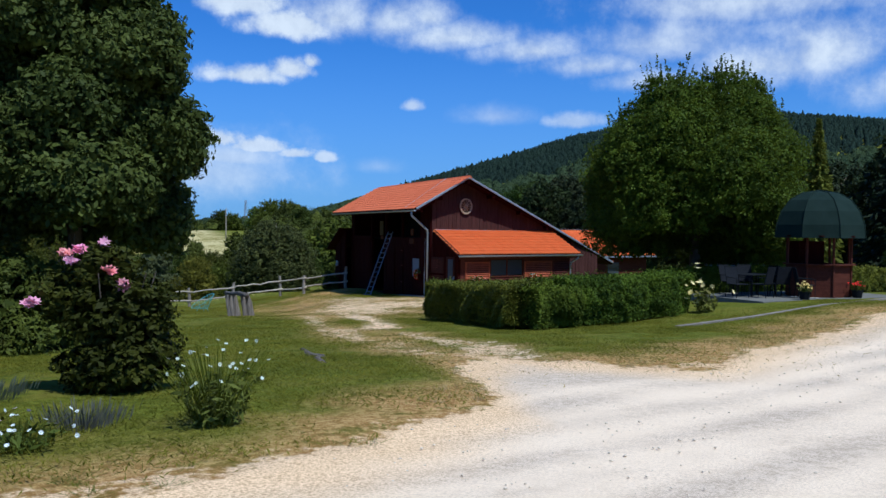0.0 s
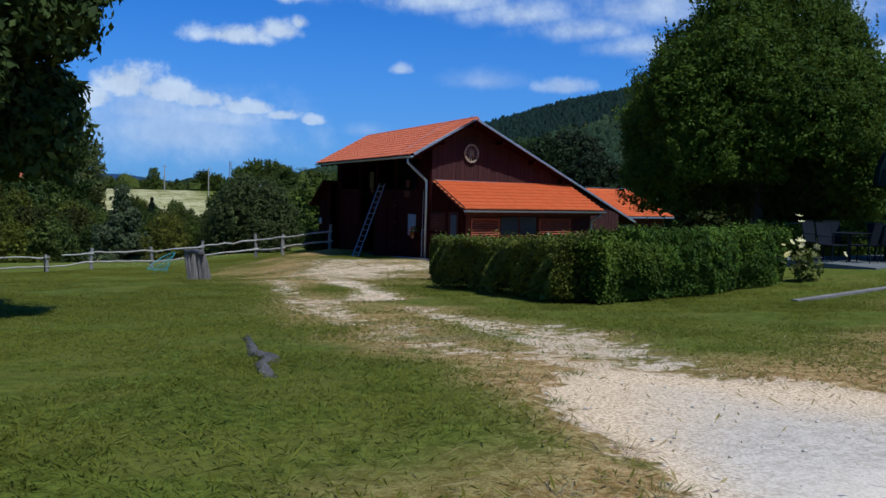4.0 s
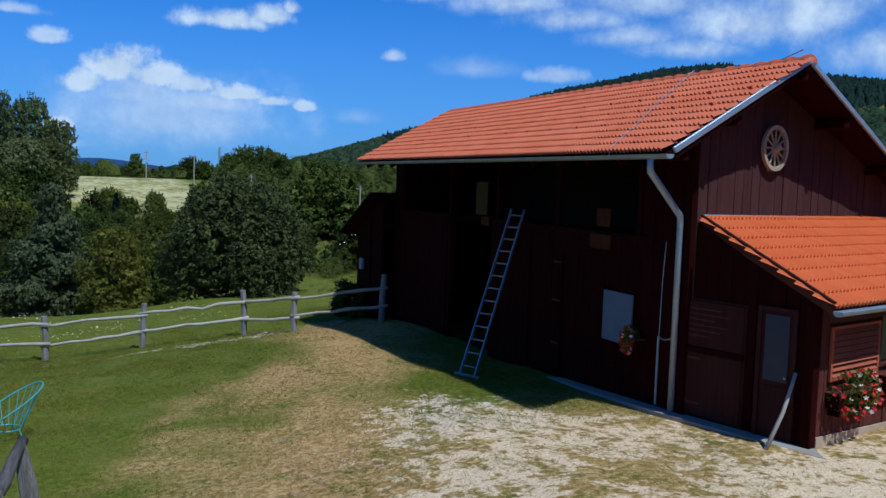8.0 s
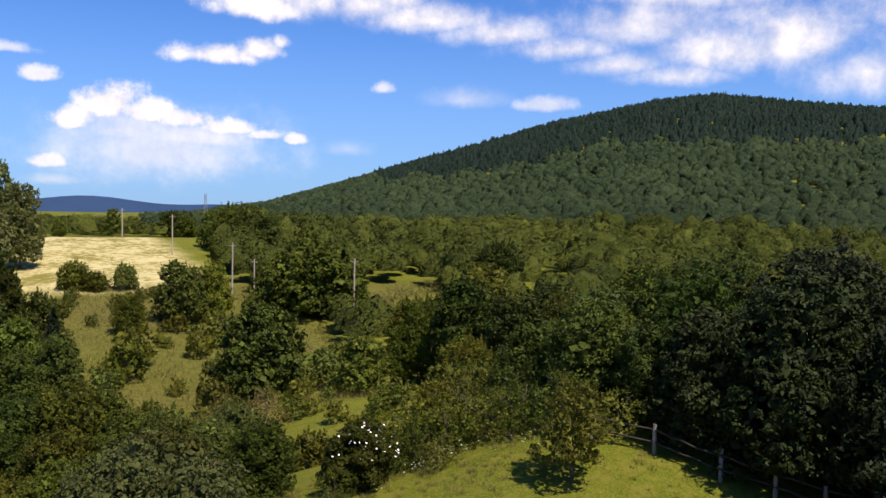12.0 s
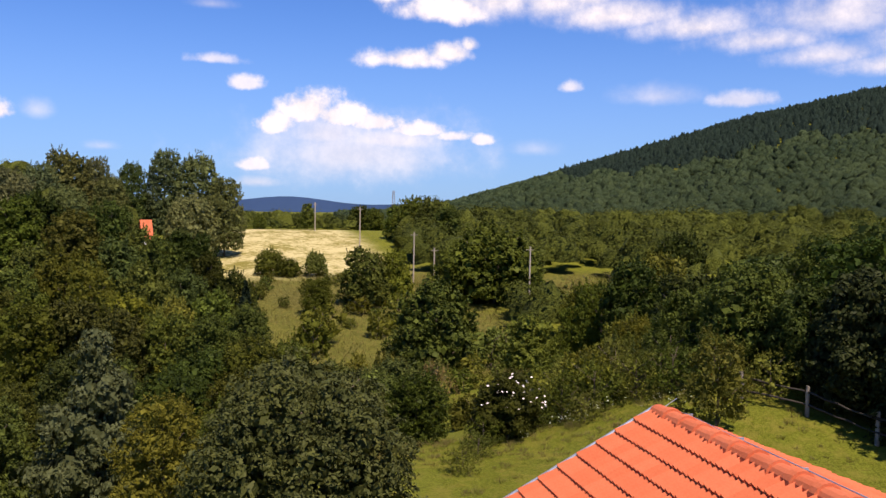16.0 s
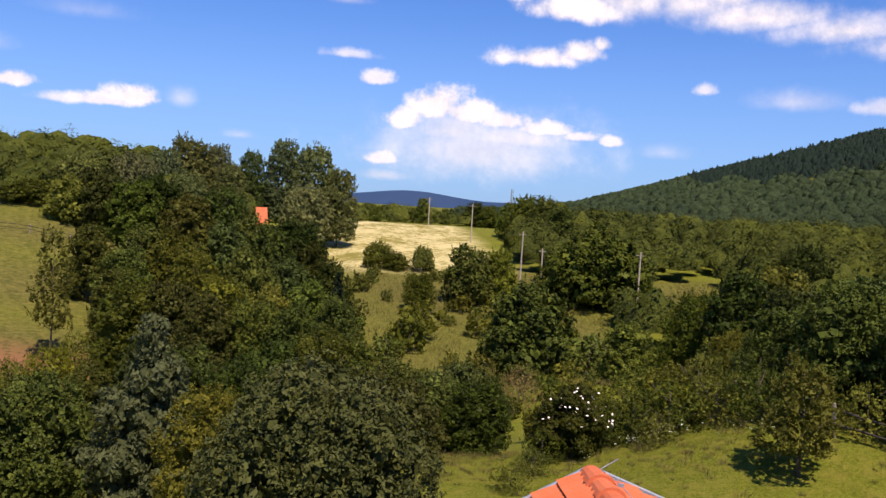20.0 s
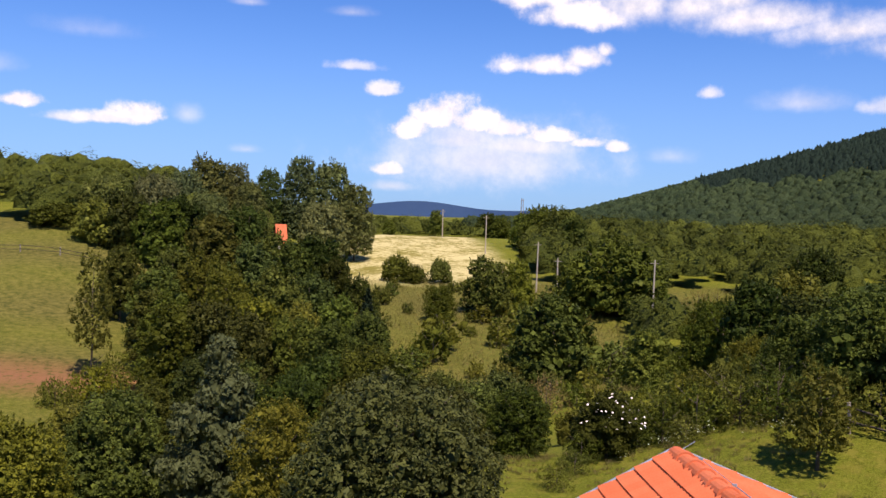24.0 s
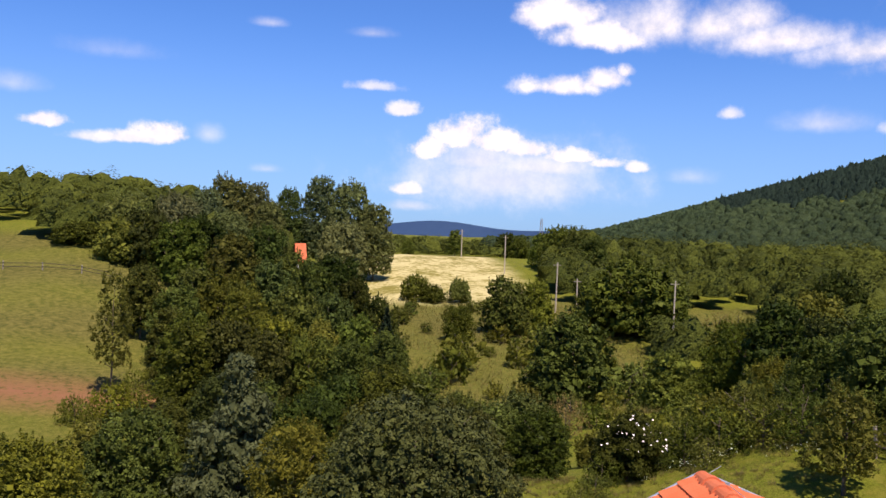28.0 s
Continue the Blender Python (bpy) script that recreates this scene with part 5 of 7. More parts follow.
part("lid", tube([(0, 0, 0.6), (0, 0, 0.68)], 0.48, 20), M_DARK, ring)
rg = np.random.default_rng(8)
tuft("plant", rg, (-0.1, -0.1, 0.78), (0.32, 0.3, 0.16), 260, 0.06, M_LEAF, ring)

tap = thing("tap_post", "wooden water tap post on a stone base", "tap", Matrix.Translation(on_ground(-0.55, -10.0)))
part("base", box((-0.42, -0.3, -0.15), (0.42, 0.3, 0.10), 0.03), M_CONC, tap)
part("post", box((-0.06, -0.06, 0.1), (0.06, 0.06, 0.92), 0.012), M_GREY, tap)
part("jug", tube([(-0.24, 0, 0.10), (-0.24, 0, 0.30), (-0.24, 0, 0.38)], [0.08, 0.09, 0.05], 12), M_FLW, tap, "white enamel jug")
part("spout", tube([(0, -0.06, 0.72), (0, -0.2, 0.72), (0, -0.24, 0.66)], 0.015, 6), M_ZINC, tap)

# ---- hedge ----
def hedge_run(hedge, a, b, wide, high, seed, leaf=0.029, thick=12000):
    """A clipped run of hedge: leaves on its sides and top, twigs within."""
    rng = np.random.default_rng(seed)
    a, b = Vector((*a, 0)), Vector((*b, 0))
    d = (b - a).normalized()
    s = Vector((-d.y, d.x, 0))
    ln = (b - a).length
    n = int((ln + 0.6) * thick)
    t = rng.random(n) * (ln + 0.5) - 0.25
    side = rng.random(n)
    depth = rng.exponential(0.075, n) - 0.06
    w = np.where(side < 0.36, -wide / 2 + depth, np.where(side < 0.72, wide / 2 - depth, (rng.random(n) - 0.5) * wide))
    h = np.where(side < 0.72, 0.05 + rng.random(n) ** 0.85 * high, high - depth)
    ends = rng.random(n) < 0.12
    t = np.where(ends, np.where(rng.random(n) < 0.5, -0.22 + depth, ln + 0.22 - depth), t)
    w = np.where(ends, (rng.random(n) - 0.5) * wide, w)
    h = np.where(ends, 0.08 + rng.random(n) * high, h)
    w = w * (1 - 0.08 * smooth(h / high, 0.8, 1.06) - 0.22 * (1 - smooth(h / high, 0.0, 0.6)))
    px, py = a.x + d.x * t + s.x * w, a.y + d.y * t + s.y * w
    bulge = 0.12 * wobble(px * 1.2, py * 1.2 + h * 1.6, 1.2, seed) + 0.07 * wobble(px * 3, py * 3 + h * 4, 1.6, seed + 1)
    px, py = px + s.x * bulge * np.sign(w), py + s.y * bulge * np.sign(w)
    lift = 1 + 0.055 * wobble(px, py, 1.3, seed + 3) + 0.03 * wobble(px, py, 4.0, seed + 5)
    pz = height(px, py) + h * lift + np.where(h > high * 0.92, rng.exponential(0.035, n), 0)
    thin = (wobble(px * 1.5, py * 1.5 + h * 3.0, 1.5, seed + 7) > 0.75) & (h < 0.6 * high) & (rng.random(n) < 0.8)
    pts = np.stack([px, py, pz], 1)
    outw = np.stack([s.x * np.sign(w) * (side < 0.72), s.y * np.sign(w) * (side < 0.72), 1.0 * (side >= 0.72) + 0.25], 1)
    pts, outw = pts[~thin], outw[~thin]
    u, v = facing(rng, 1.0 * outw + 0.6 * rng.normal(size=outw.shape), leaf)
    # upright shoots above the clipped top
    m, k = int(ln * 26), 12
    st, sw = rng.random(m) * (ln + 0.3) - 0.15, (rng.random(m) - 0.5) * wide * 0.75
    rise = np.tile(np.linspace(0, 1, k), m)
    sx, sy = np.repeat(a.x + d.x * st + s.x * sw, k), np.repeat(a.y + d.y * st + s.y * sw, k)
    tall = np.repeat(0.03 + 0.13 * rng.random(m) ** 2, k)
    ps = np.stack([sx + rng.normal(size=m * k) * 0.022, sy + rng.normal(size=m * k) * 0.022, height(sx, sy) + high * (1 + 0.055 * wobble(sx, sy, 1.3, seed + 3)) + tall * rise], 1)
    us, vs = facing(rng, rng.normal(size=ps.shape) + np.array([0, 0, 0.4]), leaf * 0.95)
    part("leaves", quads_mesh("leaves", np.concatenate([pts, ps]), np.concatenate([u, us]), np.concatenate([v, vs]), M_HEDGE), None, hedge)
    bm = bmesh.new()
    steps = max(2, int(ln / 0.8))
    for k in range(steps):
        p, q = a + d * ln * k / steps, a + d * ln * (k + 1) / steps
        z = [float(height(p.x, p.y)), float(height(q.x, q.y))]
        vs = [bm.verts.new(Vector((c.x, c.y, zz)) + s * e * (wide / 2 - 0.30)) for c, zz0 in ((p, z[0]), (q, z[1])) for e, zz in ((-1, zz0 + 0.12), (1, zz0 + 0.12), (1, zz0 + high - 0.30), (-1, zz0 + high - 0.30))]
        for f in ((0, 1, 5, 4), (1, 2, 6, 5), (2, 3, 7, 6), (3, 0, 4, 7), (0, 3, 2, 1), (4, 5, 6, 7)):
            bm.faces.new([vs[i] for i in f])
    part("core", bm, M_LEAF, hedge)
    for k in range(int(ln * 2.2)):
        tt, ww = rng.random() * ln, (rng.random() - 0.5) * wide * 0.7
        p = a + d * tt + s * ww
        z = float(height(p.x, p.y))
        part("stem", tube([(p.x, p.y, z - 0.05), (p.x + rng.normal() * 0.05, p.y + rng.normal() * 0.05, z + 0.5)], [0.018, 0.01], 5), M_BARK, hedge)


hedge = thing("hedge", "clipped green privet hedge round a garden corner", "hedge")
hedge_run(hedge, (-6.08, -17.4), (-6.08, -22.7), 1.05, 0.98, 1)
hedge_run(hedge, (-6.1, -22.85), (-5.0, -22.4), 1.1, 0.95, 2)
hedge_run(hedge, (-5.1, -22.42), (0.1, -20.2), 1.15, 1.14, 4)
hedge_run(hedge, (-5.1, -14.5), (5.2, -10.4), 1.0, 0.94, 3, 0.032, 9000)
lily = thing("evening_primrose", "tall yellow-flowered plant at the hedge's end", "flower", Matrix.Translation(on_ground(0.7, -21.0)))
rg = np.random.default_rng(9)
tuft("leaves", rg, (0, 0, 0.35), (0.35, 0.35, 0.4), 420, 0.06, M_LEAF_MID, lily)
rosettes("blossoms", rg, rg.normal(size=(22, 3)) * np.array([0.28, 0.28, 0.28]) + np.array([0, 0, 0.75]), 0.09, M_FLY, lily)

# ---- fences ----
# Weathered rail wood, its colour darkened for the deep shade under the firs.
M_OLDRAIL = plain("weathered_rail_shade_dark", (0.030, 0.026, 0.022), (0.075, 0.065, 0.052), 0.9, scale=3, fine=40, relief=0.5)
def fence(name, label, line, seed, tall=1.25, rail_mat=M_RAIL):
    rng = np.random.default_rng(seed)
    ob = thing(name, label, "fence")
    tops = []
    for x, y in line:
        p = on_ground(x, y)
        h = tall * (0.95 + 0.2 * rng.random())
        part("post", tube([p - Vector((0, 0, 0.3)), p + Vector((rng.normal() * 0.01, 0, h * 0.5)), p + Vector((rng.normal() * 0.03, 0, h))],
                          [0.10, 0.095, 0.085], 7), M_GREY, ob)
        tops.append(p)
    for a, b in zip(tops, tops[1:]):
        for z in (tall * 0.40, tall * 0.82):
            e = (b - a).normalized() * 0.14
            p0, p1 = a - e + Vector((0, -0.07, z + rng.normal() * 0.03)), b + e + Vector((0, -0.07, z + rng.normal() * 0.03))
            line_p = [p0.lerp(p1, k / 7) + Vector((0, rng.normal() * 0.018, rng.normal() * 0.02 * (0 < k < 7))) for k in range(8)]
            part("rail", tube(line_p, [0.052 - 0.002 * k + 0.004 * rng.normal() for k in range(8)], 8), rail_mat, ob, smooth_shade=True)
    return ob


fence("rail_fence", "rustic pole fence of weathered posts and rails", [(-0.6, 13.3), (-3.05, 14.25), (-4.35, 15.35), (-7.28, 15.8), (-9.95, 16.05), (-13.05, 16.1), (-15.25, 16.1), (-18.6, 15.9), (-22.5, 15.4)], 4)
fence("rail_fence", "rustic pole fence under dark conifers", [(18.6, 41.0), (20.5, 38.9), (21.9, 36.2), (23.2, 34.4), (24.3, 32.8), (25.6, 30.6), (27.0, 28.2)], 6, 1.3, M_OLDRAIL)

M_LOG = plain("dark_weathered_log", (0.075, 0.064, 0.054), (0.23, 0.20, 0.17), 0.9, scale=3, fine=14, stretch=(7, 0.6, 7), relief=1.0, distance=0.03)
M_POST = plain("split_weathered_post", (0.12, 0.10, 0.08), (0.33, 0.285, 0.23), 0.9, scale=3, fine=14, stretch=(7, 7, 0.6), relief=1.0, distance=0.03)
hitch = thing("hitching_rail", "old hitching rail of dark weathered logs", "hitching rail")
beam_a, beam_b = Vector((-10.92, -11.1, 1.03)), Vector((-10.06, -0.2, 0.36))
rg = np.random.default_rng(57)
for y in (-10.9, -8.9, -5.0, -2.6, -0.5):
    c = beam_a.lerp(beam_b, (y - beam_a.y) / (beam_b.y - beam_a.y))
    low = on_ground(c.x + 0.18, y - 0.1, -0.25)
    bm = tube([low, low.lerp(c, 0.35) + Vector((0.03, 0, 0)), low.lerp(c, 0.7) + Vector((0.02, 0, 0)), c + Vector((0.0, 0, 0.02))], [0.115, 0.12, 0.105, 0.075], 10)
    for v in bm.verts:
        v.co.x = c.x + (v.co.x - c.x) * 1.0 + rg.normal() * 0.010
        v.co.y = y + (v.co.y - y) * 0.62 + rg.normal() * 0.008
    part("post", bm, M_POST, hitch)
spine = [beam_a.lerp(beam_b, k / 12) + Vector((rg.normal() * 0.02, 0, rg.normal() * 0.018)) for k in range(13)]
part("beam", tube(spine, [0.09 - 0.0016 * k + 0.008 * rg.normal() for k in range(13)], 10), M_LOG, hitch, smooth_shade=True)

M_TEAL = plain("teal_cord", (0.06, 0.24, 0.22), (0.12, 0.38, 0.34), 0.5, relief=0.0)
chair = thing("string_chair", "round teal string garden chair on the lawn", "chair", Matrix.Translation(on_ground(-10.47, 5.0)) @ Matrix.Rotation(radians(-72), 4, "Z"))
hoop = []
for k in range(25):
    a = 2 * math.pi * k / 24
    hoop.append(Vector((math.cos(a) * 0.42, math.sin(a) * 0.38 + 0.22 * math.sin(a), 0.55 + 0.36 * math.sin(a))))
part("hoop", tube(hoop, 0.014, 6, caps=False), M_TEAL, chair)
foot = []
for k in range(17):
    a = 2 * math.pi * k / 16
    foot.append(Vector((math.cos(a) * 0.26, math.sin(a) * 0.24, 0.16)))
part("seat_ring", tube(foot, 0.011, 6, caps=False), M_TEAL, chair)
for k in range(0, 24):
    part("cord", tube([hoop[k], foot[(k * 16 // 24)]], 0.006, 4), M_TEAL, chair)
for a in (0.6, 2.5, 4.7):
    part("leg", tube([(math.cos(a) * 0.26, math.sin(a) * 0.24, 0.17), (math.cos(a) * 0.34, math.sin(a) * 0.34, 0.0)], 0.012, 6), M_TEAL, chair)

# ---- garden hut and seats ----
hut_at = on_ground(6.9, -19.0)
M_DOME = plain("green_felt", (0.008, 0.018, 0.014), (0.017, 0.031, 0.025), 0.85, scale=2, fine=40, relief=0.3)
hut = thing("garden_hut", "octagonal garden bar hut with a dark green dome roof", "hut", Matrix.Translation(hut_at) @ Matrix.Rotation(radians(4), 4, "Z"))
octo = [(math.cos(math.pi / 4 * k + math.pi / 8), math.sin(math.pi / 4 * k + math.pi / 8)) for k in range(8)]
part("floor", tube([(0, 0, -0.25), (0, 0, 0.06)], 1.25, 8), M_CONC, hut)
for k in range(8):
    (ax, ay), (bx, by) = octo[k], octo[(k + 1) % 8]
    part("panel", slab([(ax * 1.06, ay * 1.06, 0.06), (bx * 1.06, by * 1.06, 0.06), (bx * 1.06, by * 1.06, 1.12), (ax * 1.06, ay * 1.06, 1.12)], 0.04), M_WOODRED, hut)
    part("counter", slab([(ax * 1.0, ay * 1.0, 1.16), (ax * 1.22, ay * 1.22, 1.16), (bx * 1.22, by * 1.22, 1.16), (bx * 1.0, by * 1.0, 1.16)], 0.04), M_WOODRED, hut)
    part("post", tube([(ax * 1.06, ay * 1.06, 0.0), (ax * 1.06, ay * 1.06, 2.15)], 0.05, 6), M_WOODRED, hut)
    bm = bmesh.new()
    prof = [(1.50, 2.02), (1.46, 2.45), (1.30, 2.90), (1.02, 3.28), (0.62, 3.52), (0.0, 3.62)]
    rows_v = [(bm.verts.new((ax * r, ay * r, z)), bm.verts.new((bx * r, by * r, z))) for r, z in prof[:-1]]
    top = bm.verts.new((0, 0, prof[-1][1]))
    for (a, b), (c, e) in zip(rows_v, rows_v[1:]):
        bm.faces.new((a, b, e, c))
    bm.faces.new((rows_v[-1][0], rows_v[-1][1], top))
    part("roof_panel", bm, M_DOME, hut)
    part("seam", tube([(ax * r * 1.005, ay * r * 1.005, z + 0.01) for r, z in prof], 0.018, 5), M_DOME, hut)
part("ceiling", tube([(0, 0, 2.06), (0, 0, 2.10)], 1.42, 8), M_WOOD, hut)
part("inner_cabinet", box((-0.6, 0.3, 0.1), (0.6, 0.75, 1.9)), M_WOOD, hut)

M_BLACK = plain("dark_garden_metal", (0.006, 0.007, 0.008), (0.014, 0.016, 0.018), 0.75, relief=0.05)
M_MESH = plain("grey_mesh_fabric", (0.008, 0.009, 0.011), (0.018, 0.02, 0.024), 0.8, relief=0.2)
M_PATIO = plain("dark_patio_concrete", (0.10, 0.10, 0.085), (0.19, 0.185, 0.16), 0.9, scale=2, fine=50, relief=0.4)
patio = tagged(part("pavement_patio", slab([(3.2, -20.6, 1.27), (9.4, -20.4, 1.32), (9.6, -16.6, 1.30), (3.4, -16.6, 1.24)], 0.35), M_PATIO, None), "grey concrete patio slab beside the hut", "pavement", kind="structure")
table = thing("garden_table", "dark metal garden table on the patio", "table", Matrix.Translation((4.9, -18.2, 1.262)) @ Matrix.Rotation(0.3, 4, "Z"))
part("tabletop", box((-0.8, -0.45, 0.71), (0.8, 0.45, 0.74), 0.01), M_BLACK, table)
for sx in (-0.7, 0.7):
    for sy in (-0.36, 0.36):
        part("leg", tube([(sx, sy, 0), (sx * 0.96, sy * 0.96, 0.71)], 0.02, 6), M_BLACK, table)
gchair = thing("garden_chair", "dark metal garden chair with grey mesh seat", "chair", Matrix.Translation((3.8, -18.7, 1.265)), "chairs round the garden table")
part("seat", box((-0.24, -0.24, 0.42), (0.24, 0.24, 0.45), 0.01), M_MESH, gchair)
part("backrest", slab([(-0.24, 0.24, 0.45), (0.24, 0.24, 0.45), (0.24, 0.36, 0.98), (-0.24, 0.36, 0.98)], 0.02), M_MESH, gchair)
for sx in (-0.25, 0.25):
    part("frame", tube([(sx, -0.24, 0), (sx, -0.24, 0.64), (sx, 0.20, 0.66), (sx, 0.3, 0.66)], 0.013, 6), M_BLACK, gchair)
    part("frame", tube([(sx, 0.30, 0), (sx, 0.24, 0.44), (sx, 0.37, 1.0)], 0.013, 6), M_BLACK, gchair)
part("crossbar", tube([(-0.25, 0.37, 1.0), (0.25, 0.37, 1.0)], 0.013, 6), M_BLACK, gchair)
for x, y, a in ((4.5, -19.0, 200), (5.3, -18.9, 170), (6.0, -18.3, 95), (4.6, -17.4, 10), (5.4, -17.3, -15), (5.7, -19.7, 60)):
    copy_thing(gchair, Matrix.Translation((x, y, 1.27)) @ Matrix.Rotation(radians(a), 4, "Z"))


def flower_pot(at, seed, mat):
    rng = np.random.default_rng(seed)
    ob = thing("flower_pot", "dark tub planted with bright flowers", "flower pot", Matrix.Translation(at) @ Matrix.Scale(0.72, 4), "flower pots")
    part("tub", tube([(0, 0, 0), (0, 0, 0.34)], [0.2, 0.26], 14), M_BLACK, ob)
    tuft("leaves", rng, (0, 0, 0.45), (0.32, 0.32, 0.22), 260, 0.05, M_LEAF_MID, ob)
    rosettes("blossoms", rng, rng.normal(size=(24, 3)) * np.array([0.18, 0.18, 0.08]) + np.array([0, 0, 0.6]), 0.07, mat, ob, 5)
    return ob


flower_pot((5.1, -20.3, 1.29), 21, M_FLY)
flower_pot((7.35, -20.25, 1.31), 22, M_FLR)
logs = thing("log_stack", "covered stack of firewood behind the chairs", "log pile", Matrix.Translation(on_ground(8.0, -13.5)) @ Matrix.Rotation(radians(-35), 4, "Z"))
rg = random.Random(4)
for r in range(6):
    for c in range(9):
        part("log", tube([(c * 0.22 - 1.0 + 0.1 * (r % 2), -0.25 + rg.random() * 0.06, 0.1 + r * 0.18), (c * 0.22 - 1.0 + 0.1 * (r % 2), 0.3, 0.1 + r * 0.18)], 0.095, 7), M_GREY, logs)
part("cover", slab([(-1.2, -0.4, 1.2), (1.1, -0.4, 1.24), (1.1, 0.45, 1.3), (-1.2, 0.45, 1.26)], 0.03), M_ZINC, logs)
kerb_line = [(-2.4, -24.0), (0.5, -23.4), (3.5, -22.8), (6.5, -22.0), (9.5, -20.8), (12.5, -19.0)]
kerb_v, kerb_f = [], []
for x, y in kerb_line:
    for dy, dz in ((0, 0.03), (0.16, 0.03), (0.16, -0.2), (0, -0.2)):
        kerb_v.append((x, y + dy, float(height(x, y)) + dz))
for k in range(len(kerb_line) - 1):
    kerb_f += [(4 * k + q, 4 * k + 4 + q, 4 * k + 4 + (q + 1) % 4, 4 * k + (q + 1) % 4) for q in range(4)]
kerb_f += [(0, 1, 2, 3), tuple(4 * len(kerb_line) - 4 + q for q in (3, 2, 1, 0))]
kerb = tagged(new("pavement_kerb", mesh_from("kerb", kerb_v, kerb_f, M_GREY)), "low concrete path edge in the grass", "pavement", kind="structure")
hedge2 = thing("hedge", "low clipped hedge behind the garden table", "hedge")
hedge_run(hedge2, (3.4, -14.6), (8.6, -15.6), 0.8, 0.95, 11, 0.045, 4500)
hedge3 = thing("hedge", "low clipped hedge beside the hut", "hedge")
hedge_run(hedge3, (10.2, -16.0), (16.5, -13.0), 0.8, 0.9, 12, 0.045, 4500)

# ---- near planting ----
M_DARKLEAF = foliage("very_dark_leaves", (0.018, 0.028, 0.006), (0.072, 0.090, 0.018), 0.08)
M_PLUM = foliage("plum_leaves", (0.020, 0.036, 0.006), (0.080, 0.112, 0.018), 0.2)
M_LINDEN = foliage("linden_leaves", (0.034, 0.052, 0.006), (0.165, 0.195, 0.022), 0.3)
big_l = tree("plum_tree", "dense dark-leaved fruit tree beside the lawn", on_ground(-16.4, -23.2, -0.05), 8.8, 4.9, M_PLUM, 140000, 0.06, 0.20, 19, 3, 0.2, 0.2, shoots=160)
big_r = tree("linden_tree", "broad dense garden tree over the seats", on_ground(6.8, -12.6, -0.05), 8.7, 9.0, M_LINDEN, 170000, 0.056, 0.20, 19, 6, 0.26, 0.24, shoots=420)
rose = thing("rose_bush", "tall rose bush with pink blossoms", "rose bush", Matrix.Translation(on_ground(-15.95, -32.0)) @ Matrix.Diagonal((1.0, 1.0, 0.80, 1)))
rg = np.random.default_rng(31)
rose_l = crown("leaves", rg, [(0.0, 0, 1.15, 0.55, 0.5, 0.55), (0.25, 0.1, 0.65, 0.45, 0.4, 0.5), (-0.35, 0.05, 1.35, 0.45, 0.4, 0.4), (-0.1, 0, 1.75, 0.4, 0.35, 0.35), (0.3, 0, 1.3, 0.35, 0.35, 0.35), (0.05, 0, 0.42, 0.62, 0.5, 0.48)], 9000, 0.042, M_LEAF, 0.12)
part("leaves", rose_l, None, rose)
for k in range(7):
    a = rg.random() * 6.28
    part("stem", tube([(math.cos(a) * 0.08, math.sin(a) * 0.08, -0.1), (math.cos(a) * 0.3, math.sin(a) * 0.25, 0.9), (math.cos(a) * 0.5, math.sin(a) * 0.4, 1.7)], [0.02, 0.014, 0.006], 5), M_BARK, rose)
for p in ((-0.48, -0.2, 1.98), (-0.36, -0.25, 2.02), (-0.10, -0.2, 2.12), (-0.44, -0.3, 1.86), (-0.82, -0.4, 1.32), (-0.05, -0.35, 1.72), (0.12, -0.4, 1.55)):
    rosettes("blossom", rg, np.array([p]) + rg.normal(size=(7, 3)) * 0.022, 0.07, M_FLP, rose, 7)


def daisies(at, spread, stems, tall, seed, leaf_mat=M_LEAF_MID, label="clump of tall white ox-eye daisies", tilt=0.35):
    rng = np.random.default_rng(seed)
    ob = thing("daisy_clump", label, "flowers", Matrix.Translation(at), "daisy clumps")
    heads, bm = [], bmesh.new()
    for k in range(stems):
        a, r = rng.random() * 6.28, spread * rng.random() ** 0.6
        h = tall * (0.55 + 0.5 * rng.random())
        p0 = Vector((math.cos(a) * r * 0.35, math.sin(a) * r * 0.35, -0.03))
        p2 = Vector((math.cos(a) * r * (1 + tilt), math.sin(a) * r * (1 + tilt), h))
        tube([p0, (p0 + p2) / 2 + Vector((0, 0, h * 0.12)), p2], 0.004, 3, bm, caps=False)
        if rng.random() < 0.4:
            heads.append(p2)
    tagged(part("stems", bm, M_GRASS, ob), kind="stuff")
    n = stems * 7
    t = rng.random(n)
    a, r = rng.random(n) * 6.28, spread * rng.random(n) ** 0.6
    pts = np.stack([np.cos(a) * r * (0.4 + 0.6 * t), np.sin(a) * r * (0.4 + 0.6 * t), tall * 0.62 * t ** 1.2], 1)
    u, v = blades(rng, pts, 0.05, up=0.1, slim=0.25)
    part("leaves", quads_mesh("leaves", pts, u, v, leaf_mat), None, ob)
    rosettes("blossoms", rng, np.array(heads), 0.022, M_FLW, ob, 8)
    return ob


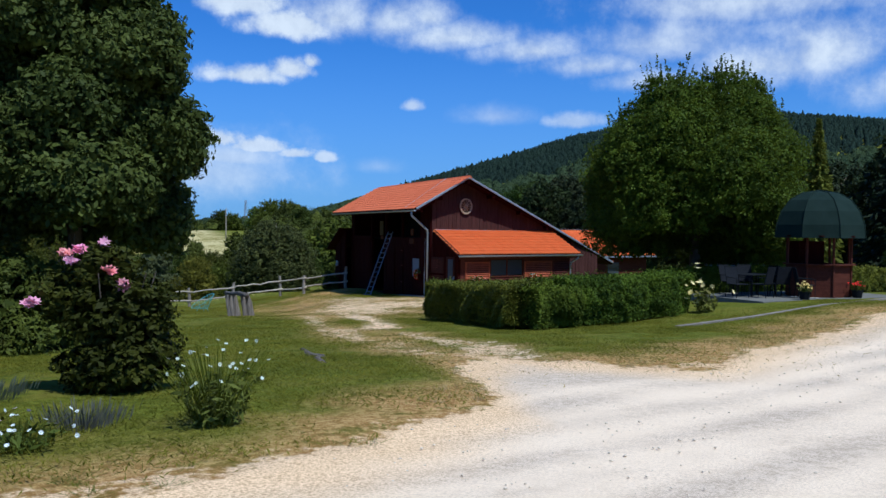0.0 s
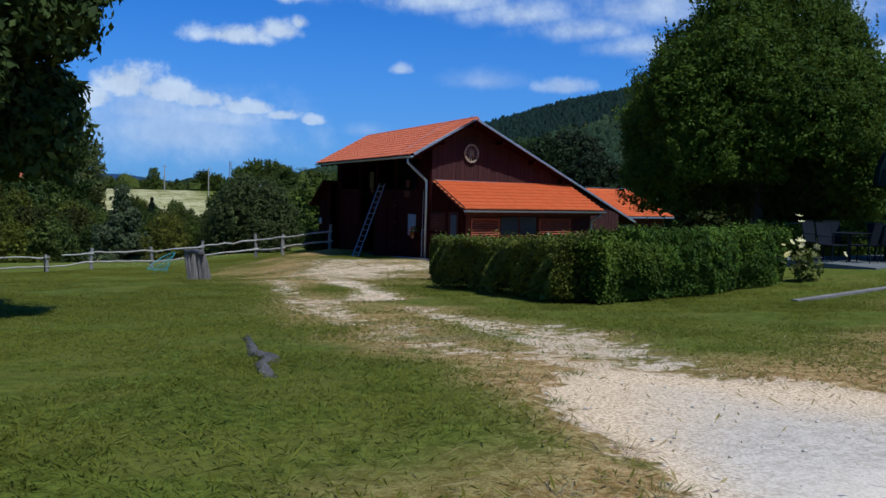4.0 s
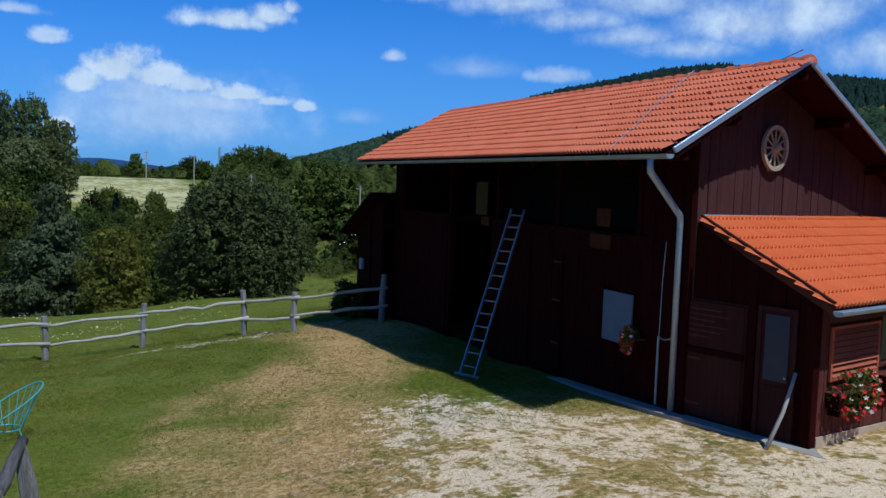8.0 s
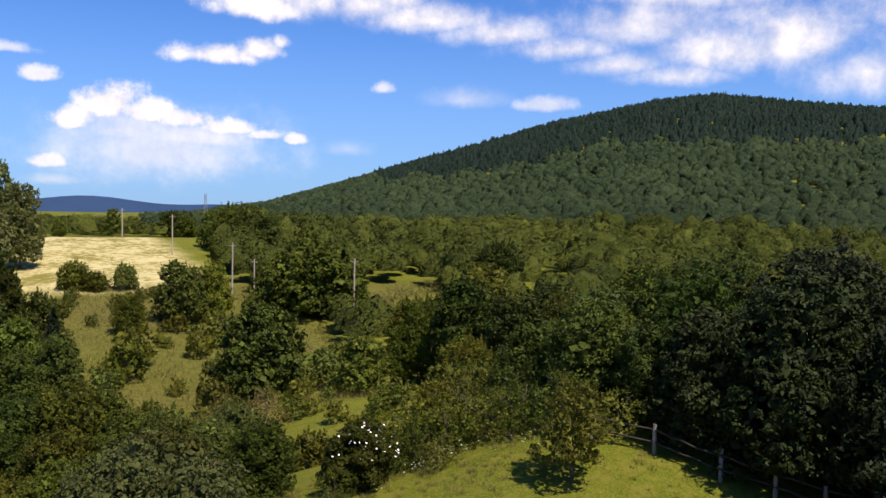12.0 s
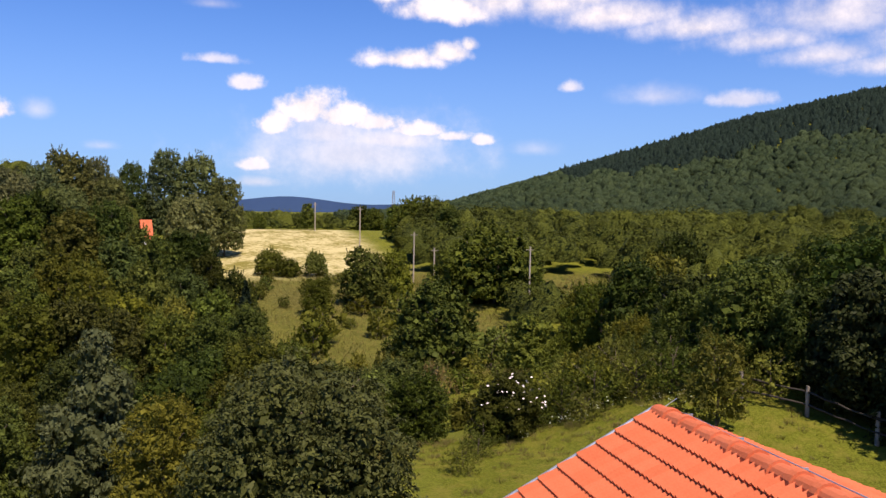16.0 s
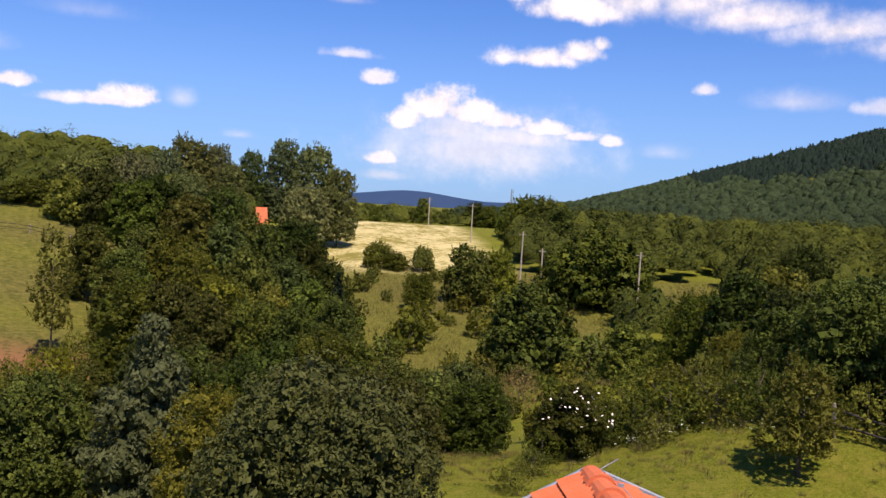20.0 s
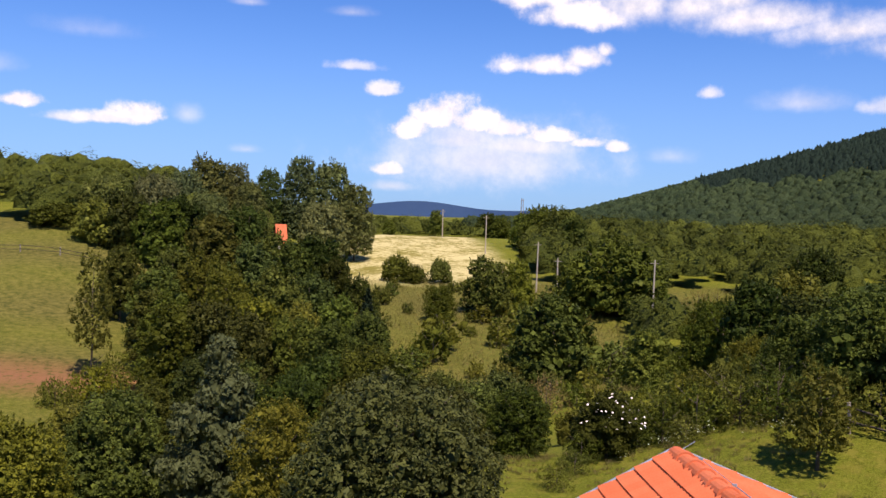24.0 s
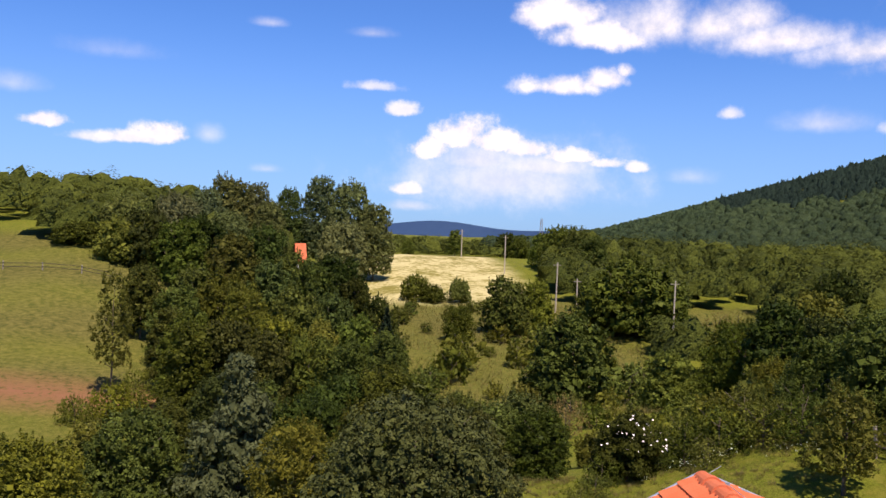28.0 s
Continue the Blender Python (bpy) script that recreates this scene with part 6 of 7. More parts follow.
daisies(on_ground(-15.15, -34.5), 0.42, 90, 0.72, 1)
daisies(on_ground(-16.75, -34.9), 0.4, 50, 0.22, 2, label="low clump of white daisies at the gravel edge")
daisies(on_ground(-17.3, -34.2), 0.45, 50, 0.26, 3, label="low clump of white daisies at the gravel edge")
lav = thing("lavender", "grey-blue lavender clump at the lawn's edge", "lavender", Matrix.Translation(on_ground(-16.25, -34.2)))
M_LAV = foliage("lavender_leaves", (0.060, 0.075, 0.040), (0.120, 0.125, 0.105), 0.2)
rg = np.random.default_rng(41)
for cx, cy in ((0, 0), (-0.9, 1.6)):
    n = 420
    a, r, t = rg.random(n) * 6.28, 0.34 * rg.random(n) ** 0.5, rg.random(n)
    pts = np.stack([cx + np.cos(a) * r * (0.5 + t), cy + np.sin(a) * r * (0.5 + t), 0.02 + 0.15 * t], 1)
    u = np.stack([np.cos(a) * 0.4, np.sin(a) * 0.4, np.ones(n)], 1) * 0.06
    v = np.cross(u, rg.normal(size=(n, 3)))
    v *= 0.006 / np.linalg.norm(v, axis=1, keepdims=True)
    tagged(part("sprigs", quads_mesh("sprigs", pts, u, v, M_LAV), None, lav), kind="stuff")

strip = [on_ground(*p) for p in ((-12.5, -26.4), (-12.62, -27.3), (-12.74, -28.1), (-12.68, -28.6), (-12.86, -29.0), (-12.93, -29.7))]
branch = thing("fallen_branch", "grey weathered branch lying in the grass", "branch")
part("wood", tube([p + Vector((0, 0, -0.035)) for p in strip], [0.045, 0.055, 0.07, 0.08, 0.075, 0.06], 9), M_LOG, branch, smooth_shade=True)
sapling = tree("sapling", "young fruit tree on the lawn near the fence", on_ground(-15.2, 8.0, -0.05), 2.6, 1.6, M_LEAF_MID, 2600, 0.05, 0.25, 8, 17, 0.03, 0.14)

thin_pole = thing("thin_pole", "thin pale pole standing by the stable wing", "pole", Matrix.Translation(on_ground(34.5, 25.5)))
part("shaft", tube([(0, 0, -0.3), (0.05, 0, 5.0), (0.2, 0, 10.6)], [0.05, 0.045, 0.03], 6), M_RAIL, thin_pole)

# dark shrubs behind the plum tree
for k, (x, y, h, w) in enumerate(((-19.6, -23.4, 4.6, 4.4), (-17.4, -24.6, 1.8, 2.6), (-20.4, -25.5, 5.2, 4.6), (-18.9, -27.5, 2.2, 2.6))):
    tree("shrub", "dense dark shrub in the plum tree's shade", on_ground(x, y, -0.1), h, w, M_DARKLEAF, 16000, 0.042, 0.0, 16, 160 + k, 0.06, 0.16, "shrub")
tree("shrub", "small dark shrub at the shed's corner", on_ground(-0.95, 15.6, -0.1), 1.35, 1.2, M_LEAF, 3000, 0.045, 0.0, 10, 171, 0.03, 0.12, "shrub")


# ---- valley trees ----
M_FIRLIT = foliage("fir_sprays", (0.006, 0.012, 0.004), (0.042, 0.056, 0.016), 0.05)
TREE_KINDS = {}
PROPORTIONS = (0.62, 0.84, 1.12, 1.5, 2.0, 2.7)


def broad(label, mat, leaves, leaf, lobes, rows, seed, name="tree", base=0.04, clump=0.23, category="tree", shoots=110):
    """Trees of one kind: rows of x, y, height, width. For each proportion two crowns are made once and then shared."""
    for k, (x, y, h, w) in enumerate(rows):
        slim_by = min(PROPORTIONS, key=lambda p: abs(math.log(p * w / h)))
        key = (mat.name, leaves, leaf, slim_by, k % 2)
        if key not in TREE_KINDS:
            ob = tree(name, label, (0, 0, 0), 8.0 * slim_by, 8.0, mat, int(leaves * (0.45 + 0.5 * slim_by)), leaf, base, int(lobes * (0.6 + 0.4 * slim_by)),
                      seed + k + int(slim_by * 100), 0.16, clump, category, shoots=int(shoots * (0.6 + 0.4 * slim_by)))
            TREE_KINDS[key] = ob
        else:
            ob = tagged(copy_thing(TREE_KINDS[key], Matrix.Identity(4)), label, category)
            ob.name = name
        ob.matrix_basis = Matrix.Translation(on_ground(x, y, -0.2)) @ Matrix.Rotation(k * 2.1 + seed, 4, "Z") @ Matrix.Diagonal((w / 8.0, w / 8.0, h / (8.0 * slim_by), 1))


broad("dark leafy tree on the slope below the barn", M_LEAF, 27000, 0.085, 20,
      [(-14.8, 65.6, 12.0, 5.4), (-6.2, 59.9, 9.3, 5.8), (-7.1, 54.7, 8.2, 5.2), (1.4, 53.2, 5.2, 4.0), (-16.7, 60.6, 9.8, 4.2), (-13.2, 78.4, 14.0, 6.4), (-6.4, 77.2, 12.2, 5.8), (0.3, 44.4, 4.2, 5.6), (4.6, 52.0, 4.8, 4.2), (-3.6, 45.5, 4.4, 4.6)], 11)
broad("leafy green tree on the slope below the barn", M_SLOPE, 27000, 0.085, 20,
      [(-11.5, 62.1, 11.1, 5.4), (-3.2, 60.3, 8.8, 5.4), (-0.9, 61.3, 7.7, 4.2), (-3.5, 51.0, 5.9, 5.2), (-0.4, 51.1, 5.0, 5.0), (3.2, 50.0, 4.1, 4.2), (4.9, 47.6, 3.7, 3.6), (-15.4, 48.8, 8.6, 5.6), (-17.8, 50.1, 8.0, 4.4), (-17.6, 41.5, 7.4, 5.4), (-9.8, 78.9, 13.2, 6.2), (-3.3, 85.4, 11.1, 5.4)], 23)
broad("yellow-green maple in the valley", M_LEAF_YEL, 20000, 0.085, 18, [(-6.6, 42.4, 6.4, 4.4), (26.4, 71.0, 6.0, 5.0), (33.9, 96.1, 9.3, 9.6), (-20.9, 111.7, 13.1, 8.0), (6.8, 144.1, 6.0, 5.7)], 31)
broad("round dark tree in the valley", M_LEAF, 13500, 0.125, 17,
      [(16.6, 100.4, 10.6, 10.4), (37.2, 153.0, 12.9, 17.6), (-46.7, 164.2, 10.1, 11.4), (-37.9, 166.5, 12.8, 11.4), (-27.1, 168.7, 14.5, 10.2), (-13.3, 155.2, 11.9, 11.4), (-16.1, 144.9, 11.8, 9.2), (-9.7, 145.4, 10.2, 6.4), (-14.7, 170.0, 11.0, 7.0)], 41, clump=0.27)
broad("round dark tree in the valley", M_LEAF, 13500, 0.125, 17,
      [(-38.2, 129.7, 11.0, 6.4), (-30.5, 127.1, 12.5, 8.4), (-28.8, 109.0, 10.3, 5.8), (-20.4, 129.2, 13.9, 8.6), (-11.7, 123.1, 10.9, 8.4), (-5.0, 110.5, 12.3, 5.4), (-18.1, 88.6, 13.2, 6.6), (58.3, 114.3, 11.0, 8.7), (35.0, 89.4, 12.0, 8.4), (32.6, 73.9, 9.6, 7.4), (79.3, 169.4, 10.3, 11.4)], 47, clump=0.27)
broad("light green tree in the valley", M_LEAF_MID, 13500, 0.125, 17,
      [(0.4, 182.0, 5.2, 6.0), (3.9, 180.4, 3.2, 5.6), (9.2, 180.6, 4.8, 5.0), (15.0, 151.4, 9.9, 8.8), (19.8, 153.2, 8.9, 7.2), (33.9, 163.3, 9.6, 9.1), (25.3, 93.5, 6.4, 6.2), (40.9, 152.4, 8.6, 10.5), (58.2, 131.7, 11.4, 9.7), (45.2, 129.8, 6.7, 6.4), (27.6, 73.9, 5.7, 6.2), (17.1, 62.1, 2.8, 4.4), (43.0, 124.0, 4.4, 6.2), (28.5, 52.8, 6.5, 7.5), (43.8, 138.0, 4.4, 6.2), (34.4, 241.0, 9.5, 7.4), (36.7, 234.5, 11.8, 9.4), (40.7, 226.6, 13.0, 9.0), (36.4, 212.5, 9.5, 8.0), (42.5, 216.1, 12.0, 8.6), (-0.7, 291.1, 5.7, 4.2), (14.8, 305.6, 9.8, 5.4), (31.6, 304.0, 8.7, 8.0), (36.0, 298.4, 7.2, 8.0)], 53, clump=0.27)
broad("light green tree in the valley", M_LEAF_MID, 13500, 0.125, 17,
      [(-60.9, 170.0, 4.0, 10.4), (-51.4, 162.8, 7.6, 9.2), (-40.6, 160.7, 11.3, 10.4), (-30.2, 152.8, 14.0, 10.4), (-20.1, 154.5, 12.4, 8.4), (-30.6, 119.3, 11.0, 7.8), (-25.7, 123.0, 13.0, 8.4), (-15.5, 116.6, 12.3, 8.0), (-7.1, 100.3, 12.0, 6.0), (-21.3, 87.8, 12.7, 6.6), (-13.3, 86.6, 14.0, 6.4), (-10.5, 98.0, 11.5, 6.6), (-24.5, 100.0, 11.6, 7.0)], 57, clump=0.27)
broad("tall old tree on the skyline", M_SKYLINE, 15000, 0.12, 30,
      [(-22.4, 219.3, 24.0, 9.4), (-15.0, 217.0, 23.4, 12.0), (-9.0, 213.5, 18.6, 9.4), (-29.3, 218.6, 18.7, 7.4), (-41.0, 206.4, 16.4, 12.0), (-45.0, 202.7, 11.9, 10.0), (-35.9, 210.5, 17.5, 8.4), (-31.8, 203.2, 15.2, 8.0), (-15.9, 210.2, 14.0, 12.0), (-30.0, 190.0, 11.0, 9.0), (-38.0, 188.0, 11.0, 10.0), (-47.0, 185.0, 10.0, 11.0), (-55.0, 180.0, 8.0, 11.0)], 61, clump=0.30, shoots=200)
tree("tree", "dense very dark fruit tree behind the pole fence", on_ground(-1.6, 31.4, -0.2), 6.0, 6.8, M_DARKLEAF, 36000, 0.062, 0.04, 26, 19, 0.14, 0.2)
for k, (x, y, h, w) in enumerate(((24.6, 41.6, 7.4, 5.6), (28.0, 43.5, 8.4, 6.4), (31.5, 33.0, 8.0, 7.0), (21.2, 45.0, 5.8, 5.0), (22.6, 41.8, 5.2, 4.4), (24.4, 48.5, 6.8, 5.8), (27.5, 47.0, 7.6, 6.0), (20.4, 49.5, 5.2, 4.8))):
    tree("tree", "dark leafy tree crowding the lawn fence", on_ground(x, y, -0.2), h, w, M_PLUM, 14000, 0.075, 0.03, 24, 170 + k, 0.14, 0.26)
slim = tree("young_tree", "slender sparse tree by the meadow", on_ground(-33.9, 104.0, -0.2), 15.4, 4.4, M_LEAF_YEL, 5200, 0.085, 0.16, 34, 71, 0.13, 0.30, shoots=160)
broad("rounded green bush below the slender tree", M_LEAF_MID, 9000, 0.085, 16, [(-31.4, 97.0, 3.8, 5.8), (-34.6, 95.0, 2.8, 4.0), (-30.4, 101.0, 4.6, 4.2)], 72, "bush", 0.02, 0.26, "bush")
apple = tree("apple_tree", "small pale fruit tree on the mown lawn", on_ground(15.9, 38.3, -0.1), 4.5, 3.2, M_LEAF_YEL, 6500, 0.05, 0.16, 20, 73, 0.09, 0.13, shoots=70)
elder = tree("elder_bush", "elder bush with flat white flower heads", on_ground(8.6, 44.4, -0.1), 3.3, 3.1, M_LEAF, 14000, 0.065, 0.02, 14, 75, 0.07, 0.18, "bush")
rg = np.random.default_rng(76)
d = rg.normal(size=(34, 3))
d[:, 2], d[:, 1] = abs(d[:, 2]) * 0.8, -abs(d[:, 1])
d /= np.linalg.norm(d, axis=1, keepdims=True)
rosettes("blossoms", rg, d * np.array([1.6, 1.6, 1.75]) + np.array([0.2, 0, 0]) + np.array([0, 0, 1.6]), 0.062, M_FLW, elder, 7)
for k, (x, y, h, w) in enumerate(((25.6, 35.4, 9.4, 7.6), (27.2, 31.0, 8.4, 7.6), (23.4, 38.6, 6.8, 5.2), (29.5, 38.0, 9.8, 8.4))):
    tree("fir_tree", "dark broad fir behind the lawn fence", on_ground(x, y, -0.2), h, w, M_FIRLIT, 22000, 0.10, 0.03, 34, 80 + k, 0.2, 0.30, "conifer")
spruce = thing("blue_spruce", "grey-blue old spruce among leafy trees", "conifer", Matrix.Translation(on_ground(-9.9, 46.6, -0.2)) @ Matrix.Diagonal((1.0, 1.0, 1.22, 1)))
rg = np.random.default_rng(91)
part("trunk", tube([(0, 0, -0.3), (0.1, 0, 4.0), (0, 0, 8.3)], [0.2, 0.14, 0.03], 7), M_BARK, spruce, smooth_shade=True)
part("crown", crown("crown", rg, [(0, 0, 7.6, 0.7, 0.7, 1.1), (0.3, 0, 6.2, 1.3, 1.2, 1.0), (-0.6, 0.2, 5.0, 1.7, 1.5, 1.0), (0.9, 0, 4.4, 1.7, 1.5, 0.9), (-1.0, 0, 3.2, 2.0, 1.8, 1.0), (1.2, 0.2, 2.8, 2.0, 1.8, 1.0), (0, 0, 1.8, 2.4, 2.2, 0.9)], 16000, 0.10, M_NEEDLE, 0.26), None, spruce)
conifer("fir_tree", "dark narrow fir in the valley", on_ground(-3.6, 92.0, -0.2), 12.0, 5.4, M_FIR, 95, 8000, 0.2)

# ---- poles, far house, mast ----
def pole_line(x, y, tall, seed):
    rng = random.Random(seed)
    p = on_ground(x, y)
    ob = thing("utility_pole", "pale weathered utility pole at the field", "pole", Matrix.Translation(p), "utility poles")
    part("shaft", tube([(0, 0, -0.5), (rng.uniform(-0.1, 0.1), 0, tall)], [0.17, 0.12], 8), M_RAIL, ob)
    part("crossarm", box((-0.7, -0.05, tall - 0.6), (0.7, 0.05, tall - 0.48)), M_GREY, ob)
    return ob


for k, (x, y, h) in enumerate(((27.0, 173.5, 9.6), (30.1, 168.8, 7.3), (41.2, 145.5, 10.6), (23.1, 227.7, 9.6), (14.4, 262.0, 8.0))):
    pole_line(x, y, h, k)
mast = thing("lattice_mast", "thin lattice radio mast above far trees", "mast", Matrix.Translation(on_ground(64.0, 440.0)))
for sx, sy in ((-1, -1), (1, -1), (0, 1)):
    part("leg", tube([(sx * 1.2, sy * 1.2, 0), (sx * 0.4, sy * 0.4, 17.5)], 0.12, 5), M_GREY, mast)
for k in range(8):
    w0 = 1.2 - 0.1 * k
    part("brace", tube([(-w0, -w0, k * 2.1), (w0 * 0.92, -w0 * 0.92, k * 2.1 + 2.0)], 0.07, 4), M_GREY, mast)
farm = thing("far_house", "far house gable with an orange tile roof", "house", Matrix.Translation(on_ground(-23.6, 192.0, -0.4)) @ Matrix.Rotation(0.3, 4, "Z") @ Matrix.Diagonal((0.34, 0.75, 1.45, 1)))
part("wall", box((-3, -2.4, -3), (3, 2.4, 4.0)), M_CONC, farm)
part("roof", slab([(-3.4, -2.8, 3.8), (3.4, -2.8, 3.8), (3.4, 0, 6.4), (-3.4, 0, 6.4)], 0.15), M_TILE, farm)
part("roof", slab([(3.4, 2.8, 3.8), (-3.4, 2.8, 3.8), (-3.4, 0, 6.4), (3.4, 0, 6.4)], 0.15), M_TILE, farm)

# ---- woods beyond ----
def woods(name, label, places, per, leaf, mat, seed):
    """One mesh of many crowns made of leaf clumps. places: rows of x, y, width, height."""
    rng = np.random.default_rng(seed)
    n = len(places)
    z0 = height(places[:, 0], places[:, 1])
    d = rng.normal(size=(n, per, 3))
    d /= np.linalg.norm(d, axis=2, keepdims=True)
    d[:, :, 2] = np.where(d[:, :, 2] < -0.3, -d[:, :, 2], d[:, :, 2])
    ph = rng.random((n, 1, 3)) * 6.28
    k = 1 + 0.2 * np.sin(4 * d[:, :, 0] + ph[:, :, 0]) * np.sin(4 * d[:, :, 1] + ph[:, :, 1]) + 0.15 * np.sin(7 * d[:, :, 2] + ph[:, :, 2]) + 0.03 * rng.normal(size=(n, per)).clip(-2, 1.5)
    half = np.stack([places[:, 2] * 0.46, places[:, 2] * 0.46, places[:, 3] * 0.48], 1)[:, None, :]
    base = np.stack([places[:, 0], places[:, 1], z0 + places[:, 3] * 0.45], 1)[:, None, :]
    pts = (base + d * half * k[:, :, None]).reshape(-1, 3)
    nor = (d + 0.28 * rng.normal(size=d.shape) + np.array([0, 0, 0.7])).reshape(-1, 3)
    size = np.repeat(leaf * places[:, 2] / 8.0, per)[:, None]
    u, v = facing(rng, nor, 1.0, 0.6)
    return tagged(new(name, quads_mesh(name, pts, u * size, v * size, mat)), label, "woods", kind="stuff")


def domes(name, label, places, mat, seed, pointed=0.0):
    """One mesh of many lumpy crowns for woods too far off to show leaves. places: rows of x, y, width, height."""
    rng = np.random.default_rng(seed)
    n = len(places)
    z0 = height(places[:, 0], places[:, 1])
    lat, lon = np.meshgrid(np.array([-0.1, 0.5, 1.05]), np.arange(6) * 2 * np.pi / 6, indexing="ij")
    unit = np.stack([np.cos(lat) * np.cos(lon + lat), np.cos(lat) * np.sin(lon + lat), np.sin(lat)], -1).reshape(-1, 3)
    unit = np.concatenate([unit, [[0, 0, 1.0]]])
    r = (1 + 0.17 * rng.normal(size=(n, len(unit), 1))) * (0.8 + 0.45 * rng.random((n, 1, 1)))
    pts = unit[None] * r
    if pointed:
        pts[:, :, :2] *= (1 - pointed * np.clip(unit[:, 2], 0, 1))[None, :, None]
    size = np.stack([places[:, 2] * 0.56, places[:, 2] * 0.56, places[:, 3] * (0.55 + 0.25 * pointed)], 1)[:, None]
    co = pts * size + np.stack([places[:, 0], places[:, 1], z0 + places[:, 3] * 0.4], 1)[:, None]
    ring = np.arange(6)
    quads = np.concatenate([np.stack([k * 6 + ring, k * 6 + (ring + 1) % 6, k * 6 + 6 + (ring + 1) % 6, k * 6 + 6 + ring], 1) for k in range(2)])
    tris = np.stack([12 + ring, 12 + (ring + 1) % 6, 0 * ring + 18], 1)
    step = (19 * np.arange(n))[:, None, None]
    loops = np.concatenate([(quads[None] + step).reshape(-1), (tris[None] + step).reshape(-1)])
    starts = np.concatenate([np.arange(n * 12) * 4, n * 48 + np.arange(n * 6) * 3])
    me = bpy.data.meshes.new(name)
    me.vertices.add(19 * n)
    me.vertices.foreach_set("co", co.astype(np.float32).ravel())
    me.loops.add(len(loops))
    me.loops.foreach_set("vertex_index", loops.astype(np.int32))
    me.polygons.add(len(starts))
    me.polygons.foreach_set("loop_start", starts.astype(np.int32))
    me.materials.append(mat)
    me.update(calc_edges=True)
    me.shade_smooth()
    return tagged(new(name, me), label, "woods", kind="stuff")


def forest_material(name, dark, light, grain=0.5):
    mat, n, b = material(name, 0.9)
    co = n.add("ShaderNodeTexCoord").outputs["Object"]
    geo = n.add("ShaderNodeNewGeometry").outputs["Random Per Island"]
    leafy = n.noise(co, grain, 5.0, 0.8)
    patch = n.noise(co, 0.012, 3.0)
    f = n.math("ADD", n.math("MULTIPLY", geo, 0.30), n.math("MULTIPLY", leafy, 0.55))
    f = n.math("ADD", f, n.math("MULTIPLY", n.math("SUBTRACT", patch, 0.45), 0.7), clamp=True)
    n.link(n.mix(n.ramp(f, 0.10, 0.85), dark, light), b.inputs["Base Color"])
    bump(n, b, leafy, 1.0, 2.2)
    return mat


M_WOODS = forest_material("woods_crowns", (0.032, 0.046, 0.009), (0.146, 0.166, 0.026))
# Distance haze is put into the hill and pine colours as bluer greens.
M_HILL = forest_material("hill_crowns", (0.026, 0.046, 0.022), (0.070, 0.100, 0.040), 0.8)
M_PINES = forest_material("pine_crowns", (0.013, 0.025, 0.018), (0.024, 0.042, 0.028), 0.35)


def scatter(n, r0, r1, az0, az1, seed, keep, w=(5, 9), h=(6, 10)):
    rng = np.random.default_rng(seed)
    r = np.sqrt(r0 * r0 + (r1 * r1 - r0 * r0) * rng.random(n))
    az = np.radians(az0 + (az1 - az0) * rng.random(n))
    x, y = r * np.sin(az), 8 + r * np.cos(az)
    ok = keep(x, y, np.degrees(az), r)
    s = rng.random(n)
    return np.stack([x, y, w[0] + (w[1] - w[0]) * s, h[0] + (h[1] - h[0]) * s * (0.7 + 0.6 * rng.random(n))], 1)[ok]


def open_land(x, y):
    """Where no trees stand: the field, the western meadow and the clearings."""
    meadow = (x < -33) & (y > 85) & (y < 163 - 0.1 * (x + 33)) & (x > -150)
    clear = (x > -2) & (x < 34) & (y > 100) & (y < 182)
    az, r = np.degrees(np.arctan2(x, y - 8)), np.hypot(x, y - 8)
    dry = (az > 17.0) & (az < 22.6) & (r > 126) & (r < 184)
    return (field_at(x, y) > 0.02) | meadow | clear | dry


def keep_mid(x, y, az, r):
    return ~open_land(x, y) & ~((x > -40) & (x < 40) & (y < 125)) & ~((x > 22) & (x < 34) & (y > 125) & (y < 186)) & ~((az > -9) & (az < 9) & (y < 285))


near_rows = np.concatenate([scatter(1150, 115, 330, 9, 62, 1, keep_mid, (4.5, 9), (5.5, 10)), scatter(300, 62, 130, 22, 62, 4, lambda x, y, az, r: x > 37, (4.5, 7.5), (6, 10))])
west_rows = scatter(1900, 172, 640, -50, -8, 2, lambda x, y, az, r: ~open_land(x, y), (5, 9.5), (5, 9))
edge_rows = scatter(700, 285, 640, -9, 13, 6, lambda x, y, az, r: r > 0, (4.5, 8), (3, 7.5))
near_rows = near_rows[np.argsort(np.hypot(near_rows[:, 0] - 20, near_rows[:, 1] - 60))]
pick_rows = [tuple(float(c) for c in r) for r in near_rows[:180]]
near_rows = near_rows[180:]
for kind_mat, first in ((M_LEAF, 0), (M_LEAF_MID, 1), (M_LEAF_MID, 2), (M_LEAF_YEL, 3)):
    broad("leafy tree in the woods of the valley side", kind_mat, 13500, 0.125, 17, [(x, y, h, w * 1.1) for x, y, w, h in pick_rows[first::4]], 401 + first, clump=0.27)
woods("near_woods", "mixed green woods on the valley side", near_rows, 300, 0.27, M_WOODS, 3)
domes("near_woods_mass", "inner mass of the woods on the valley side", near_rows * np.array([1, 1, 0.8, 0.82]), M_WOODS, 23)
woods("western_woods", "mixed green woods on the western hill", west_rows, 260, 0.30, M_WOODS, 5)
domes("western_woods_mass", "inner mass of the western woods", west_rows * np.array([1, 1, 0.86, 0.90]), M_WOODS, 25)
woods("field_edge_woods", "line of woods beyond the flowering field", edge_rows, 130, 0.36, M_WOODS, 7)
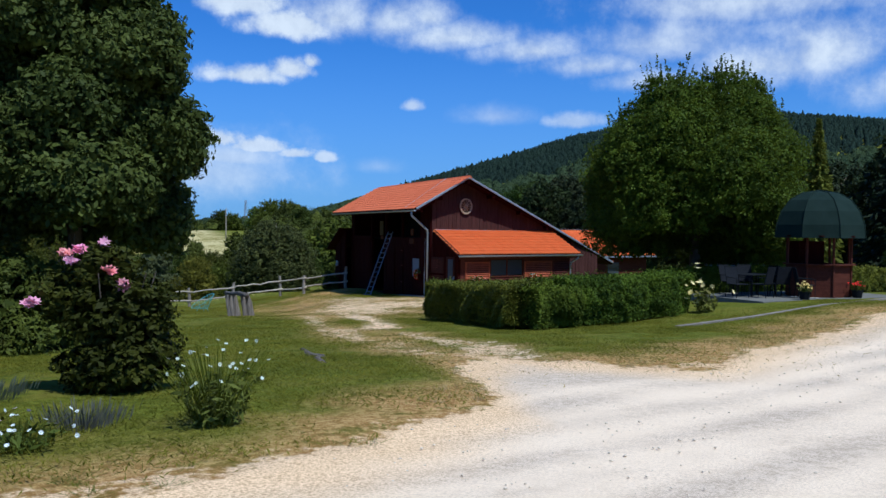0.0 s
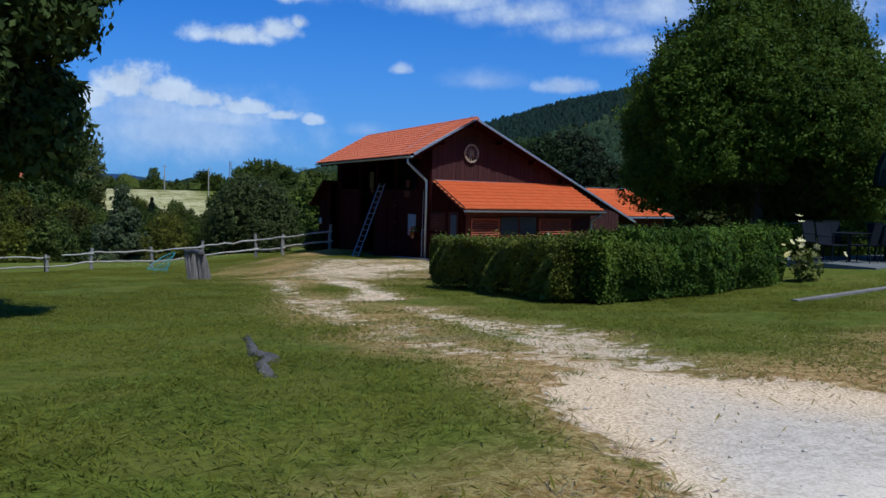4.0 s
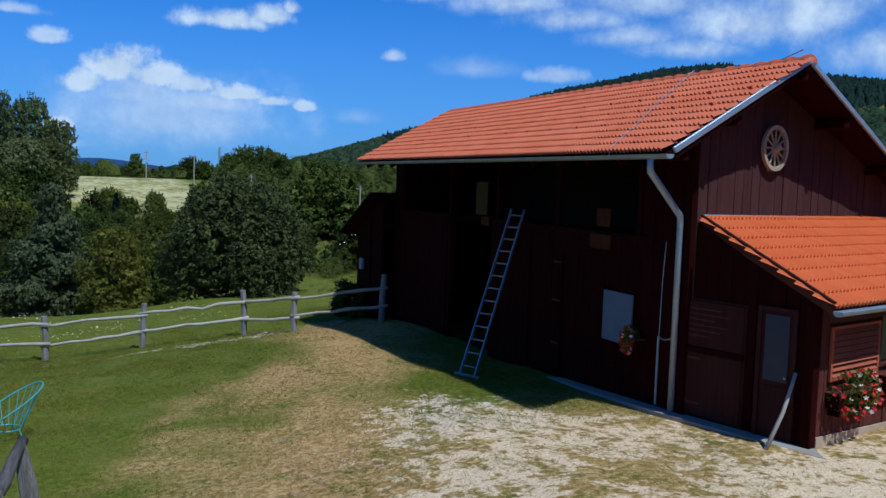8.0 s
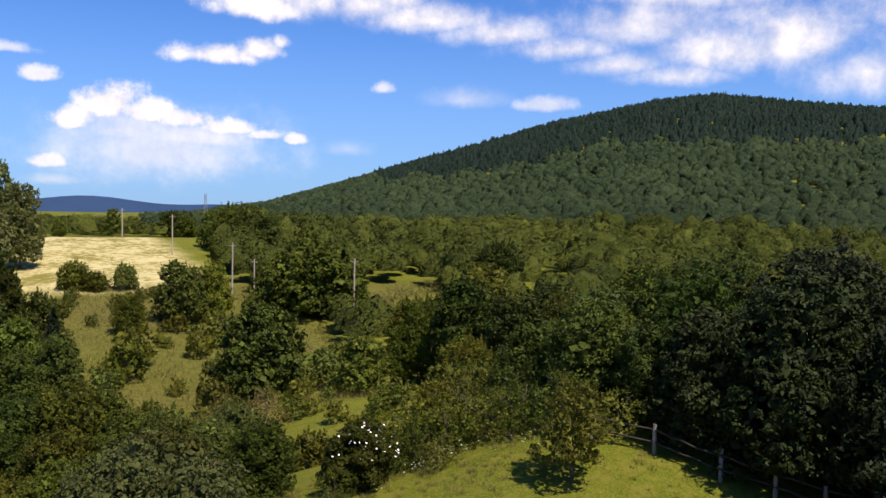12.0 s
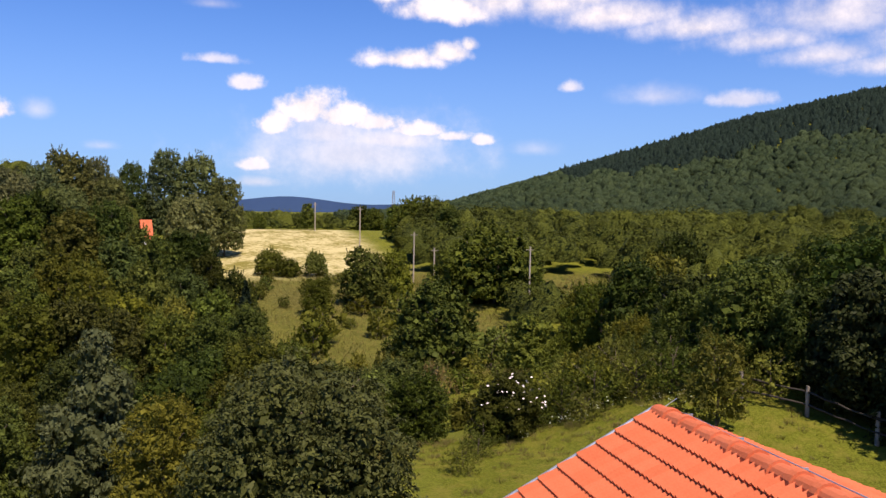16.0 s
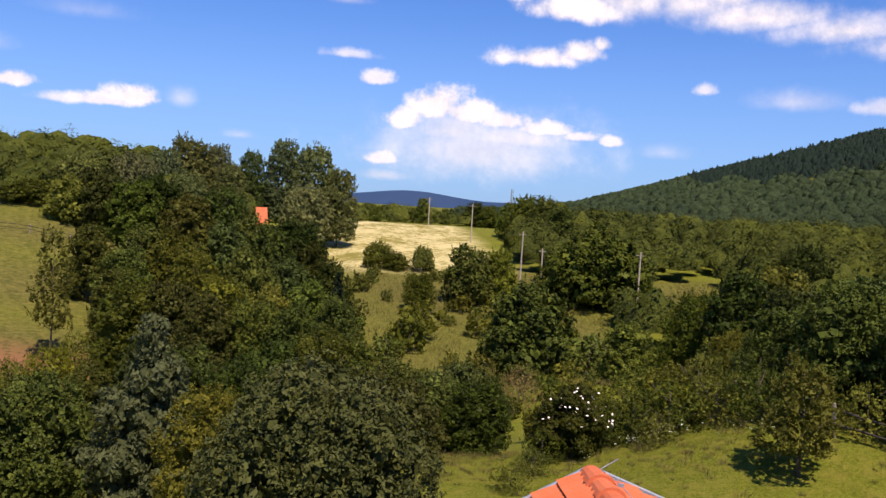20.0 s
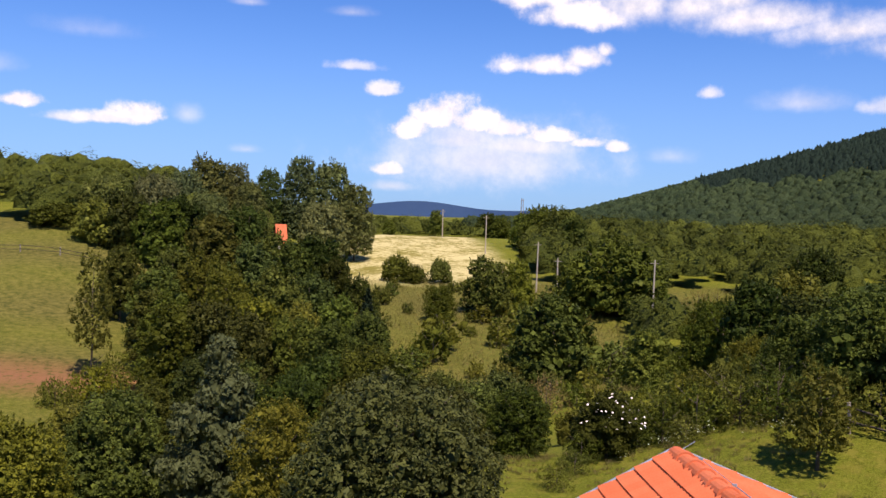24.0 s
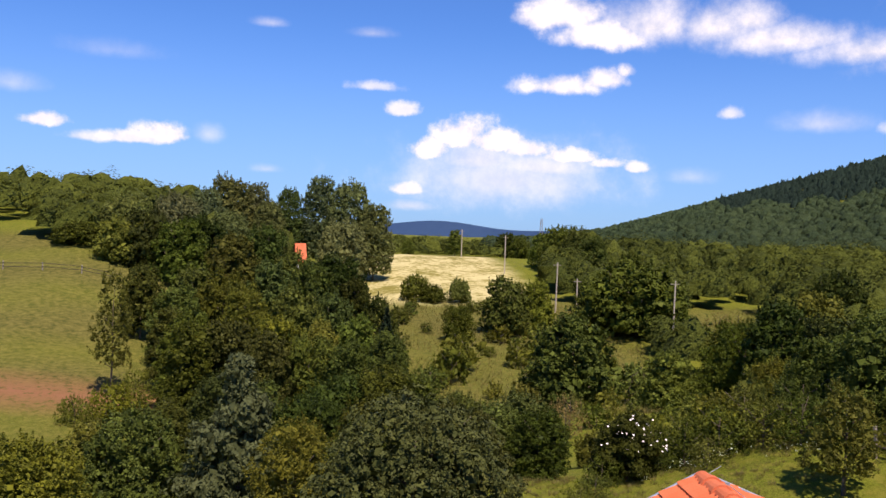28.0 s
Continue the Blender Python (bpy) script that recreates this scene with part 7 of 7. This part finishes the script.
domes("field_edge_woods_mass", "inner mass of the woods beyond the field", edge_rows * np.array([1, 1, 0.78, 0.8]), M_WOODS, 27)
far_all = scatter(42000, 320, 1500, 5, 66, 9, lambda x, y, az, r: az > 5, (3.2, 6.6), (3.8, 7.4))
az_f, r_f = np.degrees(np.arctan2(far_all[:, 0], far_all[:, 1] - 8)), np.hypot(far_all[:, 0], far_all[:, 1] - 8)
el_f = np.degrees(np.arctan2(height(far_all[:, 0], far_all[:, 1]) - 9, r_f))
pine = (el_f > np.interp(az_f, (18, 20, 24, 28.7, 33, 50), (2.2, 2.0, 2.3, 3.0, 4.4, 4.4)) + 0.25 * np.sin(az_f * 2.1)) & (az_f > 17.5)
domes("hill_woods", "deciduous forest on the big hill", far_all[~pine], M_HILL, 11)
domes("hill_pines", "dark pine forest along the hill crest", far_all[pine] * np.array([1, 1, 0.8, 1.15]), M_PINES, 13, 0.5)

# far blue mountains, the distance haze put into their base colour
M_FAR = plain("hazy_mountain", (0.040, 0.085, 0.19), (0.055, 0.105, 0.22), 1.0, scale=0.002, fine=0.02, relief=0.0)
xs = np.linspace(-1400, 1900, 60)
ridge_v = [(x, 3850.0, -80.0) for x in xs] + [(x, 3850.0, 34 + 16 * math.sin(x * 0.004 + 1) + 9 * math.sin(x * 0.011)) for x in xs] + [(x, 4300.0, -80.0) for x in xs]
nx2 = len(xs)
ridge_f = [(k, k + 1, nx2 + k + 1, nx2 + k) for k in range(nx2 - 1)] + [(nx2 + k, nx2 + k + 1, 2 * nx2 + k + 1, 2 * nx2 + k) for k in range(nx2 - 1)]
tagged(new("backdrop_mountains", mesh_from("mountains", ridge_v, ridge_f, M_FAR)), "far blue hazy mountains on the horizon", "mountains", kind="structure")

# shrubs of the clearings
broad("low scrub bush in the clearing", M_LEAF_MID, 2600, 0.16, 10,
      [(x, y, h, h * 1.2) for x, y, h in ((9, 108, 2.2), (14, 118, 1.8), (22, 112, 2.4), (26, 126, 2.2), (5, 126, 2.0), (11, 134, 1.7), (20, 140, 1.8), (28, 146, 2.2), (2, 150, 2.0), (8, 163, 2.2), (24, 168, 2.4), (13, 174, 2.0), (0, 172, 2.4), (33, 180, 3.0), (31, 120, 3.0), (17, 82, 1.6), (11, 78, 2.0), (22, 70, 2.0))], 83, "bush", 0.02, 0.3, "bush")
broad("olive-green bush between lawn and valley", M_LEAF_YEL, 5200, 0.19, 14,
      [(14.1, 47.9, 2.6, 3.6), (19.9, 51.5, 2.9, 4.2), (16.5, 53.0, 2.5, 3.8), (12.6, 50.5, 2.2, 3.4), (23.0, 55.0, 3.2, 4.5), (17.5, 57.5, 2.8, 4.2), (21.5, 61.0, 3.2, 4.8), (13.5, 56.0, 2.2, 3.6), (24.5, 64.5, 3.6, 5.2), (11.0, 60.0, 2.0, 3.4)], 85, "bush", 0.02, 0.3, "bush")
broad("bush at the lawn's edge", M_LEAF_MID, 4200, 0.08, 10,
      [(x, y, h, h * 1.3) for x, y, h in ((12.2, 43.8, 1.6), (10.8, 46.5, 1.5), (14.0, 46.5, 2.2), (17.0, 46.0, 2.4), (19.5, 44.5, 2.0), (6.5, 41.5, 1.3), (5.2, 39.0, 1.4), (16.0, 50.0, 2.6), (21.5, 50.0, 3.0), (12.5, 51.0, 2.4), (25.0, 29.0, 1.8), (27.0, 25.5, 2.0), (9.8, 45.6, 2.2), (11.6, 45.4, 2.4), (13.2, 45.2, 2.7), (15.2, 44.9, 2.6), (16.6, 43.9, 2.5), (18.4, 43.2, 2.8), (10.6, 48.4, 2.6), (13.0, 48.6, 3.0), (15.4, 47.6, 3.2), (18.2, 47.4, 3.3), (20.4, 46.4, 3.4), (7.2, 43.4, 1.6), (20.0, 41.0, 2.4))], 87, "bush", 0.02, 0.3, "bush")

for k, (x, y, h, w) in enumerate(((38.5, 17.0, 11.0, 9.5), (44.0, 10.0, 13.0, 10.0), (50.0, 3.0, 13.0, 10.0), (47.0, 22.0, 13.0, 10.0))):
    tree("fir_tree", "tall dark fir beyond the stable wing", on_ground(x, y, -0.2), h, w, M_FIRLIT, 14000, 0.15, 0.03, 26, 120 + k, 0.22, 0.4, "conifer")
for k, (x, y, h, w) in enumerate(((33.0, 22.5, 6.6, 7.0), (36.0, 27.5, 7.6, 8.0), (41.0, 27.0, 9.0, 8.5), (31.5, 27.0, 6.0, 6.5))):
    tree("tree", "leafy tree behind the stable wing", on_ground(x, y, -0.2), h, w, M_LEAF, 12000, 0.12, 0.05, 24, 130 + k, 0.16, 0.34)
for k, (x, y, h, w) in enumerate(((16.5, -9.0, 8.5, 3.2), (19.0, -12.0, 8.0, 2.6))):
    conifer("cypress", "pale yellow-green conifer behind the hut", on_ground(x, y, -0.2), h, w, M_LEAF_YEL, 140 + k, 6000, 0.14)
for k, (x, y, h, w) in enumerate(((26.0, -8.5, 9.5, 7.0), (30.0, -2.0, 11.0, 8.0), (24.0, 2.0, 10.0, 7.0))):
    conifer("fir_tree", "dark fir in the garden behind the hut", on_ground(x, y, -0.2), h, w, M_FIR, 150 + k, 9000, 0.22)

fence("paddock_fence", "dark plank fence across the sloping meadow", [(-84.0, 147.0), (-78.0, 148.4), (-72.0, 149.6), (-66.0, 150.4), (-60.0, 151.0), (-54.0, 151.6), (-48.0, 152.2)], 12, 1.3, M_OLDRAIL)

broad("dry twiggy shrub among tall yellow grass", M_HAY, 2600, 0.075, 22, [(9.6, 76.0, 3.4, 3.6), (12.2, 79.5, 3.8, 4.0), (8.2, 82.0, 3.0, 3.2), (13.4, 84.0, 3.6, 3.8), (10.6, 88.0, 3.2, 3.8), (6.8, 78.0, 2.6, 3.0), (56.0, 166.0, 2.6, 5.0), (61.0, 170.0, 2.4, 5.4), (51.0, 158.0, 2.2, 4.4), (66.0, 172.0, 2.6, 5.0)], 97, "dry_shrub", 0.02, 0.4, "shrub")
# scattered scrub between the clearings
rg = np.random.default_rng(201)
scrub = [(float(x), float(y), float(h), float(h * w)) for x, y, h, w in zip(-4 + 40 * rg.random(90), 74 + 106 * rg.random(90), 1.6 + 4.0 * rg.random(90) ** 2, 0.9 + 0.5 * rg.random(90))
         if not (field_at(np.array(x), np.array(y)) > 0.02)]
broad("scrub bush among the dry grass", M_LEAF_MID, 1200, 0.24, 12, scrub[::2], 203, "bush", 0.02, 0.4, "bush")
broad("yellowish scrub bush among the dry grass", M_LEAF_YEL, 1200, 0.24, 12, scrub[1::2], 207, "bush", 0.02, 0.4, "bush")


# ---- grass and stones ----
def sward(name, label, n, x0, x1, y0, y1, mat, tall, weight, seed):
    """Short blades of grass, thicker where weight(x, y) is high."""
    rng = np.random.default_rng(seed)
    x, y = x0 + (x1 - x0) * rng.random(n), y0 + (y1 - y0) * rng.random(n)
    ok = rng.random(n) < weight(x, y)
    x, y = x[ok], y[ok]
    m = len(x)
    h = tall * (0.45 + 0.9 * rng.random(m))
    lean = rng.normal(size=(m, 2)) * (0.8 if tall > 0.3 else 1.5)
    u = np.stack([lean[:, 0] * h, lean[:, 1] * h, h], 1) / 2
    pts = np.stack([x, y, height(x, y) + h * 0.42], 1)
    a = rng.random(m) * 6.28
    v = np.stack([np.cos(a), np.sin(a), 0 * a], 1) * (0.0035 + 0.004 * rng.random((m, 1))) * (1 + 4 * (tall > 0.3)) + np.stack([0 * a, 0 * a, rng.normal(size=m) * 0.0015], 1)
    return tagged(new(name, quads_mesh(name, pts, u, v, mat)), label, "grass", kind="stuff")


def patchy(x, y, seed):
    return 0.55 + 0.45 * wobble(x, y, 1.4, seed)


def free(x, y):
    """Away from the hedge rows and buildings."""
    return ~((x > -0.4) & (y > -3.0) & (y < 14)) & ~((x > 3) & (x < 9.7) & (y > -20.7) & (y < -16.5))


sward("grass", "mown green lawn grass", 1100000, -19, 6, -36.5, 0, M_GRASS, 0.036, lambda x, y: (1 - gravel_at(x, y)).clip(0, 1) ** 2 * (1 - 0.7 * dry_at(x, y)) * patchy(x, y, 61) * free(x, y), 1)
sward("grass_far", "green lawn grass near the pole fence", 240000, -18, 0, 0, 20, M_GRASS, 0.05, lambda x, y: (1 - 0.75 * dry_at(x, y)) * patchy(x, y, 63) * free(x, y), 2)
sward("dry_grass", "dry straw-coloured grass", 160000, -13, 2, -34, 14, M_STRAW, 0.035, lambda x, y: dry_at(x, y) * (1 - 0.8 * gravel_at(x, y)) * free(x, y), 3)
sward("grass_back", "mown grass behind the barn", 70000, 4, 26, 22, 47, M_GRASS, 0.09, lambda x, y: patchy(x, y, 65), 4)
sward("meadow_grass", "long grass and yellow weeds of the clearings", 90000, -6, 36, 85, 182, M_HAY, 0.8, lambda x, y: 0.35 * patchy(x * 0.3, y * 0.3, 67), 5)
sward("weeds", "tufts of weeds in the gravel", 40000, -17, 4, -40, -4, M_TUFT, 0.04, lambda x, y: (gravel_at(x, y) > 0.2) * ((y > -34) | (gravel_at(x, y) < 0.6)) * (wobble(x, y, 2.6, 71) > 0.52) * (gravel_at(x, y) < 0.8 + 0.25 * wobble(x, y, 1.1, 73)), 6)


def stones(name, label, n, weight, seed, size, mat):
    rng = np.random.default_rng(seed)
    x, y = -18 + 26 * rng.random(n), -40 + 38 * rng.random(n)
    ok = rng.random(n) < weight(x, y)
    x, y = x[ok], y[ok]
    m = len(x)
    s = size * (0.4 + rng.random((m, 1)) ** 2 * 1.4)
    base = np.array([(1, 0, 0), (0, 1, 0), (-1, 0, 0), (0, -1, 0), (0, 0, 0.7), (0.1, 0.1, -0.6)], float)
    co = base[None] * s[:, :, None] * (0.7 + 0.6 * rng.random((m, 6, 1))) + np.stack([x, y, height(x, y) - 0.03], 1)[:, None, :]
    tri_f = np.array([(0, 1, 4), (1, 2, 4), (2, 3, 4), (3, 0, 4), (1, 0, 5), (2, 1, 5), (3, 2, 5), (0, 3, 5)])
    fs = (tri_f[None] + 6 * np.arange(m)[:, None, None]).reshape(-1, 3)
    me = bpy.data.meshes.new(name)
    me.vertices.add(6 * m)
    me.vertices.foreach_set("co", co.astype(np.float32).ravel())
    me.loops.add(fs.size)
    me.loops.foreach_set("vertex_index", fs.astype(np.int32).ravel())
    me.polygons.add(len(fs))
    me.polygons.foreach_set("loop_start", np.arange(0, fs.size, 3, dtype=np.int32))
    me.materials.append(mat)
    me.update(calc_edges=True)
    return tagged(new(name, me), label, "gravel", kind="stuff")


M_STONE = plain("pale_gravel_stone", (0.44, 0.36, 0.26), (0.76, 0.66, 0.50), 0.9, scale=8, fine=60, relief=0.3)
stones("gravel_stones", "loose pale gravel stones", 14000, lambda x, y: gravel_at(x, y) ** 2, 9, 0.011, M_STONE)


def tufts(name, label, n, seed, weight, mat, tall, box4, blades_each=60, reach=0.09):
    """Clumps of grass blades that lean outwards."""
    rng = np.random.default_rng(seed)
    x0, x1, y0, y1 = box4
    x, y = x0 + (x1 - x0) * rng.random(n), y0 + (y1 - y0) * rng.random(n)
    ok = (rng.random(n) < weight(x, y)) & free(x, y)
    x, y = np.repeat(x[ok], blades_each), np.repeat(y[ok], blades_each)
    big = np.repeat(0.6 + 0.9 * rng.random(ok.sum()), blades_each)
    m = len(x)
    a, r = rng.random(m) * 6.28, rng.random(m) ** 0.7
    out = np.stack([np.cos(a), np.sin(a)], 1) * (r * reach * big)[:, None]
    h = tall * big * (0.5 + 0.7 * rng.random(m))
    px, py = x + out[:, 0], y + out[:, 1]
    u = np.stack([out[:, 0] * 0.9, out[:, 1] * 0.9, h], 1) / 2 + rng.normal(size=(m, 3)) * 0.008
    pts = np.stack([px, py, height(px, py) + h * 0.36 - 0.02], 1)
    b = rng.random(m) * 6.28
    v = np.stack([np.cos(b), np.sin(b), 0 * b], 1) * (0.0016 + 0.0018 * rng.random((m, 1))) * (1 + 2 * (tall > 0.2))
    return tagged(new(name, quads_mesh(name, pts, u, v, mat)), label, "grass", kind="stuff")


def edge_of_gravel(x, y):
    g = gravel_at(x, y)
    return np.where((g > 0.12) & (g < 0.70), 0.8, 0.0)


tufts("grass_tufts", "tufts of grass along the gravel's ragged edge", 5200, 301, edge_of_gravel, M_TUFT, 0.036, (-18, 5, -40, -1), 70, 0.13)
tufts("dry_tufts", "straw-coloured tufts in the worn yard", 3800, 303, lambda x, y: 0.6 * dry_at(x, y) * (gravel_at(x, y) < 0.6), M_STRAW, 0.034, (-13, 3, -34, 8), 60, 0.12)
tufts("back_weeds", "long grass and weeds at the lawn's rim", 1800, 307, lambda x, y: 0.25 + 0.75 * (y > 40), M_HAY, 0.22, (2, 24, 20, 50), 30, 0.2)
rng_f = np.random.default_rng(311)
fx, fy = -13 + 9 * rng_f.random(900), 19.5 + 7.5 * rng_f.random(900)
keep_f = wobble(fx, fy, 0.7, 95) > 0.1
fx, fy = fx[keep_f], fy[keep_f]
fp = np.stack([fx, fy, height(fx, fy) + 0.12 + 0.08 * rng_f.random(len(fx))], 1)
fu, fv = blades(rng_f, fp, 0.028, up=1.2, slim=0.9)
tagged(new("buttercups", quads_mesh("buttercups", fp, fu, fv, M_FLY)), "small yellow meadow flowers beyond the fence", "flowers", kind="stuff")
ux = 8.6 + 8.6 * rng_f.random(240)
uy = np.interp(ux, (8.6, 10, 12.2, 15, 17.2), (42.4, 43.2, 43.7, 42.8, 41.0)) + rng_f.normal(size=240) * 0.35
keep_u = wobble(ux, uy, 1.6, 97) > -0.1
ux, uy = ux[keep_u], uy[keep_u]
up_at = np.stack([ux, uy, height(ux, uy) + 0.35 + 0.4 * rng_f.random(len(ux))], 1)
uu, uv = blades(rng_f, up_at, 0.035, up=1.6, slim=0.9)
tagged(new("white_umbels", quads_mesh("white_umbels", up_at, uu, uv, M_FLW)), "white umbel flowers along the rim of the back lawn", "flowers", kind="stuff")
